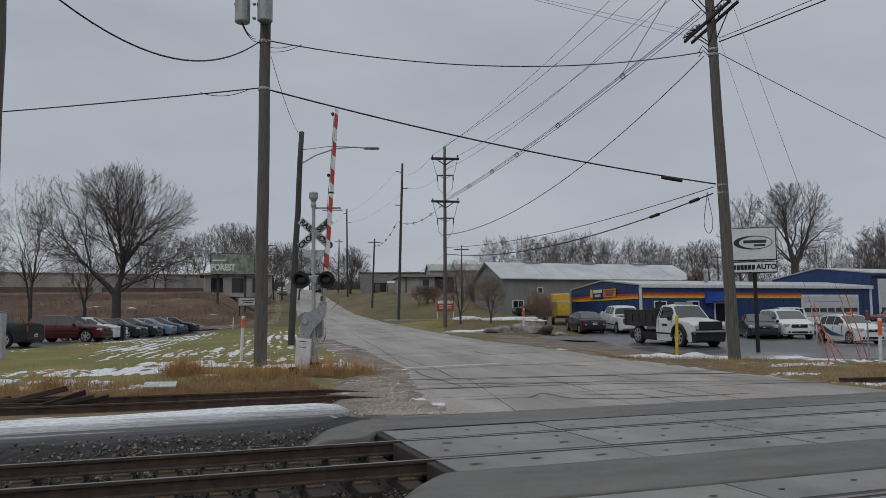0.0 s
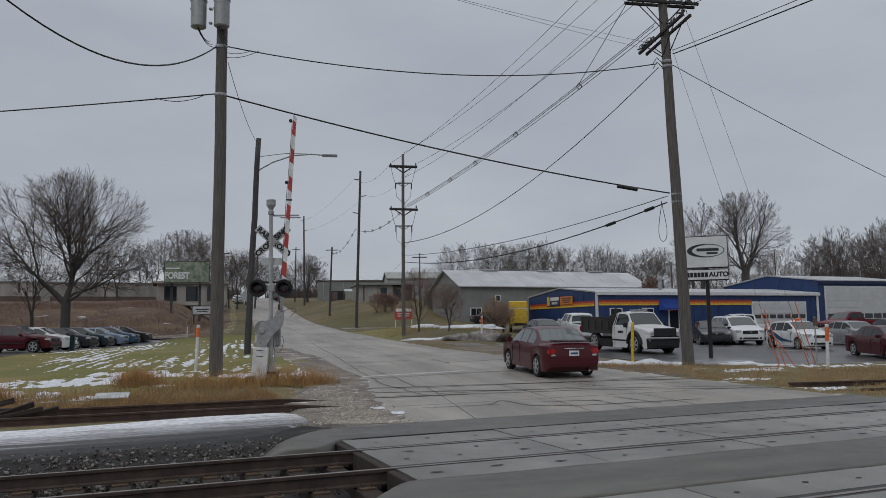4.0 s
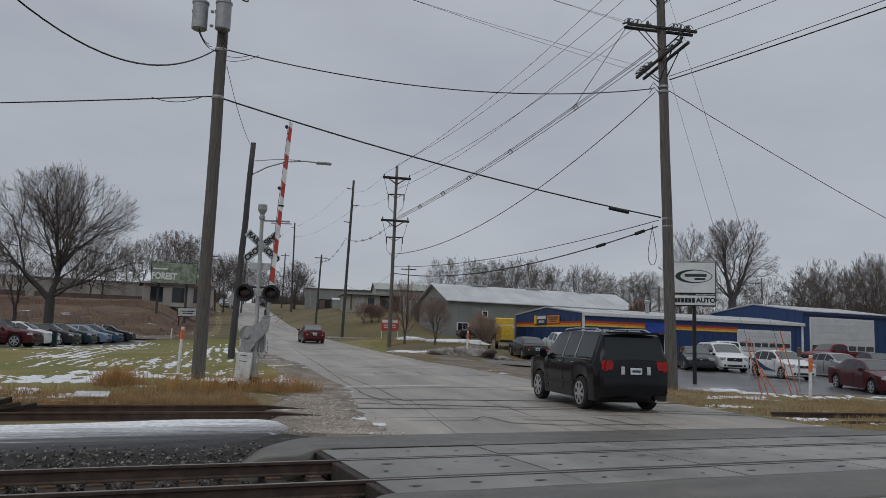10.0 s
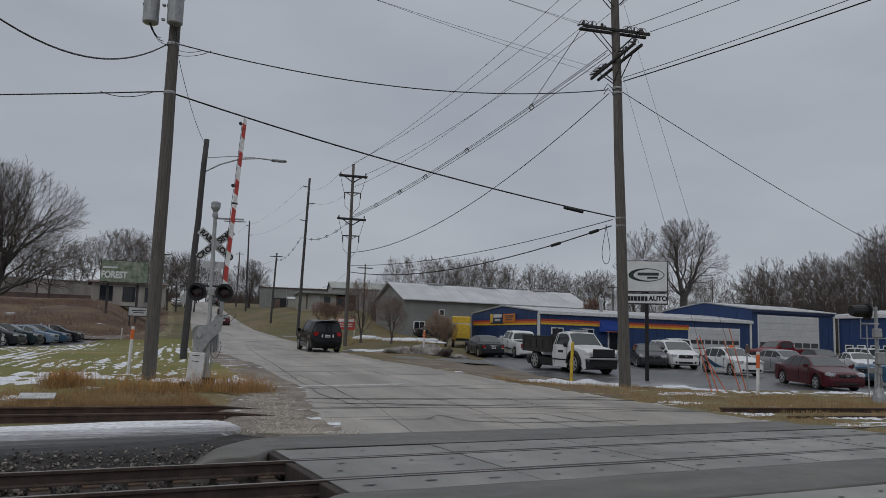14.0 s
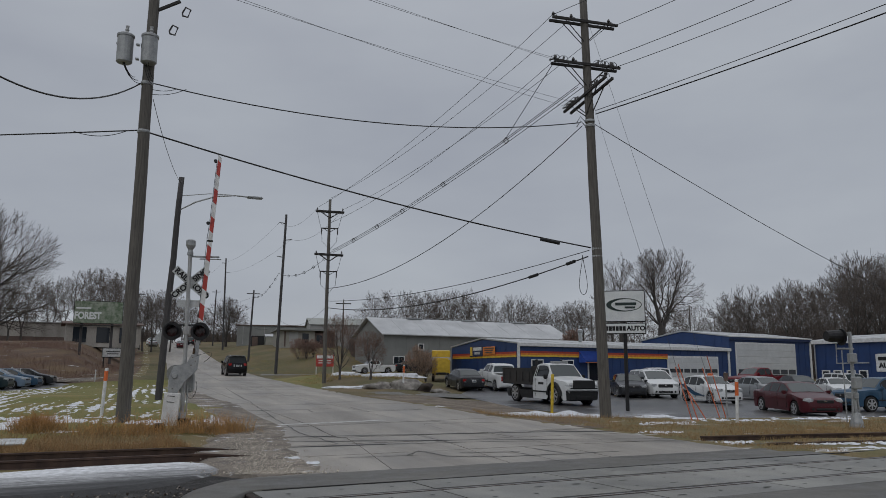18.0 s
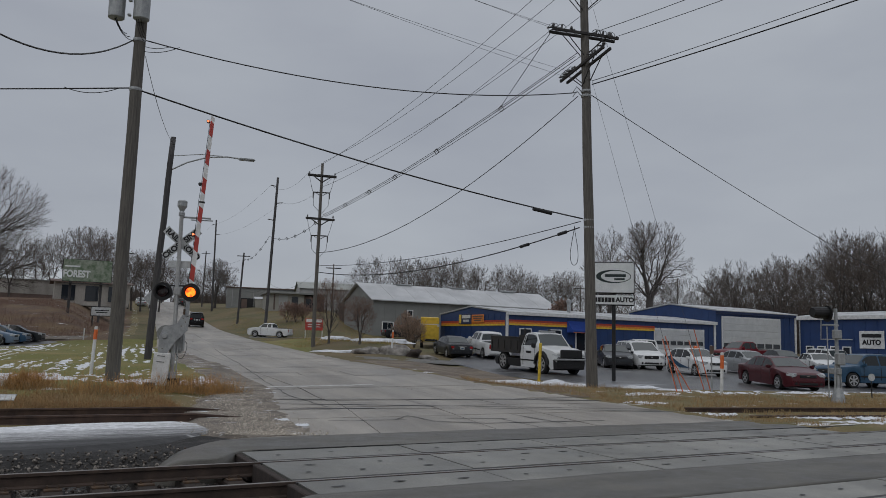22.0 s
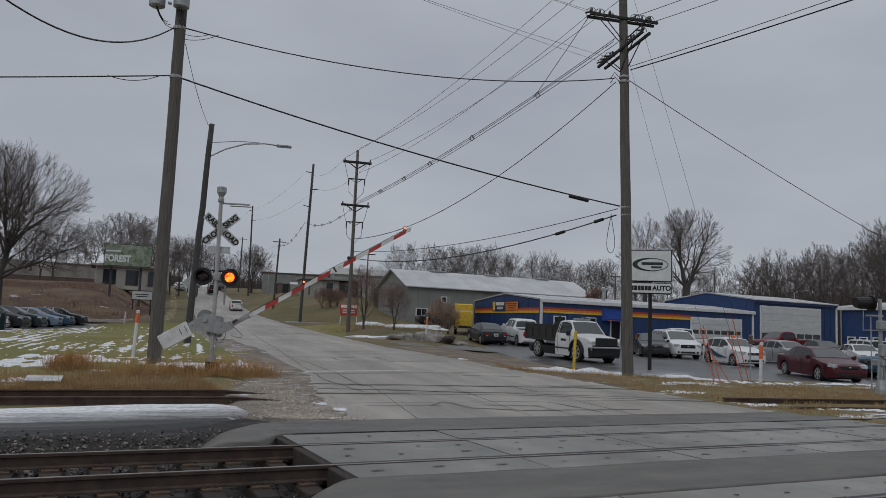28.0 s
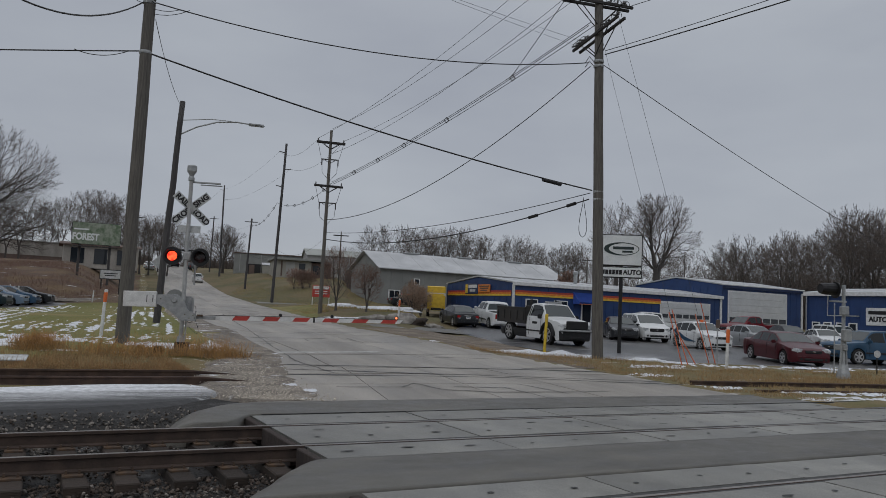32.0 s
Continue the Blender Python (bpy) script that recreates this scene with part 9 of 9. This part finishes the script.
def road_marks():
    marks = thing("stop_line", Matrix(), "worn pale stop line across the lane", "road marking", kind="structure")
    bm = bmesh.new()
    a, b = Vector((-1.25, 24.6)), Vector((2.1, 26.1))
    d = (b - a).normalized()
    n = Vector((-d.y, d.x))
    prev = None
    for i in range(16):
        p = a.lerp(b, i / 15)
        w = 0.17 + 0.05 * noise.noise((i * 0.9, 0, 0))
        e = [bm.verts.new((*(p + n * w), height(*(p + n * w)) + 0.008)), bm.verts.new((*(p - n * w), height(*(p - n * w)) + 0.008))]
        if prev:
            bm.faces.new((prev[0], prev[1], e[1], e[0]))
        prev = e
    part("line", bm, "paint_line", marks)
    cracks = thing("road_cracks", Matrix(), "dark tar-filled cracks wandering across the slabs", "road cracks", kind="structure")
    rng = random.Random(12)
    extra = []
    for _ in range(13):
        x, y = rng.uniform(0.2, 9), 13.6 + 22 * rng.random() ** 1.5
        a = radians(rng.choice((19, 19, 12, 104, 100)) + rng.gauss(0, 14))
        ln = rng.uniform(0.6, 2.6)
        x -= max(0, y - 18) * 0.25
        if on_road(x, y, -1.2) and on_road(x + ln * math.cos(a), y + ln * math.sin(a), -0.6):
            extra.append(((x, y), (x + ln * math.cos(a), y + ln * math.sin(a))))
    for p, q in (((1.74, 16.01), (2.12, 16.9)), ((2.12, 16.9), (2.58, 15.7)), ((2.58, 15.7), (3.6, 15.5)), ((3.6, 15.5), (6.4, 16.3)), ((0.4, 15.6), (2.0, 16.0)), ((-0.3, 20.5), (2.9, 21.4)), ((-1.0, 34), (2.0, 36.4)), ((1.6, 29.8), (4.2, 31)), ((-5.8, 48), (-4, 55)), ((-3.0, 41), (0.5, 42.4)), ((6, 22.3), (9.2, 23.4)), ((10, 17.6), (13.0, 18.6)), ((-2.8, 30.2), (0.4, 31.2)), ((-6.5, 52), (-2.6, 53.2)), ((-7, 58), (-3.6, 59.5)), ((-6.2, 52.1), (-3.63, 37.9)), ((-3.63, 37.9), (-1.64, 27.5)), ((-1.64, 27.5), (-0.6, 22.4)), ((-0.6, 22.4), (0.45, 18.8)), ((2.57, 21.44), (3.04, 19.21)), ((-3.72, 43.9), (-1.4, 45.8)), ((-2.2, 27.3), (-1.5, 28.0)), *extra):
        bm = bmesh.new()
        prev = None
        a, b = Vector(p), Vector(q)
        d = (b - a).normalized()
        n = Vector((-d.y, d.x))
        k = max(8, int((b - a).length * 5))
        for i in range(k + 1):
            c = a.lerp(b, i / k) + n * (0.055 * noise.noise((i * 0.30, p[0], p[1])) + 0.014 * rng.uniform(-1, 1))
            w = (0.010 + 0.022 * abs(noise.noise((i * 0.5, q[0], 2)))) * (1 + max(0, c.y - 25) * 0.03) * (0.6 + 1.4 * abs(d.x))
            e = [bm.verts.new((*(c + n * w), height(*(c + n * w)) + 0.007)), bm.verts.new((*(c - n * w), height(*(c - n * w)) + 0.007))]
            if prev:
                bm.faces.new((prev[0], prev[1], e[1], e[0]))
            prev = e
        part("crack", bm, "crack", cracks)


def stones():
    """Ballast: 300 stones nearest the crossing as parts, the rest joined."""
    rng = random.Random(3)
    shapes = []
    for k in range(5):
        bm = bmesh.new()
        bmesh.ops.create_icosphere(bm, subdivisions=1, radius=1)
        for v in bm.verts:
            v.co *= 1 + 0.5 * noise.noise(v.co * 1.3 + Vector((k * 7, 0, 0)))
            v.co.z *= 0.7
        me = bpy.data.meshes.new("stone")
        bm.to_mesh(me)
        bm.free()
        me.materials.append(M["stone"])
        shapes.append(me)

    def spot():
        u = 2.6 - abs(rng.gauss(0, 5.5))
        r = rng.random()
        if r < 0.38:
            n = rng.uniform(10.2, 11.5 + 0.5 * rng.random())
        elif r < 0.88:
            n = rng.uniform(6.4, 8.5)
        else:
            n = rng.uniform(8.75, 10.0)
        return un(u, n, -0.30 * smooth(12.1, 11.0, n) + 0.02 if n > 10.2 else -0.26)
    bed = thing("ballast", Matrix(), "loose grey and tan ballast stones between the ties", "ballast", kind="structure")
    for i in range(300):
        p = spot()
        o = new("stone", rng.choice(shapes))
        o.parent = bed
        s = rng.uniform(0.014, 0.036)
        o.matrix_world = Matrix.Translation((p.x, p.y, p.z + s * 0.3)) @ Euler((rng.uniform(-1, 1), rng.uniform(-1, 1), rng.uniform(0, 6))).to_matrix().to_4x4() @ Matrix.Diagonal((s, s, s, 1))
    base = [([v.co.copy() for v in me.vertices], [tuple(p.vertices) for p in me.polygons]) for me in shapes]
    heaps = {"stone": ([], []), "stone_rusty": ([], [])}
    for i in range(11500):
        p = spot()
        n = p.x * NV.x + p.y * NV.y
        verts, faces = heaps["stone_rusty" if n < 10.15 and n > 7.9 or rng.random() < (0.6 if n < 10 else 0.12) else "stone"]
        vs, fs = rng.choice(base)
        s = 0.008 + 0.024 * rng.random() ** 1.8
        m = Euler((rng.uniform(-1, 1), rng.uniform(-1, 1), rng.uniform(0, 6))).to_matrix() * s
        k = len(verts)
        z = p.z - 0.02 + s * 0.5
        for v in vs:
            q = m @ v
            verts.append((p.x + q.x, p.y + q.y, z + q.z))
        faces += [tuple(k + j for j in f) for f in fs]
    for mat, (verts, faces) in heaps.items():
        tagged(raw("ballast_stones", verts, faces, mat, bed), kind="stuff")
    # gravel on the corner
    verts, faces = [], []
    for i in range(9000):
        y = 13.2 + 14 * rng.random() ** 1.6
        x = float(np.interp(y, (13.4, 15, 18, 24, 27), (-0.7, -1.0, -1.6, -2.3, -3.2))) + rng.gauss(0, 0.42)
        vs, fs = rng.choice(base)
        s = rng.uniform(0.005, 0.011) if rng.random() < 0.9 else rng.uniform(0.011, 0.022)
        m = Euler((rng.uniform(-1, 1), rng.uniform(-1, 1), rng.uniform(0, 6))).to_matrix() * s
        k = len(verts)
        z = height(x, y) + 0.012 + s * 0.3
        for v in vs:
            q = m @ v
            verts.append((x + q.x, y + q.y, z + q.z))
        faces += [tuple(k + j for j in f) for f in fs]
    tagged(raw("loose_gravel", verts, faces, "pebble"), "loose gravel scattered at the road corner", "gravel", kind="stuff")


yards()
small_things()
road_marks()
stones()


# ---- what moves ----
def drive(thing_ob, rows, lift=0.0):
    """Keys a vehicle along rows of (seconds, x, y); it points along its way."""
    out = []
    for i, (t, x, y, *nose) in enumerate(rows):
        xa, ya = rows[max(0, i - 1)][1:3]
        xb, yb = rows[min(len(rows) - 1, i + 1)][1:3]
        out.append((t, stand(x, y, nose[0] if nose else math.degrees(math.atan2(yb - ya, xb - xa)), lift)))
    walk(thing_ob, out)


def flash(lens, home, hidden, spans):
    """A roundel comes forward while its lamp is lit and drops back into the case between."""
    rows = [(0.0, hidden)]
    for a, b in spans:
        rows += [(a - 0.05, hidden), (a, home)] + ([(b - 0.05, home), (b, hidden)] if b < 32 else [])
    if rows[-1][0] < 32.0:
        rows.append((32.0, rows[-1][1]))
    walk(lens, [(t, pose(*p)) for t, p in rows])


def motions():
    drive(MAROON, [(0, 14.20, 6.20), (1, 11.60, 10.80), (2, 8.55, 15.30, 107), (2.5, 7.17, 17.50, 104), (3, 6.40, 20.20, 103), (3.5, 5.50, 22.70, 101), (4, 4.72, 25.20, 99), (4.5, 3.93, 27.92, 100), (5.5, 2.06, 32.91), (6.5, 0.05, 38.93), (7.25, -1.39, 43.91), (8, -2.78, 49.27), (9, -4.41, 57.23), (10, -6.54, 66.49), (11, -8.77, 76.52), (12, -11.55, 89.38), (13, -14.77, 103.83), (14, -17.88, 117.13), (16, -23.30, 140.00), (18, -29.90, 170.00), (20, -36.60, 200.00), (23, -46.50, 245.00), (32, -76.00, 380.00)])
    drive(BLACK, [(0, 38.00, -35.00), (5, 21.50, -6.50), (7, 14.90, 5.30, 119), (8, 11.30, 11.06, 119), (8.5, 9.40, 13.44, 110), (9, 7.80, 15.81, 103), (9.5, 6.72, 18.53, 101.5), (10, 5.70, 21.32, 99), (10.5, 4.71, 23.96, 100.5), (11, 3.86, 27.01, 102.5), (11.5, 2.97, 30.86, 104), (12, 2.02, 35.23, 105), (12.5, 1.21, 39.82), (13, 0.35, 43.94), (14.5, -2.71, 55.15), (16, -5.50, 66.44), (17, -7.15, 74.30), (18, -9.03, 81.93), (19, -10.91, 89.26), (20, -12.67, 96.46), (21, -14.36, 103.74), (22, -16.12, 112.11), (23, -17.75, 120.30), (25, -21.62, 137.70), (28, -27.92, 164.86), (32, -36.00, 200.00)])
    drive(WHITE, [(0, 62.35, 97.00), (10, 41.35, 93.50), (16, 13.85, 88.50), (18, 5.55, 85.80), (19, 2.25, 84.90), (20, -0.15, 84.40), (21, -1.95, 83.80), (22, -4.41, 84.24), (22.5, -5.80, 85.18), (23, -7.57, 86.53), (23.5, -8.93, 88.52), (24, -9.97, 90.09), (24.5, -10.87, 92.30), (25, -11.65, 95.13), (25.5, -12.50, 98.70), (27.5, -15.33, 111.61), (28, -16.07, 115.08), (29, -17.54, 121.80), (30, -18.79, 127.58), (31, -19.95, 133.14), (32, -21.00, 138.60)])
    # the gate arm swings down about its pivot
    walk(GATE_ARM, [(t, pose(-0.22, -0.16, 1.46, 0, -a, 0)) for t, a in ((0, 86.5), (23.9, 86.5), (24.2, 85), (24.6, 80.5), (25, 73.3), (25.5, 65.5), (26.5, 50.5), (27.5, 37), (28.3, 28), (28.9, 21), (29.5, 14), (30.1, 7), (30.5, 3.5), (30.8, 1.8), (32, 1.2))])
    # the two lamps flash in turn
    turns = [18.82, 19.05, 19.63, 20.22, 20.81, 21.42, 22.10, 22.6, 23.18, 23.77, 24.4, 25.10, 25.62, 26.2, 26.85, 27.5, 28.1, 28.7, 29.28, 29.88, 30.5, 31.1, 31.7, 32.4]
    spans = list(zip(turns, turns[1:]))
    left = [(a, b) for a, b in spans[0::2]]
    right = [(a, b) for a, b in spans[1::2]]
    flash(FLASH["left"], (-0.375, -0.158, 2.68), (-0.375, 0.02, 2.68), left)
    flash(FLASH["right"], (0.375, -0.158, 2.68), (0.375, 0.02, 2.68), [(a, min(b, 31.99)) for a, b in right])
    # on the arm the tip lamp burns steadily and the two inner ones flash in turn
    walk(FLASH["arm_tip"], [(0, pose(6.22, 0.17, -0.37)), (18.6, pose(6.22, 0.17, -0.37)), (18.66, pose(6.22, 0.112, -0.37)), (32, pose(6.22, 0.112, -0.37))])
    for key, x, lit in (("arm_low", 2.90, left), ("arm_mid", 4.36, right)):
        flash(FLASH[key], (x, 0.112, -0.37), (x, 0.17, -0.37), [(a - 0.12, min(b, 32.1) - 0.12) for a, b in lit])


motions()
